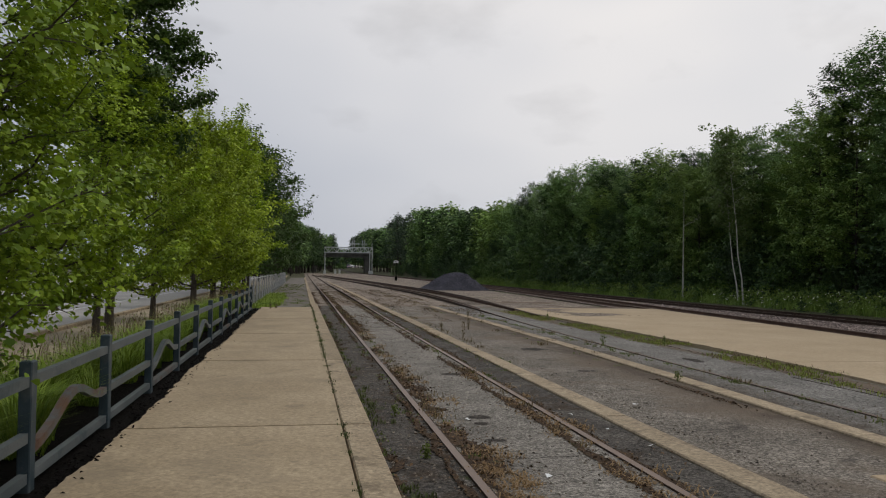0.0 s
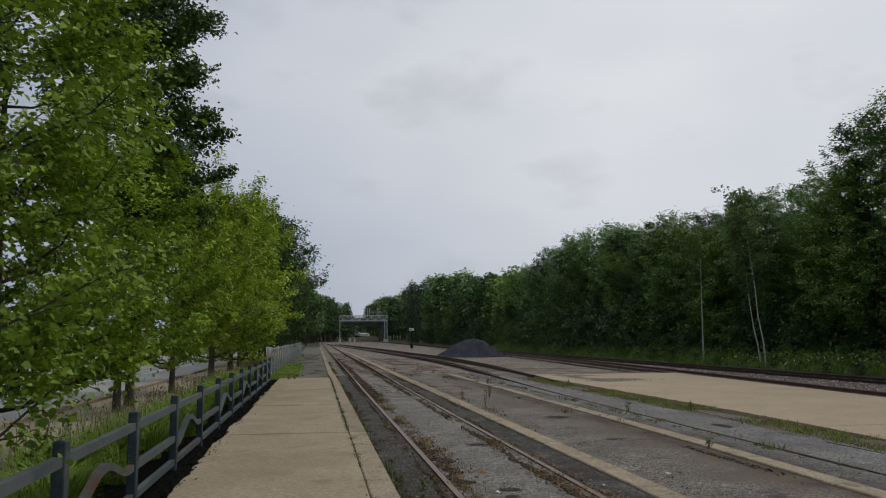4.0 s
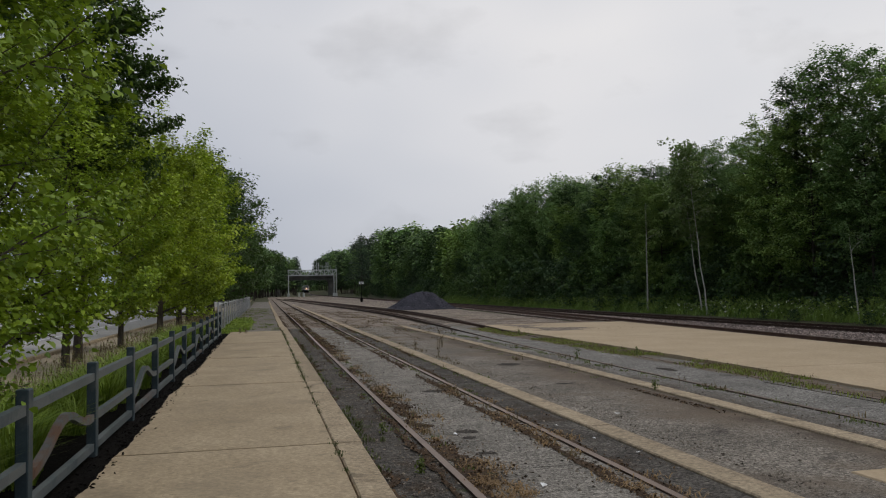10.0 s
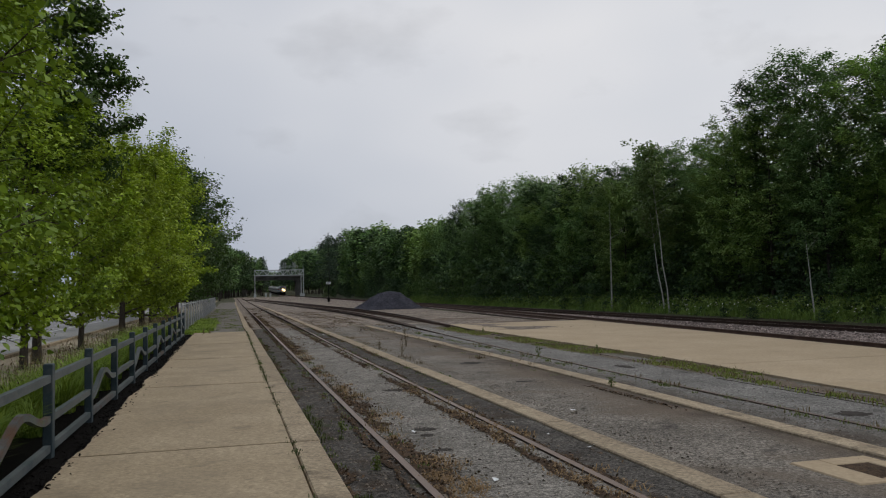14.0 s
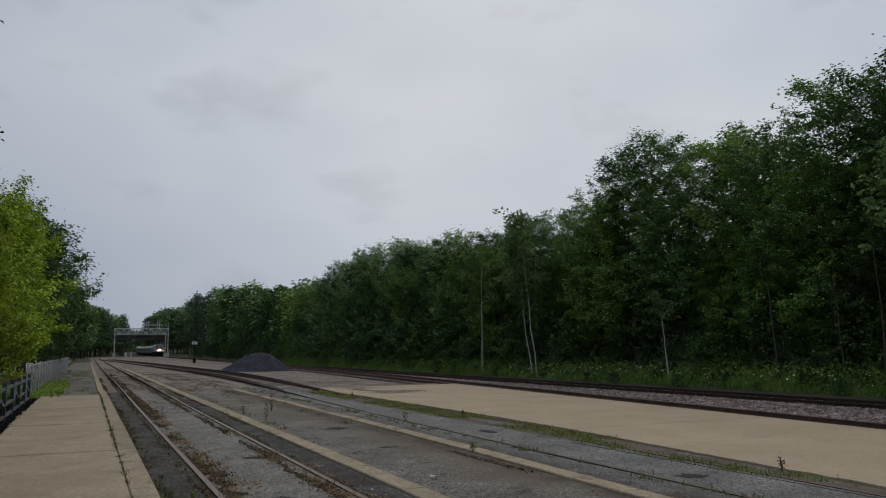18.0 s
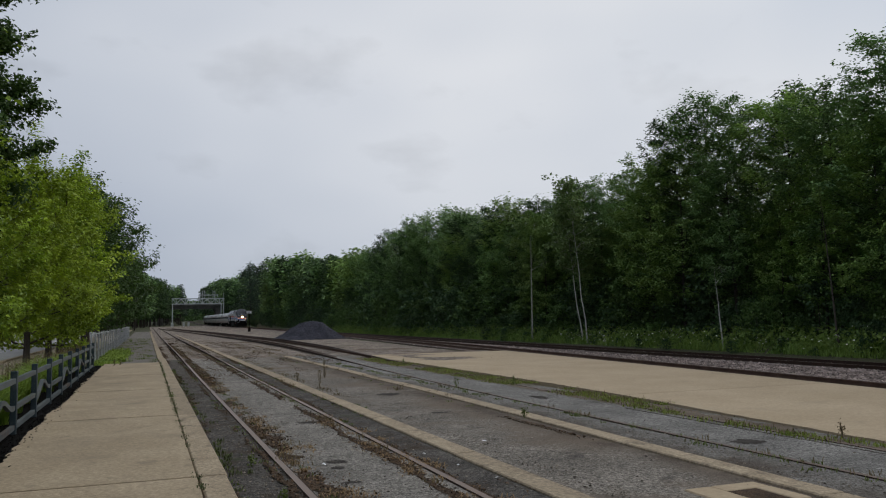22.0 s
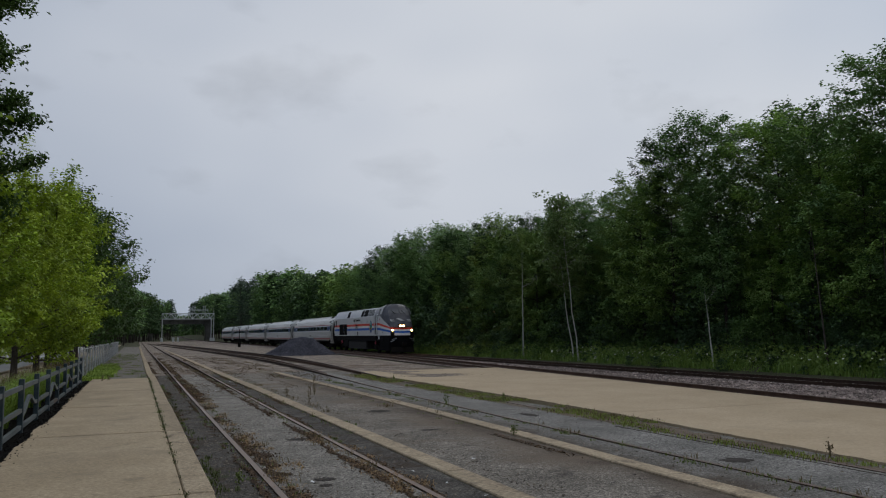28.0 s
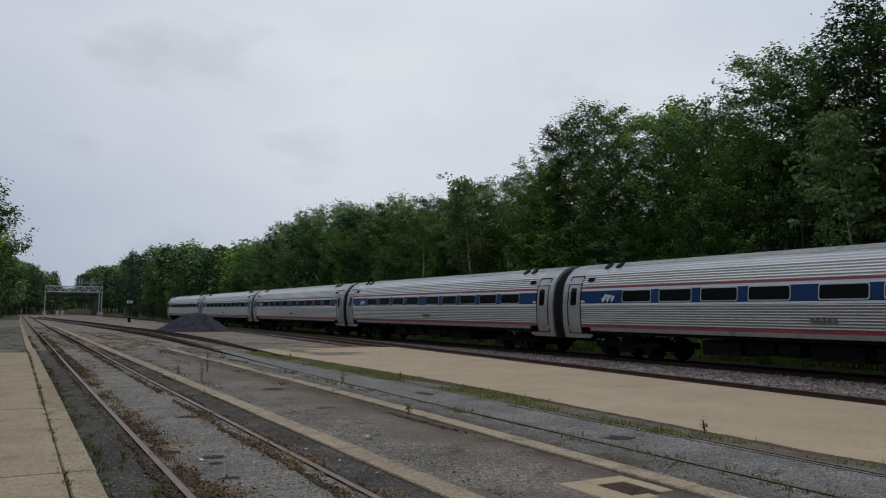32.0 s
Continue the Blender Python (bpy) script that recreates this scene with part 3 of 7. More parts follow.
def cards(name, centres, sizes, normals, material, shape="leaf", fold=0.25, rng=None):
    """Many small folded leaves in one mesh: centres (n, 3), sizes (n), normals (n, 3)."""
    n = len(centres)
    nrm = normals / (np.linalg.norm(normals, axis=1)[:, None] + 1e-9)
    t = rng.normal(size=(n, 3))
    u = np.cross(nrm, t)
    u /= np.linalg.norm(u, axis=1)[:, None] + 1e-9
    w = np.cross(nrm, u)
    s = np.asarray(sizes)[:, None]
    if shape == "leaf":
        a, b = centres - u * s * 0.55, centres + u * s * 0.55
        c, d = centres + w * s * 0.34 + nrm * s * fold, centres - w * s * 0.34 + nrm * s * fold
        quad = np.stack([a, c, b, d], 1)
    elif shape == "oval":
        up = nrm * s * fold
        quad = np.stack([centres - u * s * 0.5, centres - u * s * 0.22 + w * s * 0.32 + up * 0.8, centres + u * s * 0.18 + w * s * 0.29 + up * 0.7, centres + u * s * 0.58 - up * 0.25,
                         centres + u * s * 0.18 - w * s * 0.29 + up * 0.7, centres - u * s * 0.22 - w * s * 0.32 + up * 0.8], 1)
    else:
        quad = np.stack([centres - u * s - w * s * 0.8, centres + u * s * 0.7 - w * s, centres + u * s + w * s * 0.8 + nrm * s * fold, centres - u * s * 0.8 + w * s], 1)
    me = bpy.data.meshes.new(name)
    c = quad.shape[1]
    me.vertices.add(c * n), me.loops.add(c * n), me.polygons.add(n)
    me.vertices.foreach_set("co", quad.reshape(-1).astype(np.float32))
    me.loops.foreach_set("vertex_index", np.arange(c * n, dtype=np.int32))
    me.polygons.foreach_set("loop_start", np.arange(0, c * n, c, dtype=np.int32))
    me.polygons.foreach_set("loop_total", np.full(n, c, dtype=np.int32))
    me.update(calc_edges=True)
    me.materials.append(material)
    return me


def blades(name, roots, heights, lean, width, material, rng, seg=2):
    """Grass: bent tapering blades from roots (n, 3)."""
    n = len(roots)
    a = rng.uniform(0, 2 * math.pi, n)
    d = np.stack([np.cos(a), np.sin(a), np.zeros(n)], 1)
    side = np.stack([-np.sin(a), np.cos(a), np.zeros(n)], 1) * np.asarray(width).reshape(-1, 1)
    h = np.asarray(heights)[:, None]
    up = np.array([[0, 0, 1.0]])
    mid = roots + up * h * 0.6 + d * h * lean * 0.35
    tip = roots + up * h * (1 - 0.3 * lean) + d * h * lean
    vs = np.stack([roots - side, roots + side, mid + side * 0.8, mid - side * 0.8, tip], 1).reshape(-1, 3)
    me = bpy.data.meshes.new(name)
    k = np.arange(n)[:, None] * 5
    loops = np.concatenate([k + np.array([[0, 1, 2, 3]]), k + np.array([[3, 2, 4]])], 1).reshape(-1)
    starts = (np.arange(n)[:, None] * 7 + np.array([[0, 4]])).reshape(-1)
    me.vertices.add(5 * n), me.loops.add(7 * n), me.polygons.add(2 * n)
    me.vertices.foreach_set("co", vs.reshape(-1).astype(np.float32))
    me.loops.foreach_set("vertex_index", loops.astype(np.int32))
    me.polygons.foreach_set("loop_start", starts.astype(np.int32))
    me.polygons.foreach_set("loop_total", np.tile(np.array([4, 3], dtype=np.int32), n))
    me.update(calc_edges=True)
    me.materials.append(material)
    return me


def lerp(x, xs, ys):
    return float(np.interp(x, xs, ys))

# ---- the lie of the land; x across the yard, y along the tracks, z = 0 at the yard's asphalt ----
FAR_Y = (-3000, 90, 150, 230, 325, 420, 480, 550, 730, 3000)
FAR_Z = (0, 0, 0.15, 0.35, 0.5, 0.8, 1.8, 2.8, 2.9, 2.9)
B_Y = (-900, 230, 278, 310, 350, 420, 500, 545, 590, 655, 727, 820, 900)
B_X = (22.9, 22.9, 23.6, 24.1, 24.5, 24.9, 24.9, 25.6, 28, 33, 42, 56, 70)
BZ_Y = (-900, 10, 30, 60, 110, 150, 230, 325, 420, 480, 550, 730, 900)
BZ_Z = (-0.11, -0.11, -0.07, 0.0, 0.10, 0.2, 0.4, 0.55, 0.9, 1.9, 2.9, 3.0, 3.0)
A_Y = (-400, -40, 0, 8, 12, 19, 27, 41, 52, 78, 105, 140, 190, 260)
A_X = (-3.0, 11.6, 14.0, 14.65, 15.0, 15.65, 16.45, 17.55, 18.3, 19.6, 20.6, 21.4, 22.1, 22.15)


def smooth_b(y):
    """The main line's centre, eased over sixty metres so that it bends and never kinks."""
    return sum(lerp(y + d, B_Y, B_X) for d in (-30, -15, 0, 15, 30)) / 5


def rail_z(y):
    return sum(lerp(y + d, BZ_Y, BZ_Z) for d in (-20, -10, 0, 10, 20)) / 5


def near_a(y):
    return sum(lerp(y + d, A_Y, A_X) for d in (-8, -4, 0, 4, 8)) / 5


def land(x, y):
    z = lerp(y, FAR_Y, FAR_Z) - 0.07
    dip = max(0.0, min(1.0, (x - (near_a(min(y, 260)) - 1.2)) / 1.0)) if y < 420 else 0.0
    z -= 0.22 * dip
    edge = smooth_b(min(y, 900)) + 2.2
    z += 0.9 * max(0.0, min(1.0, (x - edge) / 4.0))
    if x < -2.2:
        z += 0.02
    return z


xs = sorted({-2500, -900, -400, -180, -90, -50, -30, -18, *range(-12, 60, 2), 64, 72, 84, 110, 160, 260, 500, 1100, 2500})
ys = sorted({-1500, -500, -200, -100, -60, *range(-40, 120, 5), *range(120, 460, 20), *range(460, 800, 40), 900, 1200, 2500})
ground = Soup()
ground.grid(len(xs), len(ys), lambda u, v: (xs[round(u * (len(xs) - 1))], ys[round(v * (len(ys) - 1))], land(xs[round(u * (len(xs) - 1))], ys[round(v * (len(ys) - 1))])))
solid("ground", ground, EARTH, "grassy brown earth reaching to the woods", "ground", kind="structure", smooth=True)


def sheet(name, x0, x1, y0, y1, z, thick, material, label, nx=2, ny=40, wob=0.0, seed=1, edge_x=None):
    """A slab with a slightly uneven top and ragged long edges."""
    rng = random.Random(seed)
    s = Soup()
    top = {}
    for j in range(ny + 1):
        y = y0 + (y1 - y0) * j / ny
        a, b = x0 + rng.uniform(-wob, wob), (edge_x(y) if edge_x else x1) + rng.uniform(-wob, wob)
        for i in range(nx + 1):
            zz = z + (lerp(y, FAR_Y, FAR_Z)) + rng.uniform(-1, 1) * min(wob, 0.01) * 0.4
            top[i, j] = (a + (b - a) * i / nx, y, zz)
    keys = [(i, j) for j in range(ny + 1) for i in range(nx + 1)]
    idx = {k: n for n, k in enumerate(keys)}
    n = len(keys)
    vs = [top[k] for k in keys] + [(top[k][0], top[k][1], top[k][2] - thick) for k in keys]
    fs = [(idx[i, j], idx[i + 1, j], idx[i + 1, j + 1], idx[i, j + 1]) for j in range(ny) for i in range(nx)]
    ring = [(i, 0) for i in range(nx)] + [(nx, j) for j in range(ny)] + [(i, ny) for i in range(nx, 0, -1)] + [(0, j) for j in range(ny, 0, -1)]
    for k, a in enumerate(ring):
        b = ring[(k + 1) % len(ring)]
        fs.append((idx[a] + n, idx[b] + n, idx[b], idx[a]))
    s.add(vs, fs)
    return solid(name, s, material, label, name.split("_")[0], kind="structure")


# the asphalt of the yard, the gravel beyond it, the path past the platform's end
for x0, x1, end, stuff, label in ((0.66, 1.40, 38, ASPHALT_DARK, "dark dirty asphalt between the platform kerb and a rail"), (1.466, 2.905, 38, ASPHALT_GREY, "worn blue-grey asphalt between sunken rails"),
                                  (2.971, 3.57, 38, ASPHALT_DARK, "dark gritty asphalt beside a concrete strip"), (3.80, 6.00, 38, ASPHALT_LANE, "weathered grey-brown asphalt lane between concrete strips"), (6.00, 9.05, 38, ASPHALT_BLUE, "cracked grey asphalt round a grass-grown rail")):
    sheet("road_yard", x0, x1, -45, end, 0.0 if stuff != ASPHALT_DARK else -0.006, 0.06, stuff, label, 3, 60, 0.006, 3)
sheet("road_yard_far", 0.62, 13.2, 38.0, 300, -0.012, 0.05, GRAVEL, "trodden grey gravel round the far yard tracks", 6, 60, 0.12, 4, edge_x=lambda y: lerp(y, (38, 80, 140, 300), (15.2, 17.6, 19.6, 19.9)))
sheet("road_beside_pad", 9.08, 15.0, 34.9, 37.95, -0.012, 0.05, GRAVEL, "grey gravel at the end of the concrete pad", 3, 6, 0.02, 5, edge_x=lambda y: near_a(y) - 0.6)
sheet("pavement_path", -2.05, 0.38, 33.1, 150, 0.07, 0.12, mat("faded_path_asphalt", (0.125, 0.112, 0.098), (0.20, 0.182, 0.158), 0.9, 26, 0.92, grain=0.45, bump=0.7, depth=0.02, spots=[((0.085, 0.10, 0.035), 0.8, 0.57, 0.68), ((0.07, 0.05, 0.035), 0.5, 0.58, 0.7)]), "faded asphalt path with grass growing over it", 2, 50, 0.04, 6)
sheet("ground_mulch", -3.1, -1.60, -20, 33.0, 0.085, 0.14, MULCH, "black mulch bed under the fence", 4, 90, 0.05, 7)
sheet("road_car_park", -60, -6.3, -40, 190, 0.02, 0.06, LOT, "pale grey empty car park asphalt", 8, 20, 0.0, 8)
sheet("pavement_verge", -6.1, -3.15, -40, 190, 0.05, 0.10, mat("dry_verge_soil", (0.27, 0.225, 0.155), (0.38, 0.32, 0.23), 0.8, 25, 0.95, grain=0.4, spots=[((0.08, 0.12, 0.03), 1.2, 0.60, 0.70)]), "dry sandy verge between fence and car park", 3, 40, 0.05, 9)

# kerb of the car park and its painted lines
kerb = thing("kerb_car_park", "pale concrete kerb along the car park", "kerb", kind="structure")
for k in range(76):
    part("kerb_stone", Soup().box(-6.28, -38 + 3 * k, -0.05, -6.12, -35.02 + 3 * k, 0.14, bevel=0.015), KERB, kerb)
lines = thing("road_marking", "worn white parking lines on the car park", "road marking", kind="structure")
for k in range(22):
    part("painted_line", Soup().box(-14.5, 14 + 5.4 * k, 0.02, -9.0, 14.14 + 5.4 * k, 0.026), LINE_PAINT, lines)
part("painted_line", Soup().box(-8.9, 10, 0.021, -8.76, 140, 0.027), LINE_PAINT, lines)

# the platform: slabs with open joints, and its kerb of long blocks
platform = thing("pavement_platform", "worn tan concrete station platform slabs", "platform", kind="structure")
rng = random.Random(11)
JOINTS = [-15.0, -9.25, -3.5, 2.25, 8.0, 13.75, 19.5, 25.25, 33.05]
for a, b in zip(JOINTS, JOINTS[1:]):
    s, n = Soup(), 90
    left = [-1.63 + 0.07 * noise.noise((0.9 * (a + (b - a) * k / 90), 1.7, 0)) + 0.05 * noise.noise((3.7 * (a + (b - a) * k / 90), 5.1, 0)) + 0.02 * noise.noise((13 * (a + (b - a) * k / 90), 2.2, 0)) for k in range(n + 1)]
    s.grid(n + 1, 4, lambda u, v: (left[round(u * n)] + (0.415 - left[round(u * n)]) * v, a + 0.008 + (b - a - 0.016) * u, 0.15 - (0.006 if u in (0, 1) else 0)))
    lo = [(left[k], a + 0.008 + (b - a - 0.016) * k / n) for k in range(n + 1)]
    hi = [(0.415, y) for _, y in lo]
    ring = lo + hi[::-1]
    m = len(ring)
    s.add([(x, y, 0.1485) for x, y in ring] + [(x, y, -0.03) for x, y in ring], [(i, (i + 1) % m, m + (i + 1) % m, m + i) for i in range(m)])
    part("slab", s, CONCRETE, platform, fix=False)
edge = thing("kerb_platform", "weathered pale concrete kerb along the platform edge", "kerb", kind="structure")
y = -15.0
while y < 150:
    step = 5.75 if y < 33 else 7.5
    top = 0.148 if y < 33 else 0.10
    x0, x1 = (0.435, 0.715) if y < 33 else (0.40, 0.66)
    part("kerb_block", Soup().box(x0 + rng.uniform(-0.006, 0.006), y + 0.006, -0.06, x1 + rng.uniform(-0.008, 0.008), y + step - 0.008, top + rng.uniform(-0.006, 0.004) + lerp(y, FAR_Y, FAR_Z), bevel=0.014), KERB, edge)
    y += step

# two narrow concrete strips in the asphalt
for name, x0, x1, end in (("kerb_strip_middle", 3.53, 3.84, 116), ("kerb_strip_right", 5.72, 6.02, 36)):
    strip = thing(name, "narrow tan concrete strip set in the asphalt", "kerb", kind="structure")
    y, k = -20.0, 0
    while y < end:
        veer = lerp(y + 1.8, (5, 9, 12, 18, 36), (0, 0.1, 0.2, 0.28, 0.32)) if x0 > 5 else 0.0
        turn = math.degrees(math.atan2(lerp(y, (5, 9, 12, 18, 36), (0, 0.1, 0.2, 0.28, 0.32)) - lerp(y + 3.6, (5, 9, 12, 18, 36), (0, 0.1, 0.2, 0.28, 0.32)), 3.6)) if x0 > 5 else 0.0
        m = pose(0, y + 1.8, 0) @ pose(veer + (x0 + x1) / 2, 0, 0, 0, 0, turn) @ pose(-(x0 + x1) / 2, -y - 1.8, 0)
        part("concrete_block", Soup().box(x0 + rng.uniform(-0.01, 0.01), y + 0.004, -0.05, x1 + rng.uniform(-0.01, 0.01), y + 3.596, (0.024 if x0 < 5 else 0.030) + rng.uniform(-0.006, 0.006) + lerp(y, (40, 60), (0, 0.03)), m, bevel=0.014), KERB, strip)
        y += 3.6

# the pale pad between the yard and the main line
pad = thing("pavement_pad", "broad tan concrete boarding pad beside the main line", "pavement", kind="structure")
PAD_Y = [-34, -22, -10, 2, 13.8, 24.5, 35.6]
for a, b in zip(PAD_Y, PAD_Y[1:]):
    cols = 4
    s = Soup()
    n = 40
    rag = [rng.uniform(-0.035, 0.035) for _ in range(n + 1)]
    inner = lambda u: lerp(a + (b - a) * u, (0, 6, 10, 13, 18, 40), (8.7, 8.72, 9.0, 9.25, 9.45, 9.5)) + rag[round(u * n)]
    f = lambda u, v: (inner(u) + (near_a(a + (b - a) * u) - 0.28 - inner(u)) * v, a + 0.012 + (b - a - 0.024) * u + (rag[round(u * n)] * 1.5 if u == 1 and b > 30 else 0), 0.035)
    s.grid(n + 1, cols, f)
    ring = [f(k / n, 0) for k in range(n + 1)] + [f(1 - k / n, 1) for k in range(n + 1)]
    m = len(ring)
    s.add([(p[0], p[1], 0.035) for p in ring] + [(p[0], p[1], -0.3) for p in ring], [(i, (i + 1) % m, m + (i + 1) % m, m + i) for i in range(m)])
    part("slab", s, PAD, pad, fix=False)

# a ring of old concrete round a sunken drain box
drain = thing("drain_cover", "broken concrete collar round a sunken drain in the asphalt", "drain cover")
s = Soup()
s.box(4.80, 5.12, -0.03, 5.12, 5.98, 0.013, bevel=0.012).box(5.12, 5.76, -0.03, 5.66, 6.00, 0.011, bevel=0.012)
s.box(5.12, 5.10, -0.03, 5.34, 5.24, 0.012, bevel=0.010).box(5.48, 5.24, -0.03, 5.66, 5.76, 0.012, bevel=0.010)
part("collar", s, PAD, drain)
part("pit", Soup().box(5.11, 5.2, -0.03, 5.49, 5.77, 0.004), DEBRIS, drain, "dirt-filled drain pit")

# ---- tracks ----
HEAD = [(-0.036, 0), (0.036, 0), (0.036, -0.03), (0.012, -0.045), (0.012, -0.12), (0.065, -0.14), (0.065, -0.155), (-0.065, -0.155), (-0.065, -0.14), (-0.012, -0.12), (-0.012, -0.045), (-0.036, -0.03)]


def rail(name, xf, zf, ys_, parent, label="", offset=0.0, top=None, side=None):
    s = Soup()
    s.sweep(HEAD, [(lambda a, b, y=y: (xf(y) + offset + a, y, zf(y) + b)) for y in ys_])
    ob = part(name, s, [side or RUST, top or RAILTOP], parent, label)
    for p in ob.data.polygons:
        p.material_index = 1 if p.normal.z > 0.9 and p.center.z > zf(p.center.y) - 0.02 else 0
    return ob


def flat(y):
    return lerp(y, FAR_Y, FAR_Z) + 0.020 + lerp(y, (24, 46), (0, 0.095))


near_ys = list(range(-40, 242, 6))
yard_1 = thing("railway_track_platform", "rusty sunken rails in asphalt beside the platform", "railway track", kind="structure")
for x in (1.433, 2.938):
    for near_end in (True, False):
        rail("rail", lambda y: x, flat, [y for y in near_ys if (y <= 32) == near_end or y == 32], yard_1, top=RAILTOP if near_end else RAIL_FAR, side=RUST)
# strips in the flangeways beside the sunken rails: packed dirt and painted gap shade
for x in (1.433, 2.938, 6.84, 8.12):
    part("flangeway", Soup().box(x + 0.037, -40, -0.02, x + 0.062, 12 if x > 5 else 38, 0.004), FLANGE, yard_1, "dark strip along the rail, dirt and gap shade in one")
T2_Y, T2_X = (-50, 10, 17, 30, 42, 52, 69, 92, 120, 160, 220), (6.84, 6.84, 7.05, 7.55, 8.0, 8.3, 8.2, 7.6, 6.4, 4.4, 1.6)
T3_X = (8.02, 8.26, 8.62, 9.2, 10.05, 10.7, 11.0, 10.5, 9.5, 7.4, 4.6)


def ease(y, px, py):
    return sum(lerp(y + d, px, py) for d in (-10, -5, 0, 5, 10)) / 5


yard_2 = thing("railway_track_turnout", "rusty grass-grown yard track and turnout rails", "railway track", kind="structure")
ys2 = list(range(-40, 30, 6)) + list(range(30, 205, 5))
for near_end in (True, False):
    some = [y for y in ys2 if (y <= 30) == near_end or y == 30]
    rail("rail", lambda y: ease(y, T2_Y, T2_X), lambda y: flat(y) - 0.006 + 0.03 * lerp(y, (28, 40), (0, 1)), some, yard_2, top=RAIL_FAR)
    rail("rail", lambda y: ease(y, T2_Y, T3_X), lambda y: flat(y) - 0.010 + 0.03 * lerp(y, (28, 40), (0, 1)), some, yard_2, top=RAIL_FAR)
ys3 = list(range(34, 200, 5))
rail("rail", lambda y: ease(y, T2_Y, T3_X) - lerp(y, (34, 60, 110), (0.12, 0.85, 1.2)), lambda y: flat(y) + 0.028, ys3, yard_2, top=RUST, side=RUST_BROWN)
rail("rail", lambda y: ease(y, T2_Y, T2_X) + lerp(y, (34, 60, 110), (0.10, 0.6, 0.2)), lambda y: flat(y) + 0.026, list(range(34, 112, 5)), yard_2, top=RUST, side=RUST_BROWN)
tie_mesh = Soup().box(-1.3, -0.11, -0.16, 1.3, 0.11, 0, bevel=0.012).mesh("tie", TIE)
for k in range(150):
    y = 40 + 0.78 * k
    part("tie", tie_mesh, TIE, yard_2, at=pose((ease(y, T2_Y, T2_X) + ease(y, T2_Y, T3_X)) / 2, y, lerp(y, FAR_Y, FAR_Z) - 0.006 + rng.uniform(-0.010, 0.006), 0, 0, rng.uniform(-2, 2)))

main_ys = list(range(-60, 120, 6)) + list(range(120, 800, 14))
track_a = thing("railway_track_siding", "rusty siding track on stone ballast beside the pad", "railway track", kind="structure")
rail("rail", lambda y: near_a(y), lambda y: rail_z(y) + 0.045, list(range(-45, 200, 5)), track_a, top=RAIL_FAR, side=RUST_BROWN)
rail("rail", lambda y: near_a(y) + 1.505, lambda y: rail_z(y) + 0.045, list(range(-45, 180, 5)), track_a, top=RAIL_FAR, side=RUST_BROWN)
track_b = thing("railway_track_main", "main line track on stone ballast and dark timber ties", "railway track", kind="structure")
rail("rail", smooth_b, rail_z, main_ys, track_b, top=RAIL_FAR, offset=-0.7525)
rail("rail", smooth_b, rail_z, main_ys, track_b, top=RAIL_FAR, offset=0.7525)
for k in range(150):
    y = -12 + 0.56 * k
    part("tie", tie_mesh, TIE, track_a, at=pose(near_a(y) + 0.75, y, rail_z(y) - 0.15, 0, 0, rng.uniform(-1.5, 1.5)))
for k in range(150):
    y = -8 + 0.56 * k
    part("tie", tie_mesh, TIE, track_b, at=pose(22.9, y, rail_z(y) - 0.15, 0, 0, rng.uniform(-1.5, 1.5)))

bed = Soup()
bed_ys = list(range(-60, 130, 5)) + list(range(130, 391, 20))


def bed_point(u, v):
    y = bed_ys[round(u * (len(bed_ys) - 1))]
    a, b = min(near_a(y) - 0.30, smooth_b(y) - 2.6), smooth_b(y)
    x = a + (b + 3.0 - a) * v
    crown = rail_z(y) - 0.135
    foot = max(0.0, (x - b - 1.9) / 1.1)
    return (x, y, crown - 0.5 * foot ** 1.3 + 0.025 * noise.noise((x * 1.9, y * 1.9, 0)))


bed.grid(len(bed_ys), 16, bed_point)
solid("ground_ballast", bed, BALLAST, "pinkish grey crushed stone ballast under the tracks", "ballast", kind="structure", smooth=True)
# this stretch is coloured dark for the woods' shade over the climbing line
bed = Soup()
bed_ys = list(range(390, 900, 15))
bed.grid(len(bed_ys), 7, lambda u, v: (smooth_b(bed_ys[round(u * (len(bed_ys) - 1))]) - 2.3 + 4.6 * v, bed_ys[round(u * (len(bed_ys) - 1))], rail_z(bed_ys[round(u * (len(bed_ys) - 1))]) - 0.135 - (0.4 if v in (0, 1) else 0)))
solid("ground_ballast_far", bed, BALLAST_SHADED, "ballast coloured dark for woodland shade where the line climbs away", "ballast", kind="structure", smooth=True)

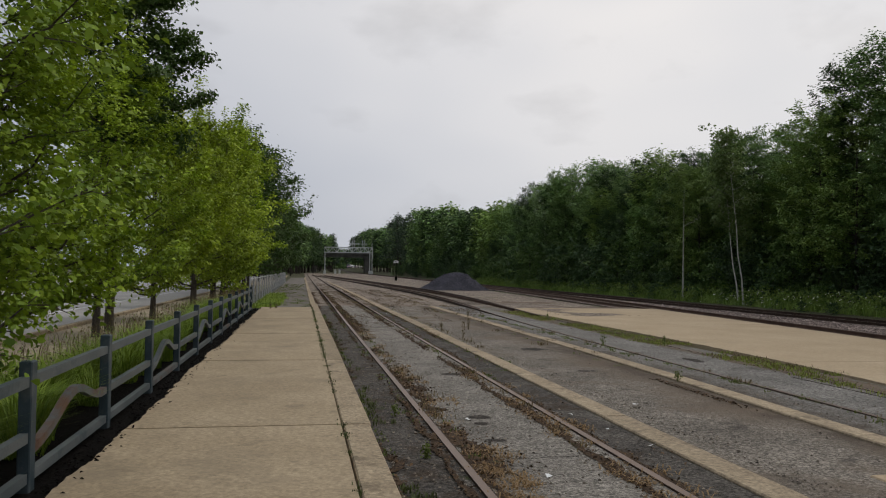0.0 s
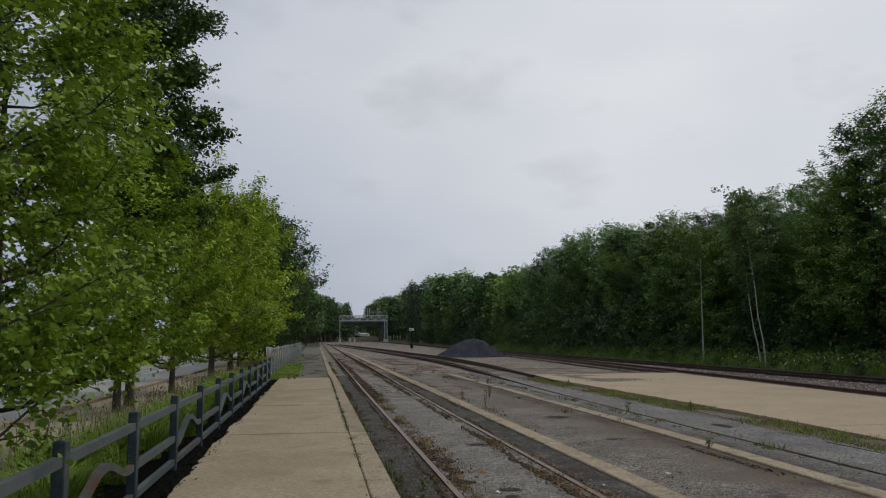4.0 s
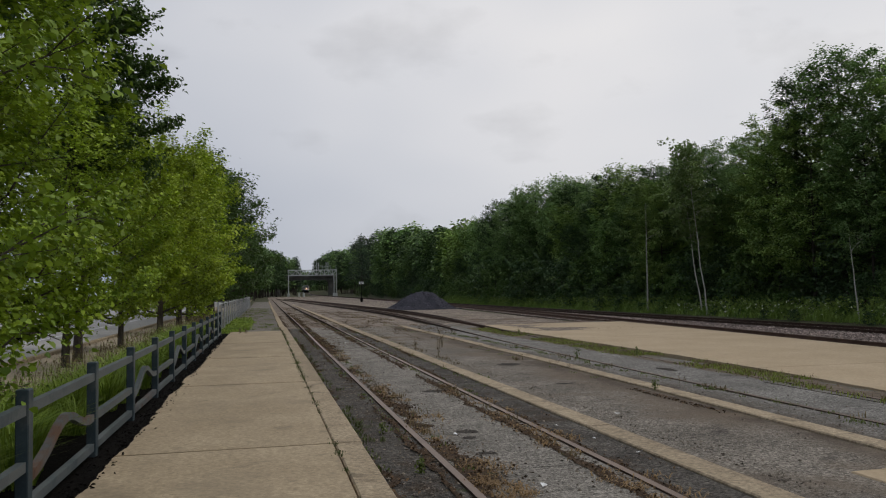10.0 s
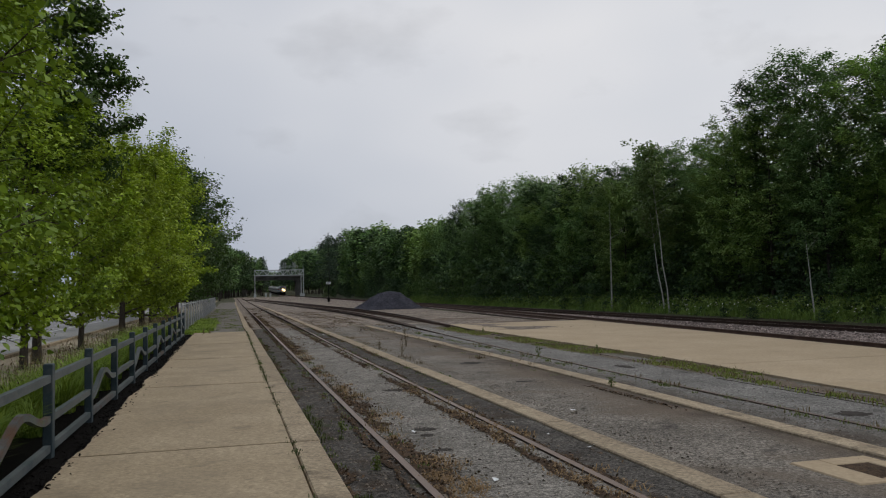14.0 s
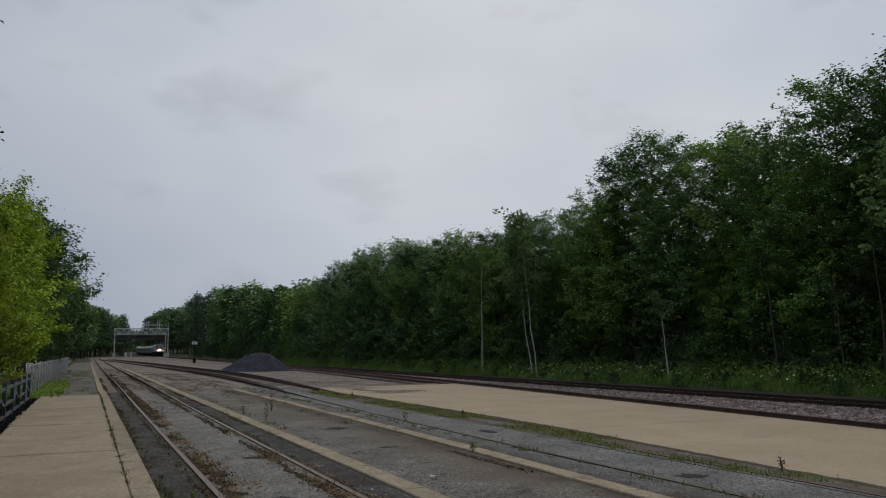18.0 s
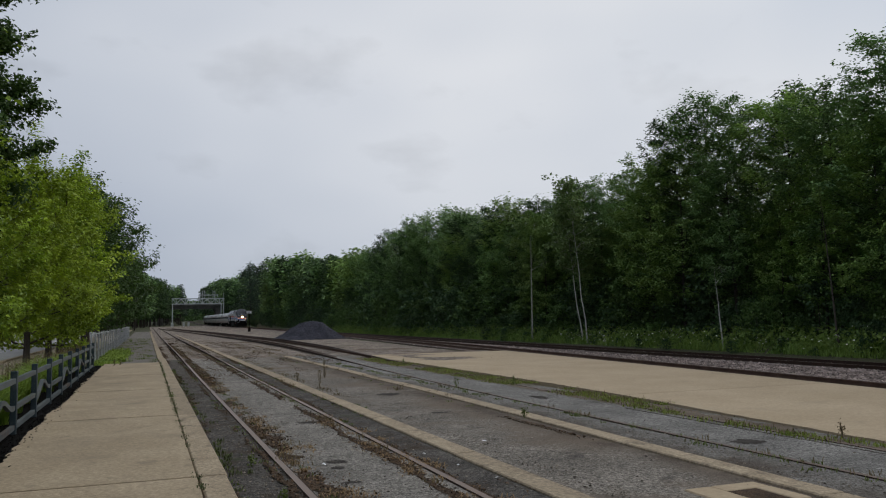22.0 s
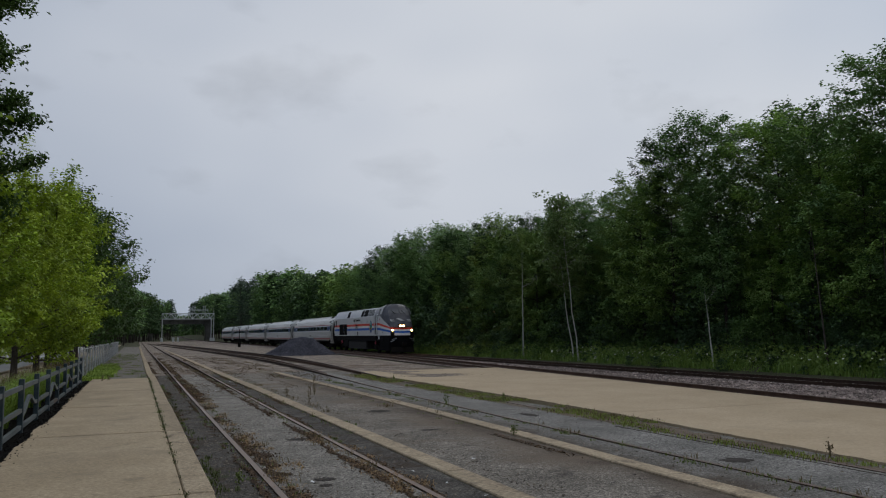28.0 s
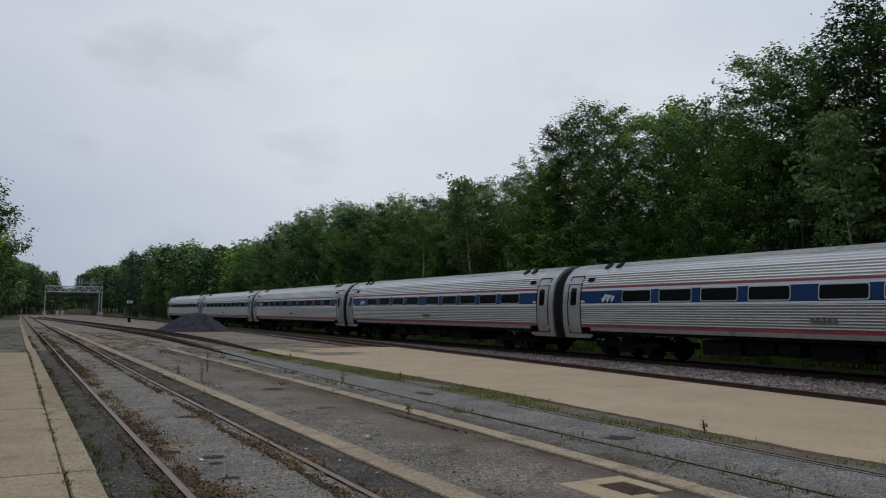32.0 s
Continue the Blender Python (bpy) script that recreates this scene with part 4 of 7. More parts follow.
# ---- trees ----
def grow(rng, height, spread, crown_from, trunk_r, clump, n_limbs, leaf_n, leaf_size, shape="round", lean=0.0, inner=0.35, twigs=True):
    """A trunk, its limbs, and the places of leaves round twig ends. Returns wood, leaf centres, sizes, normals."""
    wood = Soup()
    top = Vector((lean * height, 0.3 * lean * height, height * 0.97))
    path = [Vector((0, 0, -0.15)), Vector((0, 0, height * 0.05))]
    for k in range(1, 8):
        t = k / 7
        path.append(top * t + Vector((rng.normal(), rng.normal(), 0)) * (0.004 if shape == "column" else 0.012) * height * (1 - t * 0.5))
    radii = [trunk_r * 1.35, trunk_r * 1.08] + [trunk_r * (1 - 0.93 * (k / 7) ** 0.9) for k in range(1, 8)]
    wood.tube(path, radii, 9)
    ends = []

    def along(t):
        f = t * 7 + 1
        i = min(int(f), len(path) - 2)
        return path[i].lerp(path[i + 1], f - i)

    for k in range(n_limbs):
        t = crown_from + (0.97 - crown_from) * (k + rng.uniform(0, 0.8)) / n_limbs
        base = along(t)
        s = (t - crown_from) / (1 - crown_from)
        if shape == "round":
            reach = spread * (0.22 + 0.85 * math.sin(math.pi * min(1, s * 0.78 + 0.22))) * rng.uniform(0.72, 1.12)
        elif shape == "column":
            reach = spread * (0.75 + 0.35 * math.sin(math.pi * min(1, s + 0.1))) * rng.uniform(0.7, 1.15) * (1 - 0.45 * s)
        else:
            reach = spread * (1.08 - s) * rng.uniform(0.75, 1.1)
        a = k * 2.4 + rng.uniform(-0.5, 0.5)
        rise = {"round": 0.6, "column": 0.9, "pine": 0.12}[shape] * (0.4 + s)
        d = Vector((math.cos(a), math.sin(a), rise)).normalized()
        pts = [base]
        for j in (1, 2, 3):
            pts.append(base + d * reach * j / 3 + Vector((rng.normal(), rng.normal(), rng.normal() * 0.7)) * reach * 0.06 + Vector((0, 0, -0.05 * reach * (j / 3) ** 2)))
        r0 = trunk_r * 0.38 * (1 - 0.6 * s)
        wood.tube(pts, [r0, r0 * 0.7, r0 * 0.45, r0 * 0.15], 5)
        for f in (0.45, 0.7, 0.88, 1.0):
            q = pts[0].lerp(pts[3], f) if f < 0.999 else pts[3]
            ends.append((q, clump * rng.uniform(0.7, 1.15) * (0.75 if f < 0.5 else 1)))
            for _ in range(2):
                off = Vector((rng.normal(), rng.normal(), rng.normal() * 0.7)) * clump * 0.9
                ends.append((q + off, clump * rng.uniform(0.5, 0.85)))
                if f > 0.6 and twigs:
                    wood.tube([q, q + off * 0.6, q + off], [r0 * 0.28, r0 * 0.18, r0 * 0.08], 4, cap=False)
    ends.append((path[-1], clump * 0.7))
    c = np.array([tuple(e[0]) for e in ends])
    r = np.array([e[1] for e in ends])
    pick = rng.integers(0, len(ends), leaf_n)
    dirs = rng.normal(size=(leaf_n, 3))
    dirs /= np.linalg.norm(dirs, axis=1)[:, None]
    dirs[:, 2] = np.where(rng.uniform(size=leaf_n) < 0.62, np.abs(dirs[:, 2]), dirs[:, 2])
    rad = rng.uniform(inner, 1.0, leaf_n) ** 0.7
    flatten = np.array([1, 1, 0.62 if shape != "pine" else 0.28])
    pos = c[pick] + dirs * flatten * (r[pick] * rad)[:, None]
    nrm = dirs * 0.6 + np.array([0, 0, 0.8]) + rng.normal(size=(leaf_n, 3)) * 0.55
    return wood, pos, leaf_size * rng.uniform(0.6, 1.25, leaf_n), nrm


def branchy(rng, height, spread, crown_from, trunk_r, limbs, twigs, twig_len, clump, leaf_n, leaf_size, profile=((0, 0.6), (0.3, 1.0), (0.7, 0.72), (1, 0.2)), rise=0.6,
            lean=0.0, flat=0.6, lift=0.9, stems=True, dead=0, whips=0):
    """A tree grown limb by limb: leaves sit in clumps along the side twigs, with gaps between them. Returns wood, leaf centres, sizes, normals."""
    wood = Soup()
    top = Vector((lean * height, 0.3 * lean * height, height * 0.95))
    path = [Vector((0, 0, -0.15)), Vector((0, 0, height * 0.04))]
    for k in range(1, 8):
        t = k / 7
        path.append(top * t + Vector((rng.normal(), rng.normal(), 0)) * 0.004 * height * (1 - t * 0.5))
    wood.tube(path, [trunk_r * 1.3, trunk_r * 1.08] + [trunk_r * (1 - 0.92 * (k / 7) ** 0.9) for k in range(1, 8)], 9 if stems else 6)

    def along(t):
        f = min(max(t, 0.02), 0.99) * 7 + 1
        i = min(int(f), len(path) - 2)
        return path[i].lerp(path[i + 1], f - i)

    px, py = [q[0] for q in profile], [q[1] for q in profile]
    starts, ends_ = [], []
    for k in range(limbs):
        s = (k + rng.uniform(0, 0.9)) / limbs
        reach = spread * lerp(s, px, py) * rng.uniform(0.70, 1.12)
        a = k * 2.4 + rng.uniform(-0.5, 0.5)
        up = rise * (0.55 + 0.9 * s) * rng.uniform(0.7, 1.25)
        t = crown_from + (0.97 - crown_from) * s
        base = along(t - 0.55 * up * reach / height)
        d = Vector((math.cos(a), math.sin(a), up))
        pts = [base]
        for j in range(1, 5):
            f = j / 4
            pts.append(base + Vector((d.x, d.y, d.z * f ** 0.8)) * reach * f + Vector((rng.normal(), rng.normal(), rng.normal())) * reach * 0.045)
        r0 = trunk_r * 0.40 * (1 - 0.55 * s)
        wood.tube(pts, [r0, r0 * 0.75, r0 * 0.5, r0 * 0.32, r0 * 0.12], 5 if stems else 3, cap=False)
        for m in range(twigs):
            f = 0.22 + 0.78 * (m + rng.uniform(0.2, 0.9)) / twigs
            i = min(int(f * 4), 3)
            q = pts[i].lerp(pts[i + 1], f * 4 - i)
            turn = a + (1 if m % 2 else -1) * rng.uniform(0.45, 1.25)
            o = Vector((math.cos(turn), math.sin(turn), rng.uniform(-0.25, 0.75))) * twig_len * (1.15 - 0.45 * f) * rng.uniform(0.6, 1.25)
            starts.append(tuple(q)), ends_.append(tuple(q + o))
            if stems:
                wood.tube([q, q + o * 0.5 + Vector((0, 0, 0.05 * twig_len)), q + o], [r0 * 0.22, r0 * 0.15, r0 * 0.06], 3, cap=False)
        starts.append(tuple(pts[3])), ends_.append(tuple(pts[4] + (pts[4] - pts[3]) * 0.25))
    for k in range(5):
        q = along(0.86 + 0.03 * k)
        starts.append(tuple(q)), ends_.append(tuple(q + Vector((rng.normal() * 0.5, rng.normal() * 0.5, 0.8)) * twig_len * 0.7))
    for k in range(whips):
        i = rng.integers(len(ends_) // 2, len(ends_))
        q = Vector(ends_[i])
        tip = q + Vector((rng.normal() * 0.22, rng.normal() * 0.22, rng.uniform(0.7, 1.6))) * twig_len
        wood.tube([q, tip], [0.010, 0.004], 3, cap=False)
        starts.append(tuple(q)), ends_.append(tuple(q.lerp(tip, 0.9)))
    for k in range(dead):
        q = along(rng.uniform(0.3, 0.6))
        a = rng.uniform(0, 6.28)
        tip = q + Vector((math.cos(a), math.sin(a), 0.15)) * spread * 0.8
        wood.tube([q, q.lerp(tip, 0.5) + Vector((0, 0, 0.12)), tip], [0.02, 0.014, 0.005], 4, cap=False)
    sa, sb = np.array(starts), np.array(ends_)
    length = np.linalg.norm(sb - sa, axis=1) + 0.3 * twig_len
    fat = rng.uniform(0.5, 1.5, len(sa))
    pick = rng.choice(len(sa), leaf_n, p=length * fat / (length * fat).sum())
    t = rng.uniform(0.1, 1.05, leaf_n)[:, None]
    off = rng.normal(size=(leaf_n, 3)) * (clump * fat[pick])[:, None] * np.array([1, 1, flat])
    pos = sa[pick] * (1 - t) + sb[pick] * t + off
    out = pos - np.array([[0, 0, height * 0.45]])
    out /= np.linalg.norm(out, axis=1)[:, None] + 1e-6
    nrm = out * 0.5 + np.array([0, 0, lift]) + rng.normal(size=(leaf_n, 3)) * 0.46
    return wood, pos, leaf_size * rng.uniform(0.6, 1.25, leaf_n), nrm


# the row of pear trees along the fence
def pear(x, y, tone, seed, **how):
    g = np.random.default_rng(seed)
    wood, pos, size, nrm = branchy(g, **how)
    label, leaf = {"bright": ("young pear tree with bright yellow-green leaves on the verge", LEAF_PEAR), "green": ("young pear tree beside the fence, leaves coloured darker for its own shade", LEAF_PEAR_SHADED), "olive": ("rounded pear tree with yellowish olive leaves on the verge", LEAF_OLIVE),
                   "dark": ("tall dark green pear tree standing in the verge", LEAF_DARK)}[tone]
    t = thing("pear_tree", label, "tree", "trees along the fence", at=pose(x, y, 0.05, 0, 0, seed * 40))
    part("trunk", wood, BARK, t, smooth=True, fix=False)
    part("crown", cards("crown", pos, size, nrm, leaf, "oval" if y < 14 else "leaf", 0.22, g), leaf, t)


PEAR = ((0, 0.8), (0.25, 1.0), (0.6, 0.85), (1, 0.25))
FULL = ((0, 1.0), (0.25, 1.0), (0.6, 0.85), (1, 0.25))
SPIRE = ((0, 0.75), (0.3, 1.0), (0.6, 0.85), (0.85, 0.72), (1, 0.42))
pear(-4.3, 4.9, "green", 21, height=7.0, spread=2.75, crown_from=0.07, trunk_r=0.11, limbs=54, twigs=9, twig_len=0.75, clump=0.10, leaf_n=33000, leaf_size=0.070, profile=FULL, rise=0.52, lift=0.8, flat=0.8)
pear(-4.45, 11.4, "bright", 1, height=7.8, spread=2.65, crown_from=0.13, trunk_r=0.10, limbs=46, twigs=10, twig_len=0.70, clump=0.105, leaf_n=46000, leaf_size=0.088, profile=PEAR, rise=0.8, lift=1.0, flat=0.7, dead=6)
pear(-4.75, 19.6, "bright", 2, height=6.9, spread=2.6, crown_from=0.18, trunk_r=0.088, limbs=36, twigs=9, twig_len=0.65, clump=0.11, leaf_n=26000, leaf_size=0.10, profile=PEAR, rise=0.8, lift=1.0)
pear(-4.85, 21.3, "dark", 3, height=13.2, spread=2.45, crown_from=0.36, trunk_r=0.10, limbs=40, twigs=8, twig_len=0.78, clump=0.15, leaf_n=42000, leaf_size=0.125, profile=SPIRE, rise=0.5, lift=0.5)
pear(-4.7, 26.4, "olive", 4, height=6.8, spread=2.7, crown_from=0.19, trunk_r=0.088, limbs=32, twigs=7, twig_len=0.74, clump=0.115, leaf_n=25000, leaf_size=0.125, profile=PEAR, rise=1.0, whips=20)
pear(-4.7, 35.9, "olive", 5, height=8.4, spread=3.0, crown_from=0.145, trunk_r=0.13, limbs=33, twigs=7, twig_len=0.86, clump=0.14, leaf_n=23000, leaf_size=0.145, profile=PEAR, rise=1.0, whips=22)
pear(-4.7, 43.6, "olive", 6, height=9.5, spread=3.5, crown_from=0.10, trunk_r=0.14, limbs=33, twigs=7, twig_len=0.96, clump=0.155, leaf_n=21000, leaf_size=0.17, profile=PEAR, rise=1.0, whips=22)
pear(-4.9, 51.0, "bright", 7, height=10.3, spread=3.7, crown_from=0.09, trunk_r=0.15, limbs=33, twigs=7, twig_len=1.0, clump=0.17, leaf_n=18000, leaf_size=0.19, profile=PEAR, rise=1.0, whips=22)
pear(-4.7, 59.5, "dark", 8, height=12.0, spread=4.7, crown_from=0.12, trunk_r=0.17, limbs=40, twigs=8, twig_len=1.2, clump=0.28, leaf_n=16000, leaf_size=0.23, profile=PEAR, whips=16)
pear(-4.9, 69.0, "dark", 9, height=12.6, spread=5.3, crown_from=0.12, trunk_r=0.17, limbs=40, twigs=8, twig_len=1.3, clump=0.3, leaf_n=14000, leaf_size=0.26, profile=PEAR, whips=14)
pear(-5.2, 79.0, "dark", 10, height=13.2, spread=5.6, crown_from=0.12, trunk_r=0.17, limbs=40, twigs=8, twig_len=1.3, clump=0.32, leaf_n=13000, leaf_size=0.28, profile=PEAR, whips=14)

# the wood beyond the main line: a few kinds, each grown in several shapes
ROUND = ((0, 0.55), (0.25, 0.95), (0.55, 1.0), (0.85, 0.85), (1, 0.5))
SHAPES = {"oak": dict(height=14.5, spread=3.1, crown_from=0.24, trunk_r=0.14, limbs=44, twigs=6, twig_len=1.0, profile=ROUND, rise=0.5, lift=1.7), "maple": dict(height=13.0, spread=2.7, crown_from=0.16, trunk_r=0.12, limbs=46, twigs=6, twig_len=0.95, profile=ROUND, rise=0.6, lift=1.7),
          "elm": dict(height=15.0, spread=2.8, crown_from=0.2, trunk_r=0.14, limbs=46, twigs=6, twig_len=0.9, profile=SPIRE, rise=0.45, lift=1.4),
          "birch": dict(height=13.5, spread=1.8, crown_from=0.4, trunk_r=0.09, n_limbs=24, shape="column"), "pine": dict(height=19.0, spread=3.4, crown_from=0.25, trunk_r=0.2, n_limbs=40, shape="pine")}
WOODS = {"oak": (BARK_DARK, LEAF_OAK), "maple": (BARK_DARK, LEAF_MAPLE), "elm": (BARK_DARK, LEAF_SHADE_TONED), "birch": (BIRCH_BARK, LEAF_BIRCH), "pine": (BARK_DARK, LEAF_PINE)}
# how fine: leaves, their size, clump radius, variants
FINE = {"near": (17000, 0.165, 0.17, 4), "middle": (7500, 0.24, 0.22, 3), "far": (1350, 0.64, 0.36, 3)}
KIND_LABEL = {"elm": "broadleaved tree with leaves coloured dark for shade in the wood", "oak": "tall dark green oak at the edge of the wood", "maple": "leafy maple with mid-green crown in the wood",
              "birch": "slender white-barked birch with thin pale crown", "pine": "dark pine rising above the broadleaved wood"}
KIND_HEIGHT = {"elm": 15.0, "oak": 14.5, "maple": 13.0, "birch": 13.5, "pine": 19.0}
masters = {}
for i, kind in enumerate(SHAPES):
    for j, (grade, (count, size_, clump_, variants)) in enumerate(FINE.items()):
        for v in range(variants):
            g = np.random.default_rng(1000 + 100 * i + 10 * j + v)
            if kind in ("oak", "maple", "elm"):
                wood, pos, size, nrm = branchy(g, stems=False, clump=clump_, leaf_n=count, leaf_size=size_, lean=0.012 * (v - 1), **SHAPES[kind])
            else:
                wood, pos, size, nrm = grow(g, twigs=False, clump=2.6 * clump_, leaf_n=int(count * (0.5 if kind == "birch" else 0.6)), leaf_size=size_, inner=0.45, lean=0.02 * (v - 1), **SHAPES[kind])
            masters.setdefault((kind, grade), []).append((wood.mesh("trunk", WOODS[kind][0], True, False), cards("crown", pos, size, nrm, WOODS[kind][1], "leaf", 0.25, g)))


def plant(kind, x, y, height, turn, rng, grade="far"):
    trunk, crown = rng.choice(masters[kind, grade])
    k = height / KIND_HEIGHT[kind]
    t = thing(kind + "_tree", KIND_LABEL[kind], "tree", "trees of the wood", at=Matrix.LocRotScale((x, y, land(x, y) - 0.1), Euler((0, 0, turn)), (k * 1.02, k * 1.02, k)))
    part("trunk", trunk, None, t)
    part("crown", crown, None, t)
    return t


# the wood's skyline: how tall it stands along the line
TOP_Y = (-30, 12, 18, 19.3, 20.2, 21.7, 23, 24.2, 25.2, 26.3, 27.3, 28.4, 30, 32, 34.2, 35.5, 37.2, 38.4, 39.6, 40.6, 44, 46.6, 49, 55, 57, 60.5, 66, 70, 74, 83, 95, 113, 128, 146, 150, 190, 270, 330, 420)
TOP_H = (15.4, 15.6, 15.5, 15.2, 13.5, 14.2, 13.6, 12.8, 12.0, 11.4, 12.1, 11.9, 12.8, 13.8, 13.9, 14.6, 14.3, 13.6, 12.7, 11.2, 11.4, 10.3, 11.4, 11.8, 10.7, 11.9, 12.2, 11.6, 12.7, 13.3, 13.3, 12.0, 12.0, 12.8, 12.2, 16.4, 20.4, 21, 22)
fr = random.Random(5)
y = -26.0
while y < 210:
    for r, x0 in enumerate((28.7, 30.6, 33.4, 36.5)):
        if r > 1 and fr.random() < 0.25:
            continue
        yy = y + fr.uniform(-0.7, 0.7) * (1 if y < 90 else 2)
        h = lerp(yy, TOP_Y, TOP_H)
        # beyond y 48 dark-leaved trees outweigh light maples, standing in for crown shade
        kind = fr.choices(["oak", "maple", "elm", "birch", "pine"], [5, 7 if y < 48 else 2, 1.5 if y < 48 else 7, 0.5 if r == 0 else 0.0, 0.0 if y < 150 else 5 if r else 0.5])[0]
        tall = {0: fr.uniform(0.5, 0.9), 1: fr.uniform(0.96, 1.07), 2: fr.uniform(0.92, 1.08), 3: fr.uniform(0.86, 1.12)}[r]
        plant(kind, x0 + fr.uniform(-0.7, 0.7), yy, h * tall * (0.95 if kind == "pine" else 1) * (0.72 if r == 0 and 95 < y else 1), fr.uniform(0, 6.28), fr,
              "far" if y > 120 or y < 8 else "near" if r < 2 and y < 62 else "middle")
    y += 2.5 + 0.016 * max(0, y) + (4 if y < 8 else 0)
for y in range(210, 430, 9):
    for x0 in (31, 37, 45):
        plant(fr.choice(["elm", "oak", "elm", "pine"]), x0 + fr.uniform(-2, 2) + 0.02 * (y - 210), y + fr.uniform(-4, 4), lerp(y, TOP_Y, TOP_H) * fr.uniform(0.62, 1.08), fr.uniform(0, 6.28), fr)
for y in range(88, 440, 8):
    for x0 in ((-6.5,) if y < 190 else (-8.5, -14)):
        plant(fr.choice(["elm", "elm", "oak"]), x0 + fr.uniform(-1.5, 1.5) + lerp(y, (88, 200, 440), (0, 3, 13)), y + fr.uniform(-4, 4), lerp(y, (88, 200, 440), (12, 17, 22)) * fr.uniform(0.85, 1.05), fr.uniform(0, 6.28), fr)
for x in range(-90, 130, 9):
    if not 46 < x < 62:
        plant(fr.choice(["elm", "oak", "pine"]), x + fr.uniform(-3, 3), 800 + fr.uniform(-15, 15) - 0.002 * x * x, 23 * fr.uniform(0.85, 1.1), fr.uniform(0, 6.28), fr)

for x, y, h in ((4.5, 326, 19.5), (1.0, 316, 20), (6.4, 340, 18), (-2.5, 300, 20), (3.0, 345, 21), (-1.0, 262, 17), (-4.5, 240, 17), (-3.0, 280, 18)):
    plant("elm", x, y, h, fr.uniform(0, 6.28), fr)

for x, y, h in ((30.2, 186, 16), (29.8, 203, 17), (30.9, 214, 16), (30.6, 228, 18.5), (31.2, 242, 18), (31.0, 256, 20.5)):
    plant("pine", x, y, h, fr.uniform(0, 6.28), fr, "middle")

# trees either side of the line far beyond the bridge
for k in range(26):
    y = 380 + 14 * k
    for x0 in (15.5, 9.5):
        plant(fr.choice(["elm", "oak", "pine"]), x0 + fr.uniform(-1.5, 1.5) + lerp(y, (380, 560, 740), (0, 0, 14)), y + fr.uniform(-4, 4), lerp(y, (380, 740), (19, 23)) * fr.uniform(0.85, 1.05), fr.uniform(0, 6.28), fr)
    for x0 in (35, 42):
        plant(fr.choice(["elm", "oak", "pine"]), x0 + fr.uniform(-2, 2) + lerp(y, (380, 560, 740), (0, 3, 28)), y + fr.uniform(-4, 4), 24 * fr.uniform(0.85, 1.05), fr.uniform(0, 6.28), fr)

# pale birch stems standing out at the edge of the wood
STEMS = [(27.3, 53.0, 8.2, -0.02, True), (27.3, 45.0, 11.5, 0.18, False), (27.5, 45.9, 9.5, 0.22, False), (27.4, 32.0, 4.2, 0.10, True), (27.9, 25.3, 7.5, 0.08, True), (28.0, 22.1, 7.0, 0.04, True), (27.6, 19.9, 8.0, 0.03, True), (27.3, 17.2, 9.5, 0.12, False)]
for k, (x, y, h, lean, bare) in enumerate(STEMS):
    x, y = x * 0.957, y * 0.957
    g = np.random.default_rng(300 + k)
    wood, pos, size, nrm = grow(g, height=h, spread=1.4, crown_from=0.5, trunk_r=0.07 if k == 0 else 0.05, clump=0.5, n_limbs=1 if bare else 18, leaf_n=2600, leaf_size=0.2, shape="column")
    t = thing("birch_tree", ("bare pale birch stem at the edge of the wood" if k not in (4, 5, 6) else "slim bare grey stem in the shade of the wood") if bare else "leaning white birch with a sparse pale crown", "tree", "birch stems", at=pose(x, y, land(x, y) - 0.1, math.degrees(-lean), 0, 0))
    part("trunk", wood, BIRCH_BARK if k not in (4, 5, 6) else BARK, t, "pale birch bark" if k not in (4, 5, 6) else "grey bark", smooth=True, fix=False)
    if not bare:
        part("crown", cards("crown", pos, size, nrm, LEAF_BIRCH, "leaf", 0.22, g), LEAF_BIRCH, t)

# undergrowth in front of the wood
shrubs = []
for k in range(5):
    g = np.random.default_rng(400 + k)
    wood, pos, size, nrm = grow(g, twigs=False, height=2.6, spread=1.25, crown_from=0.05, trunk_r=0.04, clump=0.42, n_limbs=14, leaf_n=1500, leaf_size=0.16, shape="round", inner=0.4)
    # part of the shrubs take the dark leaf colour, as shade under the canopy
    shrubs.append((wood.mesh("stem", BARK_DARK, True, False), cards("leaves", pos, size, nrm, LEAF_SHRUB if k % 2 else LEAF_SHADE_TONED, "leaf", 0.2, g)))
y = 8.0
while y < 230:
    for x0 in (25.9, 26.7, 27.5, 28.6, 29.6, 31.8):
        stem, leaf = fr.choice(shrubs)
        if y > 70 and x0 in (25.9, 28.6) or x0 > 31 and y < 62:
            continue
        k = (fr.uniform(0.2, 0.45) if x0 < 26 else fr.uniform(0.3, 0.8) if x0 < 27 else fr.uniform(0.5, 1.25)) * (1.0 if x0 < 28 else 1.4) * lerp(y, (0, 42, 75), (0.62, 0.75, 1.4))
        x = x0 + fr.uniform(-0.5, 0.6)
        t = thing("shrub", "leafy green shrub in the undergrowth", "shrub", "undergrowth shrubs", at=Matrix.LocRotScale((x, y, land(x, y) - 0.05), Euler((0, 0, fr.uniform(0, 6.28))), (k, k, k)))
        part("stem", stem, None, t)
        part("leaves", leaf, None, t)
    y += 1.25 + 0.04 * max(0, y)

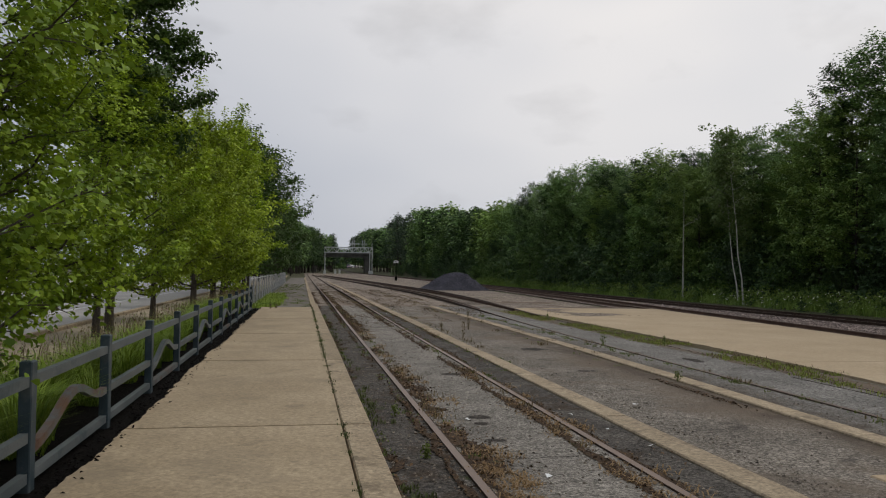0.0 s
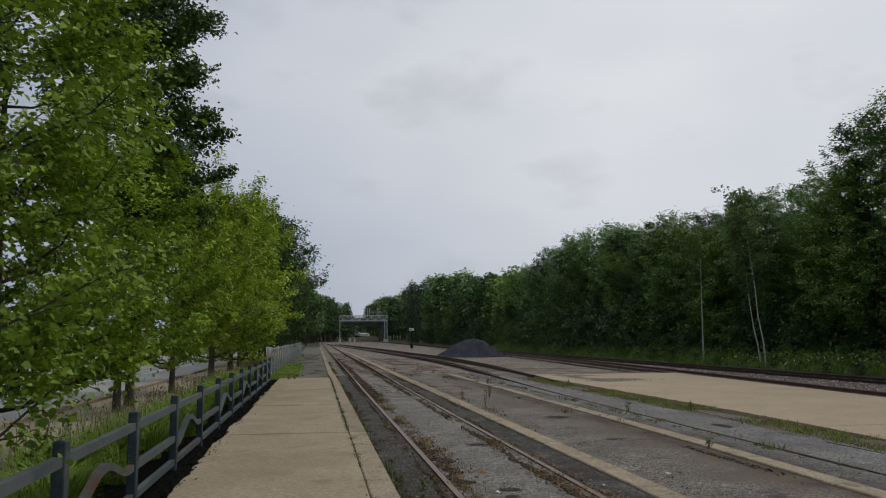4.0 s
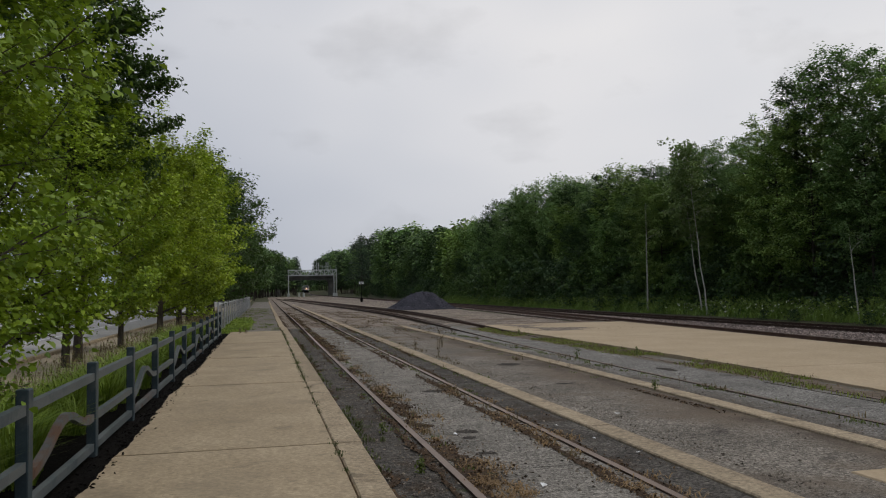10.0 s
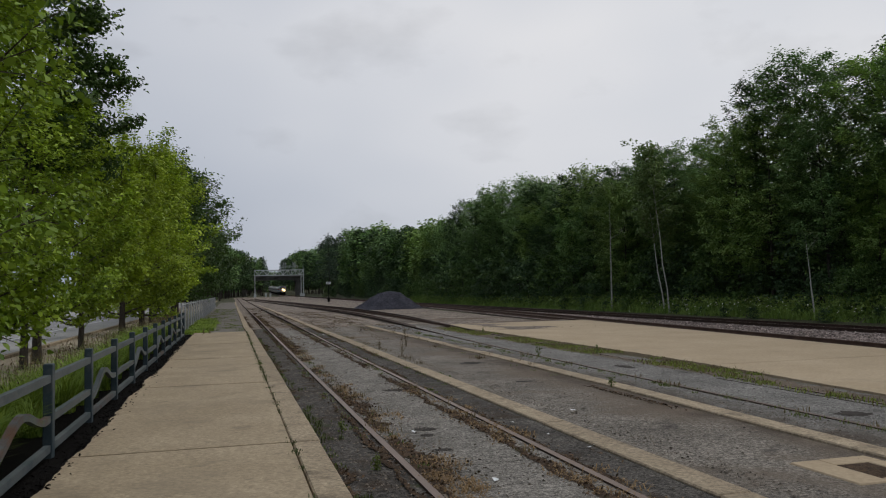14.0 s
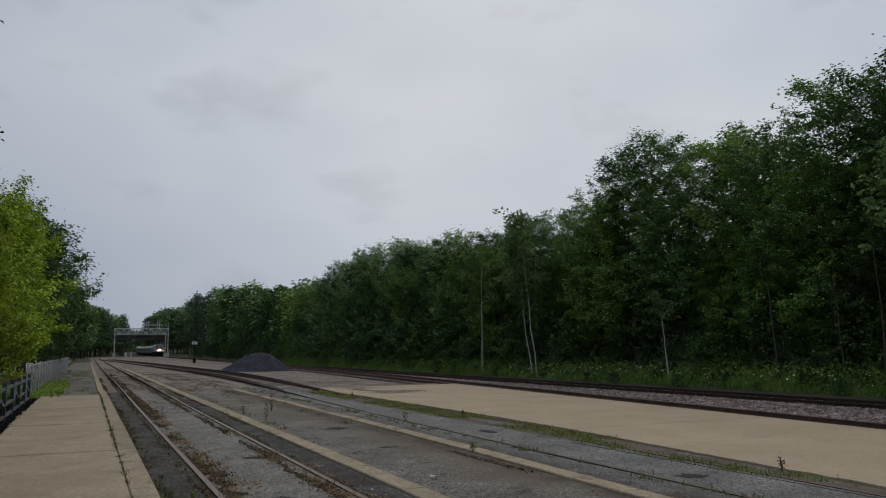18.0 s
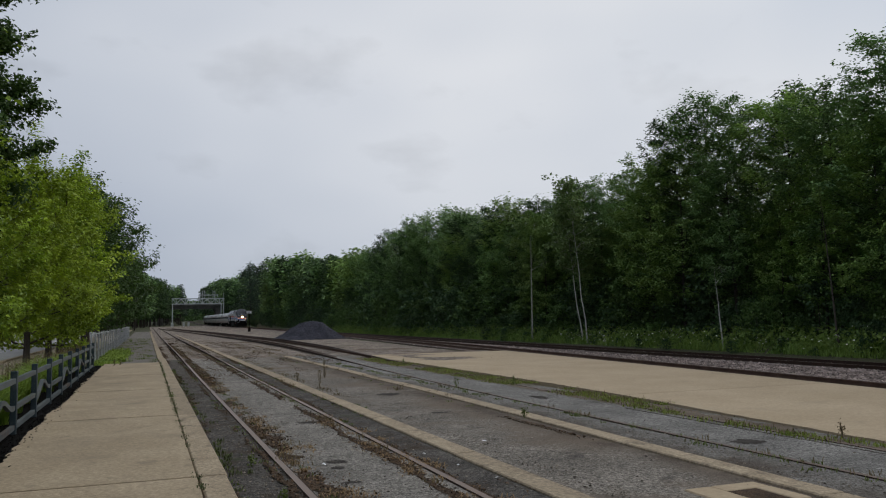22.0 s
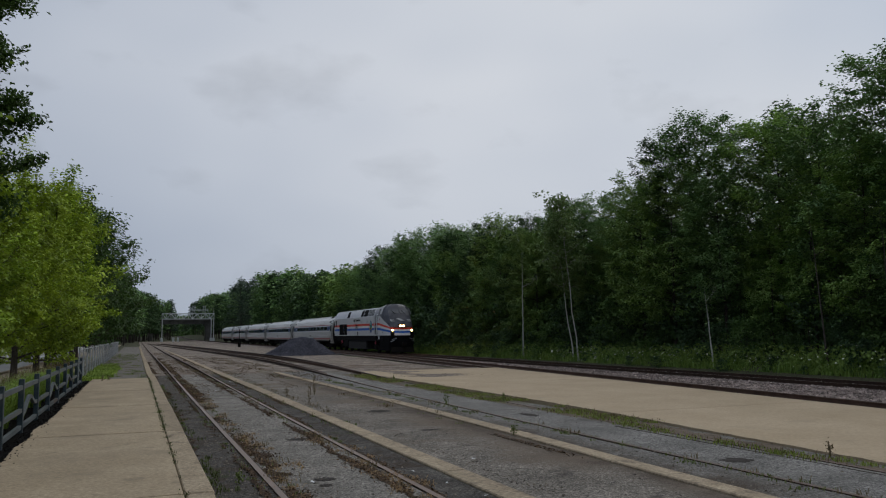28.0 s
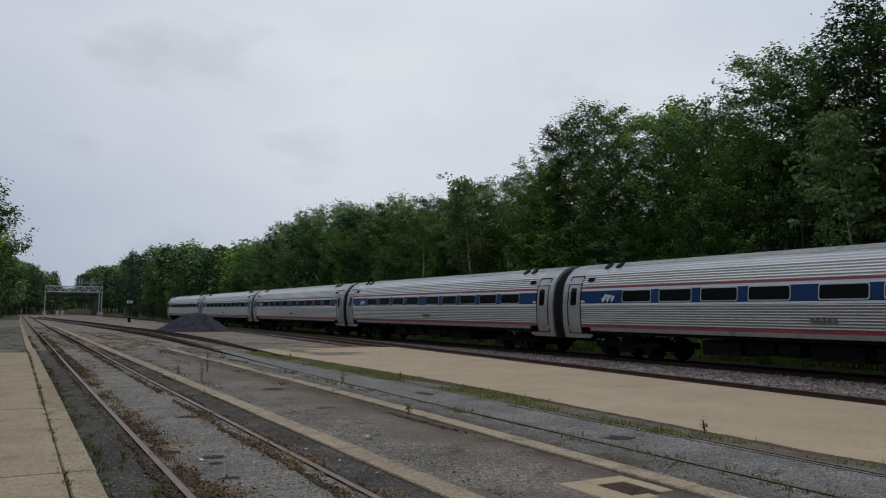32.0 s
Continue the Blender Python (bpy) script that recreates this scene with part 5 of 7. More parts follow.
# the depth of the wood, too dense and far to count
g = np.random.default_rng(500)
n = 44000
yy = np.where(g.uniform(size=n) < 0.5, g.uniform(-60, 90, n), g.uniform(-60, 260, n))
xx = g.uniform(37.5, 58, n)
top = np.interp(yy, TOP_Y, TOP_H) * 0.8
zz = 0.3 + top * g.uniform(0, 1, n)
solid("deep_wood", cards("deep_wood", np.stack([xx, yy, zz], 1), 0.75 * g.uniform(0.6, 1.3, n), g.normal(size=(n, 3)) + [0, 0, 0.8], LEAF_OAK, "leaf", 0.2, g), LEAF_OAK, "dense dark foliage deep in the wood", "woods", kind="stuff")
# the dark leaf colour puts shade into the back of the wood
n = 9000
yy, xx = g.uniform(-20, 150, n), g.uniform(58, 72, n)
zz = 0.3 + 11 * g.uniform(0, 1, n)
solid("deep_wood", cards("deep_wood", np.stack([xx, yy, zz], 1), 1.7 * g.uniform(0.6, 1.3, n), g.normal(size=(n, 3)) + [0, 0, 0.4], LEAF_SHADE_TONED, "leaf", 0.2, g), LEAF_SHADE_TONED, "foliage coloured dark for shade at the back of the wood", "woods", kind="stuff")
n = 16000
yy = g.uniform(200, 440, n)
xx = -12 - g.uniform(0, 16, n) + np.interp(yy, (88, 440), (0, 10))
zz = 0.4 + np.interp(yy, (60, 440), (8, 15)) * g.uniform(0, 1, n)
solid("deep_wood", cards("deep_wood", np.stack([xx, yy, zz], 1), 0.9 * g.uniform(0.6, 1.3, n), g.normal(size=(n, 3)) + [0, 0, 0.8], LEAF_OAK, "leaf", 0.2, g), LEAF_OAK, "dense dark foliage beyond the car park", "woods", kind="stuff")

n = 26000
xx, yy = g.uniform(-60, 150, n), g.uniform(905, 940, n)
zz = 2.5 + 23 * g.uniform(0, 1, n)
solid("deep_wood", cards("deep_wood", np.stack([xx, yy, zz], 1), 2.8 * g.uniform(0.6, 1.3, n), g.normal(size=(n, 3)) + [0, 0, 0.8], LEAF_OAK, "leaf", 0.2, g), LEAF_OAK, "distant dark wood where the line bends away", "woods", kind="stuff")

# wild grass, weeds and white flowers beside the main line
n = 26000
yy = 8 + 107 * g.uniform(0, 1, n) ** 1.4
xx = 25.7 + 1.9 * g.uniform(0, 1, n)
roots = np.stack([xx, yy, [land(a, b) for a, b in zip(xx, yy)]], 1)
solid("wild_grass", blades("wild_grass", roots, g.uniform(0.2, 0.85, n) * (0.6 + 0.5 * np.sin(yy * 1.3) * np.sin(yy * 0.47 + 1)), 0.45, 0.016 + 0.01 * g.uniform(0, 1, n), WEED_LEAF, g), WEED_LEAF, "tall green weeds beside the main line", "weeds", kind="stuff")
n = 17000
pos = roots[g.integers(0, len(roots), n)] + np.stack([g.normal(0, 0.12, n), g.normal(0, 0.12, n), g.uniform(0.15, 0.9, n)], 1)
solid("weed_leaves", cards("weed_leaves", pos, 0.14 * g.uniform(0.6, 1.3, n), g.normal(size=(n, 3)) + [0, 0, 0.9], WEED_LEAF, "leaf", 0.2, g), WEED_LEAF, "broad leaves among the tall weeds", "weeds", kind="stuff")
n = 400
cl = g.integers(0, 46, n)
cy, cx = g.uniform(6, 46, 46), g.uniform(25.7, 26.9, 46)
pos = np.stack([cx[cl] + g.normal(0, 0.5, n), cy[cl] + g.normal(0, 0.8, n), np.zeros(n)], 1)
pos[:, 2] = [land(a, b) + h for a, b, h in zip(pos[:, 0], pos[:, 1], g.uniform(0.3, 0.85, n))]
solid("white_wildflowers", cards("white_wildflowers", pos, 0.088 * g.uniform(0.6, 1.2, n), g.normal(size=(n, 3)) * 0.4 + [-0.5, -0.2, 1.2], PETAL, "leaf", 0.1, g), PETAL, "white wildflowers scattered in the weeds", "flowers", kind="stuff")

# ---- the fence along the platform ----
FX = -1.93
fence = thing("platform_fence", "blue-grey steel fence with curved rails beside the platform", "fence")
post_mesh = Soup().box(-0.045, -0.06, -0.03, 0.045, 0.06, 0.93, bevel=0.008).mesh("post", FENCE)
POSTS = [6.1 + 2.285 * k for k in range(-6, 12)]
for y in POSTS:
    part("post", post_mesh, None, fence, at=pose(FX, y, 0.09))


def flat_bar(pts, w, h):
    """A flat rail along points in the fence's plane; w across, h upright."""
    s = Soup()
    def station(i):
        y, z = pts[i]
        (ya, za), (yb, zb) = pts[max(i - 1, 0)], pts[min(i + 1, len(pts) - 1)]
        d = math.hypot(yb - ya, zb - za)
        ny, nz = -(zb - za) / d, (yb - ya) / d
        return lambda a, b: (FX + a, y + ny * b, z + nz * b)
    s.sweep([(-w, -h), (w, -h), (w, h), (-w, h)], [station(i) for i in range(len(pts))])
    return s


for k, (a, b) in enumerate(zip(POSTS, POSTS[1:])):
    wave = (k - 6) % 2 == 0
    part("top_rail", flat_bar([(a + 0.06, 0.875), (b - 0.06, 0.875)], 0.03, 0.038), FENCE_RAIL, fence)
    part("bottom_rail", flat_bar([(a + 0.06, 0.185), (b - 0.06, 0.185)], 0.03, 0.036), FENCE_RUST if k % 4 == 0 else FENCE_RAIL, fence)
    if wave:
        L = b - a - 0.12
        pts = [(a + 0.06 + L * t, lerp(t, (0, 0.1, 0.25, 0.4, 0.5, 0.6, 0.75, 0.88, 1), (0.37, 0.39, 0.475, 0.60, 0.645, 0.63, 0.53, 0.47, 0.475))) for t in np.linspace(0, 1, 25)]
        pts = [(p[0], sum(pts[min(max(i + d, 0), 24)][1] for d in (-1, 0, 1)) / 3) for i, p in enumerate(pts)]
        part("curved_rail", flat_bar(pts, 0.03, 0.034), FENCE_RUST if k % 4 == 2 else FENCE_RAIL, fence, "wave-shaped rail stained with rust" if k % 4 == 2 else "wave-shaped rail")
    else:
        part("middle_rail", flat_bar([(a + 0.06, 0.475), (b - 0.06, 0.475)], 0.03, 0.036), FENCE_RAIL, fence)

# the wire fence beyond the platform's end
wire_fence = thing("chain_link_fence", "galvanised chain-link fence along the path", "fence")
wpost = Soup().tube([(0, 0, -0.1), (0, 0, 1.27)], 0.03, 8).disc((0, 0, 1.29), 0.036, 0.04, "z", 8).mesh("post", GALV, True)
for k in range(28):
    part("post", wpost, None, wire_fence, at=pose(-2.12, 33.4 + 2.6 * k, 0.06))
part("top_rail", Soup().tube([(-2.12, 33.4, 1.29), (-2.12, 103.6, 1.29)], 0.022, 6), GALV, wire_fence)
net = Soup()
for k in range(270):
    y0 = 33.4 + 0.25 * k
    for s in (1, -1):
        a, b = (y0, y0 + 0.8) if s == 1 else (y0 + 0.8, y0)
        net.add([(-2.12, a, 0.1), (-2.12, a + 0.004, 0.1), (-2.12, b + 0.004, 1.28), (-2.12, b, 1.28), (-2.117, a + 0.0025, 0.1), (-2.117, b + 0.0025, 1.28)], [(0, 1, 2, 3), (0, 4, 5, 3), (1, 4, 5, 2)])
ob = part("wire_mesh", net, WIRE, wire_fence, fix=False)
ob["kind"] = "stuff"

# ---- planting behind the fence ----
g = np.random.default_rng(600)
clump_mesh = []
for k in range(4):
    n = 230
    r = g.uniform(0, 0.2, n)
    a = g.uniform(0, 6.28, n)
    clump_mesh.append(blades("leaf_tuft", np.stack([r * np.cos(a), r * np.sin(a), np.zeros(n)], 1), g.uniform(0.36, 0.90, n), 0.85, 0.0075, GRASS, g))
for k in range(112):
    y = 3.0 + 0.263 * k + g.uniform(-0.12, 0.12)
    x = -2.33 - g.uniform(0, 0.75)
    s = g.uniform(0.72, 1.05)
    t = thing("daylily_clump", "arching bright green daylily leaves behind the fence", "plant", "daylilies along the fence",
              at=Matrix.LocRotScale((x, y, 0.07), Euler((0, 0, g.uniform(0, 6.28))), (s, s, s)))
    part("leaf_tuft", clump_mesh[k % 4], None, t)
n = 2600
roots = np.stack([g.uniform(-4.1, -3.2, n), g.uniform(4, 60, n), np.full(n, 0.05)], 1)
solid("dry_grass", blades("dry_grass", roots, g.uniform(0.25, 0.8, n), 0.3, 0.006, GRASS_DRY, g), GRASS_DRY, "dry seeding grass on the verge", "grass", kind="stuff")
n = 1500
roots = np.stack([g.uniform(-5.6, -3.1, n), g.uniform(4, 80, n), np.full(n, 0.05)], 1)
solid("verge_grass", blades("verge_grass", roots, g.uniform(0.05, 0.2, n), 0.5, 0.007, GRASS, g), GRASS, "green grass on the verge under the trees", "grass", kind="stuff")
n = 500
pos = np.stack([g.uniform(-4.0, -3.2, n), g.uniform(5, 40, n), g.uniform(0.42, 0.68, n)], 1)
solid("seed_heads", cards("seed_heads", pos, 0.05 * g.uniform(0.6, 1.4, n), g.normal(size=(n, 3)), GRASS_DRY, "leaf", 0.1, g), GRASS_DRY, "brown seed heads over the dry grass", "grass", kind="stuff")
# bark chips spilling from the mulch over the platform edge
chips = Soup()
rc = random.Random(21)
for _ in range(1500):
    x, y = -1.62 + rc.gauss(-0.12, 0.12), rc.uniform(3, 33)
    if x > -1.58 and rc.random() < 0.85:
        continue
    zz = 0.152 if x > -1.62 else 0.095
    m = pose(x, y, zz, rc.uniform(-20, 20), rc.uniform(-20, 20), rc.uniform(0, 360))
    a, b = rc.uniform(0.008, 0.022), rc.uniform(0.004, 0.009)
    chips.add([m @ Vector(p) for p in ((-a, -b, 0), (a, -b * 0.6, 0), (a * 0.8, b, 0.006), (-a * 0.9, b, 0.004), (0, 0, 0.014))], [(0, 1, 4), (1, 2, 4), (2, 3, 4), (3, 0, 4)])
solid("mulch_chips", chips, MULCH, "black bark chips spilling onto the platform edge", "mulch", kind="stuff", fix=False)


def tuft(points, seed, height, count, material, name, label, width=0.008, spread=0.05, lean=0.5):
    """Short grass in many small tufts round the points (x, y, z)."""
    g = np.random.default_rng(seed)
    p = np.array(points)
    pick = g.integers(0, len(p), count)
    roots = p[pick] + np.stack([g.normal(0, spread, count), g.normal(0, spread, count), np.zeros(count)], 1)
    return solid(name, blades(name, roots, height * g.uniform(0.4, 1.2, count), lean, width, material, g), material, label, "grass", kind="stuff")


g = np.random.default_rng(610)
pts = []
while len(pts) < 300:
    a, b = -2.0 + abs(g.normal(0, 0.55)), g.uniform(33.4, 60)
    if a < -1.0 + 0.5 * noise.noise((b * 0.5, 3, 0)) and (b < 46 or noise.noise((b * 0.3, 9, 1)) > 0.1):
        pts.append((a, b, 0.08))
tuft(pts, 611, 0.16, 7000, GRASS, "path_grass", "bright grass patch growing over the path", 0.014, 0.10)
pts = [(-1.9 + 2.2 * g.uniform(0, 1) ** 1.5, g.uniform(34, 90), 0.08) for _ in range(160)]
tuft(pts, 616, 0.07, 2200, YARD_GRASS, "path_weeds", "scattered low weeds over the path", 0.012, 0.12)
pts = [(0.425, g.uniform(4, 33), 0.13) for _ in range(90)] + [(0.425, g.uniform(14, 33), 0.13) for _ in range(70)]
tuft(pts, 612, 0.05, 1900, DARK_WEED, "joint_grass", "small weeds in the platform's kerb joint", 0.005, 0.025)
pts = []
while len(pts) < 420:
    b = g.uniform(4, 33)
    a = lerp(b, (4, 10, 13, 33), (8.25, 8.3, 8.45, 8.5)) + g.uniform(0, 1) ** 1.3 * lerp(b, (4, 10, 13, 33), (0.42, 0.6, 0.75, 0.9))
    if noise.noise((a * 1.3, b * 0.45, 2)) > lerp(b, (4, 9, 12), (0.22, 0.10, -0.12)):
        pts.append((a, b, 0.0))
tuft(pts, 613, 0.06, 9000, STRIP_GRASS, "strip_grass", "grass strip beside the concrete pad", 0.008, 0.09)
tuft(pts, 623, 0.10, 2600, GRASS_DRY, "strip_weeds", "dry weeds in the strip beside the pad", 0.006, 0.10)
pts = [(6.84 + g.normal(0, 0.09), g.uniform(4, 30), 0.0) for _ in range(170)] + [(2.938 + g.choice([-0.1, 0.1]), g.uniform(12, 45), 0.0) for _ in range(60)] + [(1.433 + g.choice([-0.14, 0.2]), g.uniform(7, 40), 0.0) for _ in range(70)] + [(g.choice([3.50, 3.87, 5.72, 6.22]), g.uniform(13, 40), 0.0) for _ in range(90)] + [(0.80, g.uniform(6, 30), 0.0) for _ in range(50)]
tuft(pts, 614, 0.045, 4200, YARD_GRASS, "track_grass", "grass growing along the sunken rails", 0.007, 0.05)
pts = [(g.choice([1.6, 1.75, 2.7, 2.85, 3.5, 4.0, 5.6, 6.08, 6.95]), g.uniform(5, 60), 0.0) for _ in range(320)]
pts = [q for q in pts if q[1] > 15 or not 3.3 < q[0] < 6.2]
tuft(pts, 615, 0.09, 4200, GRASS_DRY, "track_weeds", "dry brown weeds along the tracks", 0.006, 0.08)


pts = [(1.56 + abs(g.normal(0, 0.16)), b, 0.0) for b in np.concatenate([g.uniform(4.3, 7.4, 60), g.uniform(8, 14, 25), g.uniform(15, 30, 30)])] + [(2.8 + g.normal(0, 0.08), b, 0.0) for b in g.uniform(4, 14, 45)] + [(3.05, b, 0.0) for b in g.uniform(4, 12, 15)]
tuft(pts, 617, 0.05, 3800, STRAW, "straw_litter", "orange straw and dead grass beside the rails", 0.006, 0.07, 1.6)
pts = [(0.80 + abs(g.normal(0, 0.07)), b, 0.0) for b in np.concatenate([g.uniform(5.2, 6.2, 12), g.uniform(8.5, 10, 14), g.uniform(10, 30, 40)])]
tuft(pts, 618, 0.06, 800, DARK_WEED, "kerb_weeds", "green weeds at the foot of the platform kerb", 0.007, 0.04)


def weed(x, y, z, h, seed, dry=False):
    g = np.random.default_rng(seed)
    t = thing("tall_weed", "dry brown upright weed in a crack" if dry else "small upright green weed in a crack", "weed", "weeds in the yard", at=pose(x, y, z))
    s, pos = Soup(), []
    for k in range(4):
        a = g.uniform(0, 6.28)
        tip = Vector((0.10 * h * math.cos(a), 0.10 * h * math.sin(a), h * g.uniform(0.6, 1)))
        s.tube([(0, 0, -0.02), tip * 0.5 + Vector((0.02 * h, 0, 0)), tip], [0.006, 0.005, 0.003], 4)
        pos += [tuple(tip * f + Vector(g.normal(0, 0.025, 3))) for f in g.uniform(0.15, 1, 16)]
    part("stalk", s, GRASS_DRY if dry else YARD_GRASS, t)
    pos = np.array(pos)
    part("leaves", cards("leaves", pos, 0.032 * g.uniform(0.6, 1.3, len(pos)), g.normal(size=(len(pos), 3)) + [0, 0, 0.6], GRASS_DRY if dry else YARD_GRASS, "leaf", 0.2, g), None, t)


for k, (x, y, z, h, dry) in enumerate([(4.85, 22.6, 0, 0.5, True), (3.98, 19.2, 0, 0.5, True), (3.85, 21.5, 0.03, 0.35, True),
                                      (5.9, 11.6, 0.03, 0.15, False), (8.72, 7.7, 0, 0.22, True), 
                                      (7.0, 17.5, 0, 0.3, False), (6.2, 29, 0, 0.3, True), (0.42, 24.0, 0.12, 0.14, False),
                                      (0.43, 17.2, 0.12, 0.10, False), (-1.2, 31.6, 0.14, 0.28, True), (-1.0, 31.9, 0.14, 0.2, True), (1.1, 9.2, 0, 0.15, False), (1.15, 7.1, 0, 0.14, False), (8.6, 17.6, 0, 0.25, False), (8.7, 27, 0, 0.3, False)]):
    weed(x, y, z, h, 700 + k, dry)


# ---- litter, stains and cracks on the yard ----
scrap_at, scrap_rng = [], random.Random(77)


def strewn(x0, x1, y0, y1, density, seed):
    """Scraps gathered in loose drifts over a stretch of gravel."""
    for _ in range(int((x1 - x0) * (y1 - y0) * density)):
        x, y = scrap_rng.uniform(x0, x1), scrap_rng.uniform(y0, y1)
        if noise.noise((x * 0.9, y * 0.22, seed)) + 0.5 * noise.noise((x * 3.1, y * 0.8, seed)) > scrap_rng.uniform(-0.1, 0.35):
            scrap_at.append((x, y, 0.006))


def ragged(name, label, x0, x1, y0, y1, z, material, seed, rag=0.12, gaps=0.35, step=0.07, scraps=800):
    """Ribbons of litter with torn edges, broken into heaps, lying on the asphalt."""
    s = Soup()
    run = []
    n = int((y1 - y0) / step)
    def flush():
        if len(run) > 3:
            k = len(run)
            vs = []
            for i, (y, a, b) in enumerate(run):
                e = min(i, k - 1 - i, 3) / 3
                m = (a + b) / 2
                vs += [(m + (a - m) * e, y, z + 0.001), (m + (a - m) * 0.6 * e, y, z + 0.006 * e), (m + (b - m) * 0.5 * e, y, z + 0.007 * e), (m + (b - m) * e, y, z + 0.001)]
            s.add(vs, [(4 * i + j, 4 * i + j + 1, 4 * i + j + 5, 4 * i + j + 4) for i in range(k - 1) for j in range(3)])
        run.clear()
    for i in range(n):
        y = y0 + step * i
        v = noise.noise((y * 0.35, seed, 0)) + 0.4 * noise.noise((y * 1.4, seed, 3))
        if v < gaps - 0.5:
            flush()
            continue
        k = min(1.0, 0.45 + v)
        a = x0 + rag * (noise.noise((y * 2.1, seed, 7)) + 0.6 * noise.noise((y * 6.3, seed, 8)))
        b = a + (x1 - x0) * 0.8 * max(0.25, k) + rag * (noise.noise((y * 1.7, seed, 9)) + 0.8 * noise.noise((y * 7.1, seed, 5)) + 0.5 * noise.noise((y * 19, seed, 6)))
        a += 0.4 * rag * noise.noise((y * 17, seed, 2))
        if scraps:
            for _ in range(max(1, int(scraps * (b - a) * step * (1.0 if y < 30 else 0.4)))):
                scrap_at.append((a + (b - a) * scrap_rng.gauss(0.5, 0.6), y + scrap_rng.uniform(-0.1, 0.1), z + 0.014))
        run.append((y, min(a, b - 0.02), b))
    flush()
    return solid(name, s, material, label, "litter", kind="stuff", smooth=True)


ragged("leaf_litter", "brown leaf litter heaped along the rail", 1.48, 2.02, 4, 70, 0.004, DEBRIS, 1.3, 0.10, 0.20)
ragged("leaf_litter", "brown leaf litter beside the sunken rail", 2.66, 2.90, 4, 60, 0.004, DEBRIS, 2.7, 0.06, 0.12)
ragged("leaf_litter", "thin brown litter beside the sunken rail", 2.98, 3.12, 3, 60, 0.004, DEBRIS, 3.9, 0.05, 0.15)
ragged("leaf_litter", "brown litter at the rail's foot", 1.26, 1.40, 3, 60, 0.006, DEBRIS, 5.5, 0.05, 0.2)
strewn(3.38, 3.54, 3.5, 40, 900, 6.1)
strewn(1.50, 1.84, 4, 45, 480, 3.3)
strewn(4.8, 8.0, 30, 70, 100, 10.1)
strewn(2.98, 3.56, 26, 100, 170, 13.1)
strewn(3.95, 5.2, 26, 75, 90, 14.3)
ragged("leaf_litter", "brown earth under the grass beside the pad", 8.38, 9.3, 5, 34, 0.002, LANE_DIRT, 16.7, 0.12, -0.4, 0.15, 60)
ragged("leaf_litter", "brown litter over the kerb foot", 0.74, 0.95, 4, 60, 0.003, DEBRIS, 15.3, 0.10, 0.25)
strewn(1.5, 2.9, 24, 110, 100, 11.1)
strewn(5.58, 5.74, 3.5, 12, 900, 21.3)
ragged("dirt_patch", "grey dirt washed over the pad's far end", 10.6, 13.6, 29, 35.5, 0.036, GRAVEL, 25.7, 0.7, 0.2, 0.12, 20)
g = np.random.default_rng(620)
pos = np.array([q for q in scrap_at if all(abs(q[0] - x) > 0.05 for x in (1.433, 2.938))])
solid("leaf_scraps", cards("leaf_scraps", pos, np.where(pos[:, 1] > 24, 0.045, 0.034) * g.uniform(0.4, 1.3, len(pos)), g.normal(size=(len(pos), 3)) * 0.45 + [0, 0, 1], CHIPS, "leaf", 0.15, g), CHIPS, "dead leaves and scraps strewn along the rails", "litter", kind="stuff")
tar = Soup()
rt = random.Random(31)
for x, y, a, b in [(1.97, 7.74, 0.13, 0.07), (2.48, 12.8, 0.22, 0.16), (2.08, 9.0, 0.14, 0.12), (2.0, 8.6, 0.1, 0.08), (7.7, 14.5, 0.16, 0.4), (4.9, 13.0, 0.2, 0.1), (5.1, 16.8, 0.3, 0.3), (7.4, 8.0, 0.25, 0.2)]:
    ring = [(x + a * math.cos(t) * rt.uniform(0.6, 1.2), y + b * math.sin(t) * rt.uniform(0.6, 1.2), 0.0055) for t in np.linspace(0, 6.283, 41)[:-1]]
    tar.add(ring, [tuple(range(40))])
solid("tar_stains", tar, mat("dark_tar_stain", (0.045, 0.040, 0.036), (0.085, 0.077, 0.07), 4, 40, 0.95, spec=0.03, bump=0.5, grain=0.3), "dark oval tar stains on the asphalt", "stain", kind="stuff")
crack = Soup()
def crack_line(pts, w):
    for (ax, ay), (bx, by) in zip(pts, pts[1:]):
        n = max(2, int(math.hypot(bx - ax, by - ay) / 0.12))
        prev = None
        for i in range(n + 1):
            t = i / n
            x, y = ax + (bx - ax) * t + rt.gauss(0, 0.008), ay + (by - ay) * t + rt.gauss(0, 0.008)
            d = math.hypot(bx - ax, by - ay)
            nx, ny = -(by - ay) / d, (bx - ax) / d
            ww = w * rt.uniform(0.5, 1.3)
            cur = ((x - nx * ww, y - ny * ww, 0.005), (x + nx * ww, y + ny * ww, 0.005))
            if prev:
                crack.add([prev[0], prev[1], cur[1], cur[0]], [(0, 1, 2, 3)])
            prev = cur
for y in (6.9, 13.6, 21, 29.4):
    crack_line([(0.78, y), (1.38, y + 0.03)], 0.010)
for y in (6.95, 16.2, 26.5, 33):
    crack_line([(1.9, y), (2.6, y + 0.04)], 0.008)
for y in (12.5, 24):
    crack_line([(4.0, y), (4.8, y + 0.5), (5.6, y + 0.3)], 0.005)
    crack_line([(6.9, y + 2), (7.5, y + 2.2), (8.2, y + 2.1)], 0.006)
solid("asphalt_cracks", crack, MULCH, "dark cracks and joints across the asphalt", "crack", kind="stuff", fix=False)
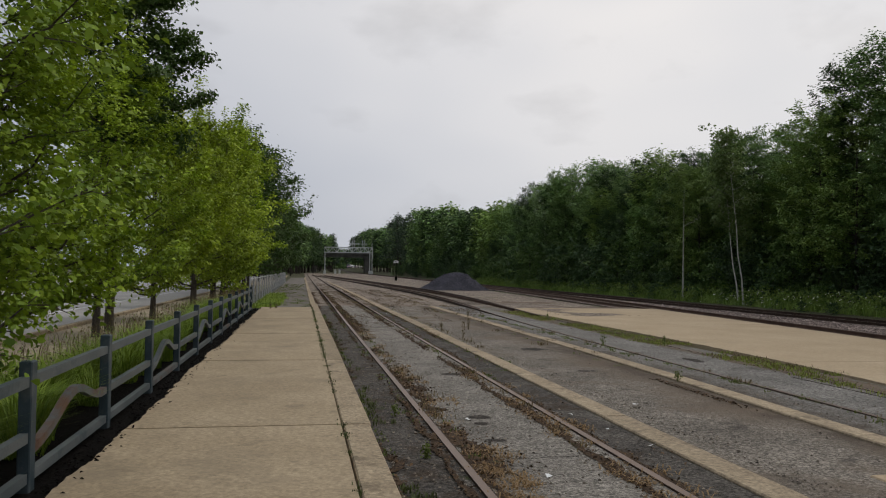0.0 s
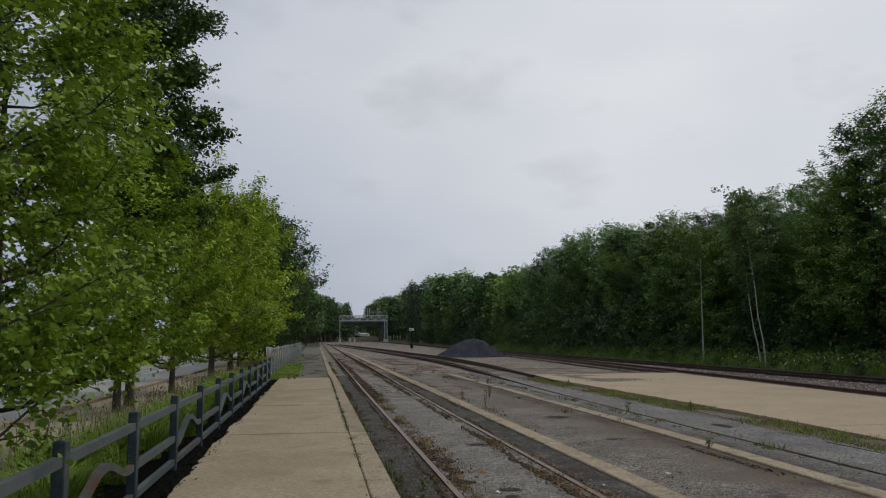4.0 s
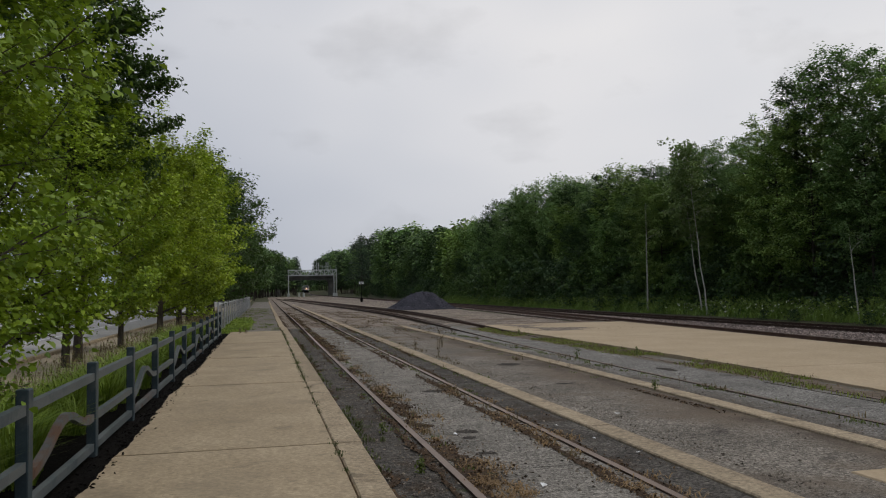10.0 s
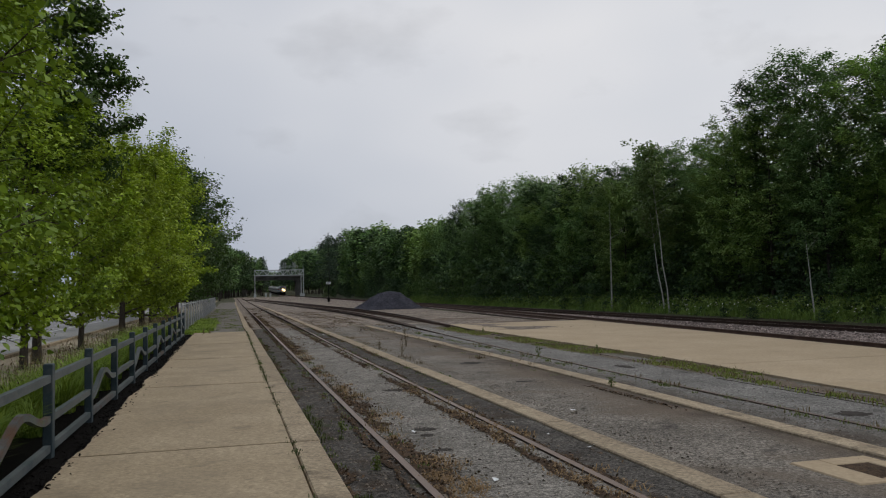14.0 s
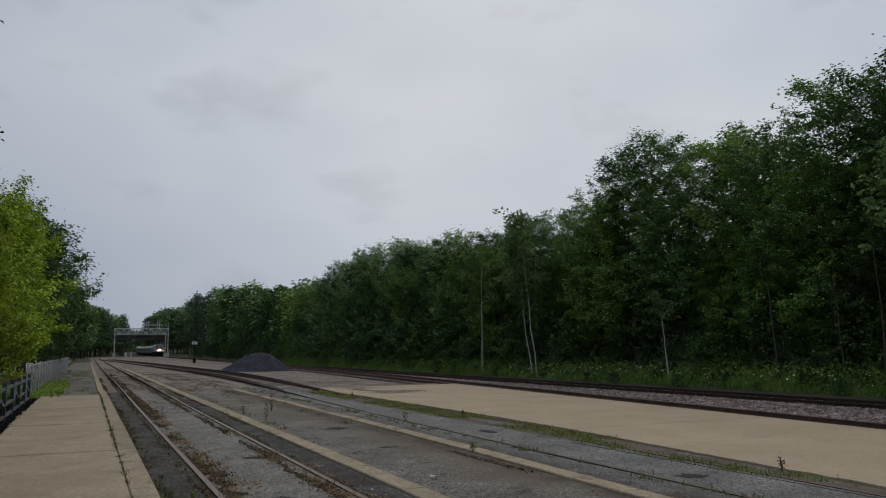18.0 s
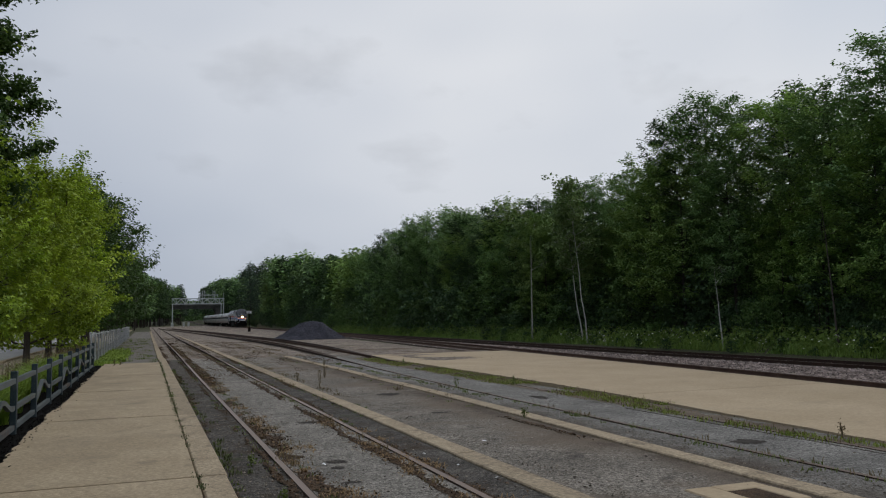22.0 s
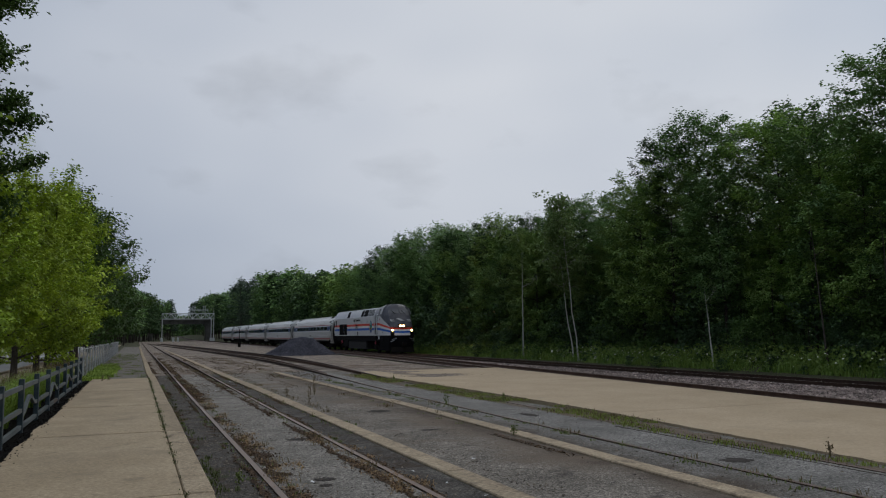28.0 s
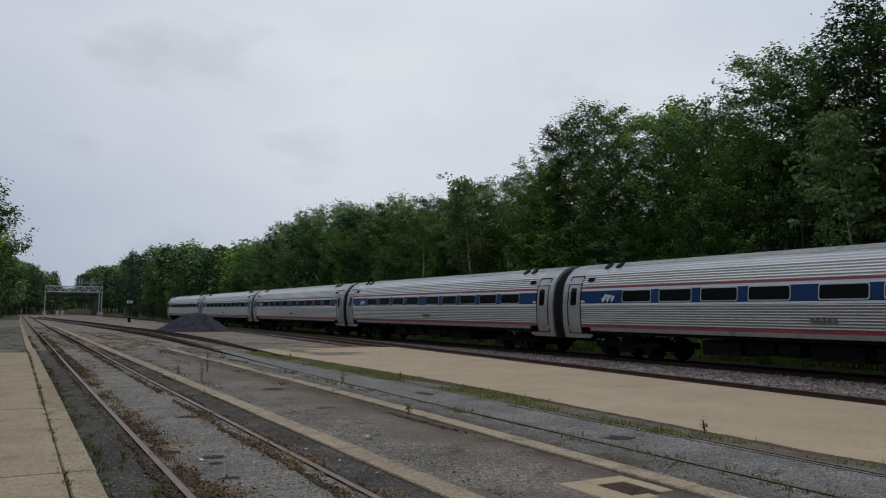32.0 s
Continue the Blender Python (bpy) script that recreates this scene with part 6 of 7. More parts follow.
# loose stones and scraps
grit = Soup()
for _ in range(11000):
    x = rt.choice([rt.uniform(0.8, 8.3), rt.gauss(1.75, 0.25), rt.gauss(2.8, 0.2), rt.gauss(1.1, 0.2), rt.gauss(6.4, 0.3), rt.gauss(4.1, 0.15)])
    if not 0.75 < x < 9.2 or 3.5 < x < 4.0 or 5.6 < x < 6.05:
        continue
    y, r = 4 + 30 * rt.random() ** 1.3, rt.choice([rt.uniform(0.004, 0.010), rt.uniform(0.004, 0.010), rt.uniform(0.008, 0.018)])
    m = pose(x, y, 0.004, 0, 0, rt.uniform(0, 360))
    grit.add([m @ Vector(p) for p in ((-r, -r * 0.7, 0), (r, -r * 0.8, 0), (r * 0.8, r, 0), (-r * 0.9, r * 0.7, 0), (0, 0, r * 0.9))], [(0, 1, 4), (1, 2, 4), (2, 3, 4), (3, 0, 4)])
solid("loose_grit", grit, mat("mixed_grit", (0.10, 0.085, 0.07), (0.24, 0.205, 0.165), 6, 40, 0.95, bump=0, island=0.7), "loose stones and twigs strewn on the asphalt", "grit", kind="stuff", fix=False)
scrap = Soup()
for x, y in ((2.35, 26.0), (2.2, 33.5), (3.35, 31.0), (1.7, 38.0), (2.6, 44.0), (9.2, 27.5), (6.9, 24.5), (7.4, 28.0), (4.3, 9.6), (3.3, 8.1), (3.45, 7.3), (3.2, 9.0), (2.05, 6.3), (1.9, 8.8)):
    a, b = rt.uniform(0.02, 0.05), rt.uniform(0.015, 0.03)
    m = pose(x, y, 0.012, rt.uniform(-15, 15), rt.uniform(-15, 15), rt.uniform(0, 360))
    scrap.add([m @ Vector(p) for p in ((-a, -b, 0), (a, -b * 0.7, 0.01), (a * 0.8, b, 0.004), (-a * 0.7, b, 0.012))], [(0, 1, 2, 3)])
solid("paper_scraps", scrap, SIGN_WHITE, "small pale scraps of litter on the yard", "litter", kind="stuff", fix=False)
# single ballast stones
stones = Soup()
for _ in range(26000):
    y = rt.uniform(4, 40) if rt.random() < 0.6 else rt.uniform(4, 85)
    x = rt.uniform(near_a(y) - 0.25, 25.2)
    if abs(x - near_a(y)) < 0.07 or abs(x - near_a(y) - 1.5) < 0.07 or abs(abs(x - 22.9) - 0.75) < 0.07:
        continue
    r = rt.uniform(0.025, 0.065)
    m = pose(x, y, rail_z(y) - 0.155 - 0.5 * max(0, (x - 24.8) / 1.1) ** 1.3, rt.uniform(-20, 20), rt.uniform(-20, 20), rt.uniform(0, 360))
    stones.add([m @ Vector(p) for p in ((-r, -r * 0.7, 0), (r, -r * 0.8, 0), (r * 0.8, r, 0), (-r * 0.9, r * 0.7, 0), (r * 0.3, 0, r * 1.1), (-r * 0.5, 0.2 * r, r))], [(0, 1, 4, 5), (1, 2, 4), (2, 3, 5, 4), (3, 0, 5)])
solid("ballast_stones", stones, BALLAST, "single crushed stones on the ballast", "ballast", kind="stuff", fix=False)

# ---- far things ----
gantry = thing("signal_gantry", "pale steel signal bridge over the tracks", "signal gantry")
GY = 297.0
for x in (8.35, 25.2, 26.05):
    p = part("pillar", Soup().tube([(x, GY, 0.4), (x, GY, 8.6)], 0.17, 8).box(x - 0.45, GY - 0.45, 0.3, x + 0.45, GY + 0.45, 1.55, bevel=0.05), PALE_STEEL, gantry)
for yo in (-0.7, 0.7):
    for z in (8.45, 10.35):
        part("chord", Soup().box(8.1, GY + yo - 0.12, z - 0.13, 26.3, GY + yo + 0.13, z + 0.15), PALE_STEEL, gantry)
    for k in range(12):
        a = 8.25 + 1.49 * k
        up = k % 2
        part("brace", Soup().tube([(a, GY + yo, 8.45 if up else 10.35), (a + 1.49, GY + yo, 10.35 if up else 8.45)], 0.11, 6), PALE_STEEL, gantry)
    for k in range(13):
        part("upright", Soup().tube([(8.25 + 1.49 * k, GY + yo, 8.45), (8.25 + 1.49 * k, GY + yo, 10.35)], 0.06, 6), PALE_STEEL, gantry)
rail_top = Soup()
for x in (17.6, 18.7, 20.8, 22.9, 24.0):
    rail_top.tube([(x, GY, 10.4), (x, GY, 11.9)], 0.05, 5)
rail_top.tube([(17.6, GY, 11.5), (24.0, GY, 11.5)], 0.05, 5).tube([(17.6, GY, 11.9), (24.0, GY, 11.9)], 0.05, 5).tube([(26.0, GY, 10.4), (26.0, GY, 12.4)], 0.07, 5)
part("walkway_rail", rail_top, PALE_STEEL, gantry)
for x in (18.7, 19.4, 22.3, 23.0):
    mast = part("signal_mast", Soup().tube([(x, GY, 10.4), (x, GY, 13.3)], 0.08, 6), PALE_STEEL, gantry)
    part("signal_head", Soup().box(x - 0.16, GY - 0.4, 12.2, x + 0.16, GY - 0.15, 13.1, bevel=0.04), GALV, mast, "grey back of a signal head")
for x, w in ((12.0, 0.35), (13.6, 0.3)):
    box = thing("relay_cabinet", "small pale relay cabinet by the gantry", "cabinet", "relay cabinets", at=pose(x, GY - 6, land(x, GY - 6)))
    part("body", Soup().box(-w, -0.3, -0.1, w, 0.3, 1.5, bevel=0.04), PALE_STEEL, box)
    part("roof", Soup().box(-w - 0.05, -0.35, 1.5, w + 0.05, 0.35, 1.58, bevel=0.02), GALV, box)

bridge = thing("road_bridge", "dark concrete and steel road bridge over the line", "bridge")
for yo in (0, 2.6, 5.2):
    part("girder", Soup().box(2, 350 + yo, 7.6, 46, 350.5 + yo, 8.7).box(2, 349.8 + yo, 7.5, 46, 350.7 + yo, 7.62), BRIDGE, bridge)
part("deck", Soup().box(0, 349.4, 8.72, 48, 356.4, 9.1), BRIDGE, bridge)
part("parapet", Soup().box(0, 349.3, 9.12, 48, 349.6, 9.5), BRIDGE, bridge)
for x0, x1 in ((27.4, 29.8), (4.2, 6.2)):
    part("pier", Soup().box(x0, 350.2, -0.5, x1, 355.6, 7.5, bevel=0.1), BRIDGE, bridge)
    part("pier_cap", Soup().box(x0 - 0.6, 350.0, 7.0, x1 + 0.6, 355.8, 7.48, bevel=0.05), BRIDGE, bridge)

board = thing("trackside_board", "white board on a dark post in the yard", "sign", at=pose(15.45, 130, 0.05))
part("post", Soup().tube([(0, 0, -0.1), (0, 0, 3.4)], 0.05, 8), BLACK, board)
part("base_box", Soup().box(-0.20, -0.2, -0.05, 0.20, 0.2, 0.75, bevel=0.04), DARKMETAL, board, "dark switch box at the post's foot")
part("plate", Soup().box(-0.42, -0.09, 3.0, 0.36, -0.06, 3.40, bevel=0.01), SIGN_WHITE, board, "white plate")
part("plate_bar", Soup().box(-0.3, -0.1, 3.10, 0.1, -0.094, 3.16), BLACK, board, "dark lettering bar")
part("plate_bar", Soup().box(-0.3, -0.1, 3.23, 0.2, -0.094, 3.28), BLACK, board, "dark lettering bar")

# the heap of crushed rock
heap = Soup()
def heap_point(u, v):
    a, r = u * 2 * math.pi, v
    rim = 1 + 0.10 * math.sin(2 * a + 1) + 0.05 * math.sin(5 * a)
    x, y = 3.15 * r * rim * math.cos(a), 2.5 * r * rim * math.sin(a)
    prof = lerp(r, (0, 0.18, 0.32, 0.6, 0.85, 0.96, 1.0), (1.62, 1.58, 1.42, 0.82, 0.27, 0.06, -0.06))
    z = prof + (0.09 * noise.noise((x * 1.3, y * 1.3, 4)) + 0.05 * noise.noise((x * 4, y * 4, 2))) * (1 if r < 0.97 else 0)
    return (x + 0.25 * (1 - r), y, z)
heap.grid(61, 24, heap_point)
heap_ob = thing("stone_heap", "heap of dark blue-grey crushed rock on the yard", "gravel pile", at=pose(14.1, 72.5, 0.0))
part("mound", heap, PILE, heap_ob, smooth=True)
rocks = Soup()
for _ in range(2600):
    u, v = rt.random(), rt.random() ** 0.6 * (1.0 if rt.random() < 0.85 else 1.25)
    if v <= 0.99:
        p = Vector(heap_point(u, v))
    else:
        a = u * 2 * math.pi
        p = Vector((3.15 * v * math.cos(a), 2.5 * v * math.sin(a), 0.0))
    r = rt.uniform(0.025, 0.07)
    m = pose(p.x, p.y, p.z - 0.01, rt.uniform(-30, 30), rt.uniform(-30, 30), rt.uniform(0, 360))
    rocks.add([m @ Vector(q) for q in ((-r, -r * 0.7, 0), (r, -r * 0.8, 0), (r * 0.8, r, 0), (-r * 0.9, r * 0.7, 0), (0.2 * r, 0, r))], [(0, 1, 4), (1, 2, 4), (2, 3, 4), (3, 0, 4)])
ob = part("rock_scatter", rocks, PILE, heap_ob, fix=False)
ob["kind"] = "stuff"

# ---- the train: y points ahead in each vehicle's space, z = 0 at the rail head ----
train = []


def text_mesh(words, size, depth, material):
    """Raised characters in the built-in font, facing +z."""
    cu = bpy.data.curves.new("lettering", "FONT")
    cu.body, cu.size, cu.extrude, cu.align_x, cu.align_y = words, size, depth, "CENTER", "CENTER"
    tmp = bpy.data.objects.new("lettering", cu)
    me = bpy.data.meshes.new_from_object(tmp)
    bpy.data.objects.remove(tmp)
    me.materials.clear()
    me.materials.append(material)
    return me


def wheelset(parent, y, radius, gauge=0.7525):
    s = Soup()
    for side in (-1, 1):
        s.disc((side * gauge, y, radius), radius, 0.13, "x", 24)
        s.disc((side * (gauge - 0.075), y, radius), radius + 0.025, 0.03, "x", 24)
        s.disc((side * (gauge + 0.08), y, radius), radius * 0.42, 0.06, "x", 16)
    s.disc((0, y, radius), 0.09, 1.5, "x", 10)
    return part("wheelset", s, DARKMETAL, parent)


def bogie(parent, y, base, radius, long=False):
    s = Soup()
    for side in (-1, 1):
        x = side * 1.06
        s.box(x - 0.07, y - base / 2 - 0.55, radius + 0.02, x + 0.07, y + base / 2 + 0.55, radius + 0.26, bevel=0.03)
        for e in (-1, 1):
            s.box(x - 0.11, y + e * base / 2 - 0.19, radius - 0.2, x + 0.11, y + e * base / 2 + 0.19, radius + 0.2, bevel=0.03)
            s.tube([(x + side * 0.03, y + e * (base / 2 - 0.52), radius + 0.2), (x + side * 0.03, y + e * (base / 2 - 0.52), radius + 0.5)], 0.11, 10)
        s.box(x - 0.05, y - 0.45, radius - 0.16, x + 0.09, y + 0.45, radius + 0.05, bevel=0.03)
        s.tube([(x + side * 0.1, y - 0.1, radius + 0.05), (x + side * 0.16, y + 0.75, radius + 0.62)], 0.045, 8)
    s.box(-1.0, y - 0.4, radius + 0.05, 1.0, y + 0.4, radius + 0.42, bevel=0.04)
    b = part("bogie", s, DARKMETAL, parent)
    for e in (-1, 1):
        wheelset(b, y + e * base / 2, radius)
    return b


# -- locomotive: its walls are rings round the body, from row to row of heights --
NOSE = 9.6


def nose_y(z):
    return NOSE + lerp(z, (0.2, 1.0, 1.7, 2.5, 3.2, 3.57, 4.0, 4.4, 4.5), (0.35, 0.50, 0.40, 0.10, -0.22, -0.48, -0.80, -1.08, -1.4))


def half_w(z):
    return lerp(z, (0, 3.5, 3.6, 4.15, 4.36, 4.46), (1.5, 1.5, 1.48, 1.24, 0.98, 0.5))


def ring_point(s, z):
    """s runs 0..1 from the rear corner along the side and round to the middle of the nose."""
    w, yn = half_w(z), nose_y(z)
    cab = NOSE - 2.3
    plan = [(0.0, w, -10.4), (0.62, w, cab - 1.6), (0.70, w, cab), (0.78, w * 0.955, cab + 0.8), (0.88, w * 0.81, yn - 0.42), (0.93, w * 0.73, yn - 0.12), (0.96, w * 0.60, yn - 0.03), (1.0, 0.0, yn + 0.06)]
    ss = [p[0] for p in plan]
    return lerp(s, ss, [p[1] for p in plan]), lerp(s, ss, [p[2] for p in plan])


S_AT = [0, 0.12, 0.25, 0.4, 0.55, 0.62, 0.66] + [0.70 + 0.3 * k / 18 for k in range(19)]


def drop(s):
    return lerp(s, (0, 0.72, 0.90, 0.96, 1.0), (0, 0, 0.36, 0.44, 0.50))


LINES = {
    "foot": lambda s: 1.68, "sill": lambda s: 1.74,
    "blue_low": lambda s: 2.20 - drop(s) * 0.62 + 0.0, "blue_top": lambda s: 2.42 - drop(s) * 0.72, "white_top": lambda s: 2.64 - drop(s) * 0.86, "red_top": lambda s: 2.86 - drop(s),
    "wedge": lambda s: max(2.862 - drop(s), lerp(s, (0, 0.742, 0.93), (3.55, 3.55, 2.862 - 0.4))), "eave": lambda s: 3.552,
    "r1": lambda s: 3.85, "r2": lambda s: 4.15, "r3": lambda s: 4.36, "r4": lambda s: 4.455,
}


def band(low, high, s0=0.0, s1=1.0, rows=2, out=0.0, both=True):
    s = Soup()
    at = [a for a in S_AT if s0 <= a <= s1]
    for side in ((1, -1) if both else (1,)):
        def fn(u, v):
            a = at[round(u * (len(at) - 1))]
            z = LINES[low](a) + (LINES[high](a) - LINES[low](a)) * v
            x, y = ring_point(a, z)
            return (side * (x + out), y + (out if a > 0.9 else 0), z)
        s.grid(len(at), rows, fn)
    return s


loco = thing("locomotive", "silver diesel locomotive with charcoal nose and tricolour stripes, lamps lit", "locomotive")
part("body", band("sill", "blue_low"), SILVER, loco, "silver painted lower body side")
part("sill_line", band("foot", "sill", out=0.006), WHITE_PAINT, loco, "thin white line along the sill")
part("blue_stripe", band("blue_low", "blue_top"), BLUE_PAINT, loco, "bright blue stripe")
part("white_stripe", band("blue_top", "white_top"), WHITE_PAINT, loco, "white stripe")
part("red_stripe", band("white_top", "red_top"), RED_PAINT, loco, "bright red stripe")
part("upper_side", band("red_top", "wedge", 0.0, 0.94), SILVER, loco, "silver upper body side")
part("nose_wedge", band("wedge", "eave", 0.70, 1.0), CHARCOAL, loco, "charcoal wedge sweeping down the nose")
roof = Soup()
for a, b in (("eave", "r1"), ("r1", "r2"), ("r2", "r3"), ("r3", "r4")):
    k = band(a, b, 0.0, 0.66)
    roof.add(k.v, k.f)
roof.grid(8, 3, lambda u, v: (-0.51 + 1.02 * v, -10.4 + 16.2 * u, 4.456 + 0.02 * (1 - abs(2 * v - 1))))
roof.grid(2, 8, lambda u, v: ((-1.5 + 3 * u), -10.395, 1.7 + 1.85 * v))
roof.add([(-1.48, -10.396, 3.5), (1.48, -10.396, 3.5), (1.24, -10.396, 4.15), (0.98, -10.396, 4.36), (0.5, -10.396, 4.456), (-0.5, -10.396, 4.456), (-0.98, -10.396, 4.36), (-1.24, -10.396, 4.15)], [tuple(range(8))])
part("roof", roof, PALE_SILVER, loco, "pale silver roof with sloping sides", smooth=True)
LINES["r3b"], LINES["r2b"] = (lambda s: 4.37), (lambda s: 4.27)
part("roof_edge", band("r2b", "r3b", 0.0, 0.66, out=0.010), ROOF_GREY, loco, "dark grey band along the roof edge")
part("roof_walkway", band("r3b", "r4", 0.0, 0.66, out=0.012), DARKMETAL, loco, "sooty dark strip along the roof crown")
cab = Soup()
for a, b in (("eave", "r1"), ("r1", "r2"), ("r2", "r3"), ("r3", "r4")):
    k = band(a, b, 0.62, 1.0, out=0.004)
    cab.add(k.v, k.f)
cab.grid(6, 3, lambda u, v: ((-0.5 + v), 5.5 + (nose_y(4.455) - 5.5 + 0.05) * u, 4.462 + 0.012 * (1 - abs(2 * v - 1))))


def lift_cab(soup):
    """The cab's roof is domed: it rises over the plain roof towards the windshield."""
    for i, (x, y, z) in enumerate(soup.v):
        if z > 3.55:
            soup.v[i] = (x, y, z + (z - 3.55) * lerp(y, (NOSE - 3.6, NOSE - 1.6), (0, 0.22)))
    return soup


part("cab_roof", lift_cab(cab), CHARCOAL, loco, "charcoal cab roof", smooth=True)


def side_panel(y0, y1, z0, z1, out=0.012, rake=0.0):
    """A thin raised panel that follows the locomotive's right side."""
    s = Soup()
    f = lambda o: (lambda u, v: (half_w(z0 + (z1 - z0) * v) + o, y0 + (y1 - y0) * u + rake * v, z0 + (z1 - z0) * v))
    s.grid(2, 9, f(out))
    way = [(0, k / 8) for k in range(9)] + [(1, 1 - k / 8) for k in range(9)]
    s.add([f(out)(u, v) for u, v in way] + [f(-0.02)(u, v) for u, v in way], [(i, (i + 1) % 18, 18 + (i + 1) % 18, 18 + i) for i in range(18)])
    return s


def both_sides(name, soup, material, label="", smooth=False):
    me = soup.mesh(name, material, smooth)
    a = part(name, me, material, loco, label)
    m = Soup()
    m.add([(-x, y, z) for x, y, z in soup.v], [tuple(reversed(f)) for f in soup.f])
    part(name, m, material, loco, label, smooth)
    return a


R = NOSE
both_sides("roof_hatch", side_panel(R - 14.30, R - 13.35, 3.59, 4.25, rake=-0.26), BLACK, "dark square intake on the roof slope")
for a, b in ((-8.79, -7.90), (-7.71, -7.06), (-7.01, -6.33)):
    both_sides("intake", side_panel(R + a + 0.05, R + b + 0.05, 3.59, 4.25, rake=-0.18), BLACK, "dark intake opening")
louvre = side_panel(R - 6.16, R - 4.2, 3.63, 4.22, 0.008)
both_sides("louvre_panel", louvre, DARKMETAL, "louvred panel with dark slots")
for k in range(9):
    z = 3.67 + 0.057 * k
    both_sides("louvre_slat", Soup().box(half_w(z) - 0.01, R - 6.08, z, half_w(z) + 0.03, R - 4.28, z + 0.030), PALE_SILVER)
for a, b in ((-17.72, -16.76), (-16.74, -15.77), (-15.65, -15.02), (-15.0, -14.36)):
    both_sides("grille", side_panel(R + a, R + b, 1.76, 2.93, 0.01), BLACK, "black radiator grille")
    for k in range(10):
        both_sides("grille_bar", Soup().box(1.5, R + a + 0.03, 1.82 + 0.11 * k, 1.53, R + b - 0.03, 1.86 + 0.11 * k), DARKMETAL)
both_sides("rear_door", side_panel(R - 19.58, R - 19.1, 2.72, 3.35, 0.01), BLACK, "dark rear door window")
for yy in (-19.78, -19.05):
    rails_ = Soup().tube([(1.5, R + yy, 1.8), (1.58, R + yy, 1.85), (1.58, R + yy, 2.62), (1.5, R + yy, 2.67)], 0.024, 6)
    both_sides("handrail", rails_, PALE_STEEL, "bright steel handrail")
for yy in (-3.42, -2.66):
    rails_ = Soup().tube([(1.5, R + yy, 1.76), (1.6, R + yy, 1.8), (1.6, R + yy, 3.62), (1.5, R + yy, 3.67)], 0.042, 6)
    both_sides("handrail", rails_, PALE_STEEL, "bright steel handrail")
# door seams, kept wide so their black also paints the handrails' shadow gap
for a, b in ((-3.36, -3.27), (-2.82, -2.73)):
    both_sides("door_seam", side_panel(R + a, R + b, 1.8, 3.48, 0.004), BLACK, "dark seam of the cab door")
both_sides("door_seam", side_panel(R - 3.30, R - 2.77, 3.48, 3.52, 0.005), BLACK, "dark seam of the cab door")
both_sides("step_well", side_panel(R - 3.24, R - 2.83, 1.78, 2.16, 0.014), BLACK, "dark step well")
both_sides("cab_window_frame", lift_cab(side_panel(R - 2.66, R - 1.80, 3.64, 4.14, 0.012)), CHARCOAL, "charcoal cab window frame")
for a, b in ((-2.62, -2.25), (-2.21, -1.84)):
    both_sides("cab_window", lift_cab(side_panel(R + a, R + b, 3.68, 4.1, 0.020)), GLASS_DARK, "dark cab side window pane")
both_sides("wind_deflector", lift_cab(side_panel(R - 1.78, R - 1.5, 3.66, 4.12, 0.05)), PALE_SILVER, "pale wind deflector behind the cab window")
for yy in (-19.4, -3.02):
    ladder = Soup()
    for k in range(4):
        ladder.box(1.24, R + yy - 0.22, 0.45 + 0.3 * k, 1.5, R + yy + 0.22, 0.49 + 0.3 * k)
    ladder.box(1.42, R + yy - 0.25, 0.4, 1.46, R + yy - 0.22, 1.68).box(1.42, R + yy + 0.22, 0.4, 1.46, R + yy + 0.25, 1.68)
    both_sides("step_ladder", ladder, DARKMETAL, "worn steel steps")
# the round emblem, the mark and lettering shapes on the side
EM = R - 4.95


def oval(x, ry, rz, cz, z0=-9.0, z1=9.0):
    """A thin oval plate on the side, cut off below z0 and above z1."""
    s = Soup()
    ring = [(EM + ry * math.cos(a), min(max(cz + rz * math.sin(a), z0), z1)) for a in np.linspace(0, 2 * math.pi, 33)[:-1]]
    return s.add([(x, y, z) for y, z in ring] + [(x - 0.012, y, z) for y, z in ring], [tuple(range(32))] + [(i, (i + 1) % 32, 32 + (i + 1) % 32, 32 + i) for i in range(32)])


both_sides("emblem", oval(1.516, 0.42, 0.60, 2.54), BLUE_RIM, "blue-rimmed oval emblem")
both_sides("emblem_sky", oval(1.520, 0.35, 0.52, 2.54, 2.72), EMBLEM_PALE, "pale upper field of the emblem")
both_sides("emblem_hills", oval(1.520, 0.35, 0.52, 2.54, 2.40, 2.72), EMBLEM_GREEN, "green middle field of the emblem")
crest = Soup()
for k, (o, z, r) in enumerate(((-0.15, 2.80, 0.06), (0.04, 2.90, 0.05), (0.13, 2.76, 0.07), (-0.05, 2.70, 0.07), (0.20, 2.66, 0.05))):
    crest.disc((1.522 + 0.001 * k, EM + o, z), r, 0.006, "x", 10)
both_sides("emblem_crest", crest, EMBLEM_GREEN, "green tree shape on the emblem")
ribbon = Soup()
ribbon.grid(9, 2, lambda u, v: (1.528, EM - 0.53 + 1.06 * u, 2.24 + 0.17 * v + 0.09 * (2 * u - 1) ** 2))
both_sides("emblem_ribbon", ribbon, EMBLEM_GOLD, "gold ribbon across the emblem")
for k in range(6):
    both_sides("ribbon_bar", Soup().box(1.529, EM - 0.30 + 0.105 * k, 2.295, 1.532, EM - 0.23 + 0.105 * k, 2.375), BLACK, "dark lettering bar")
mark = Soup()
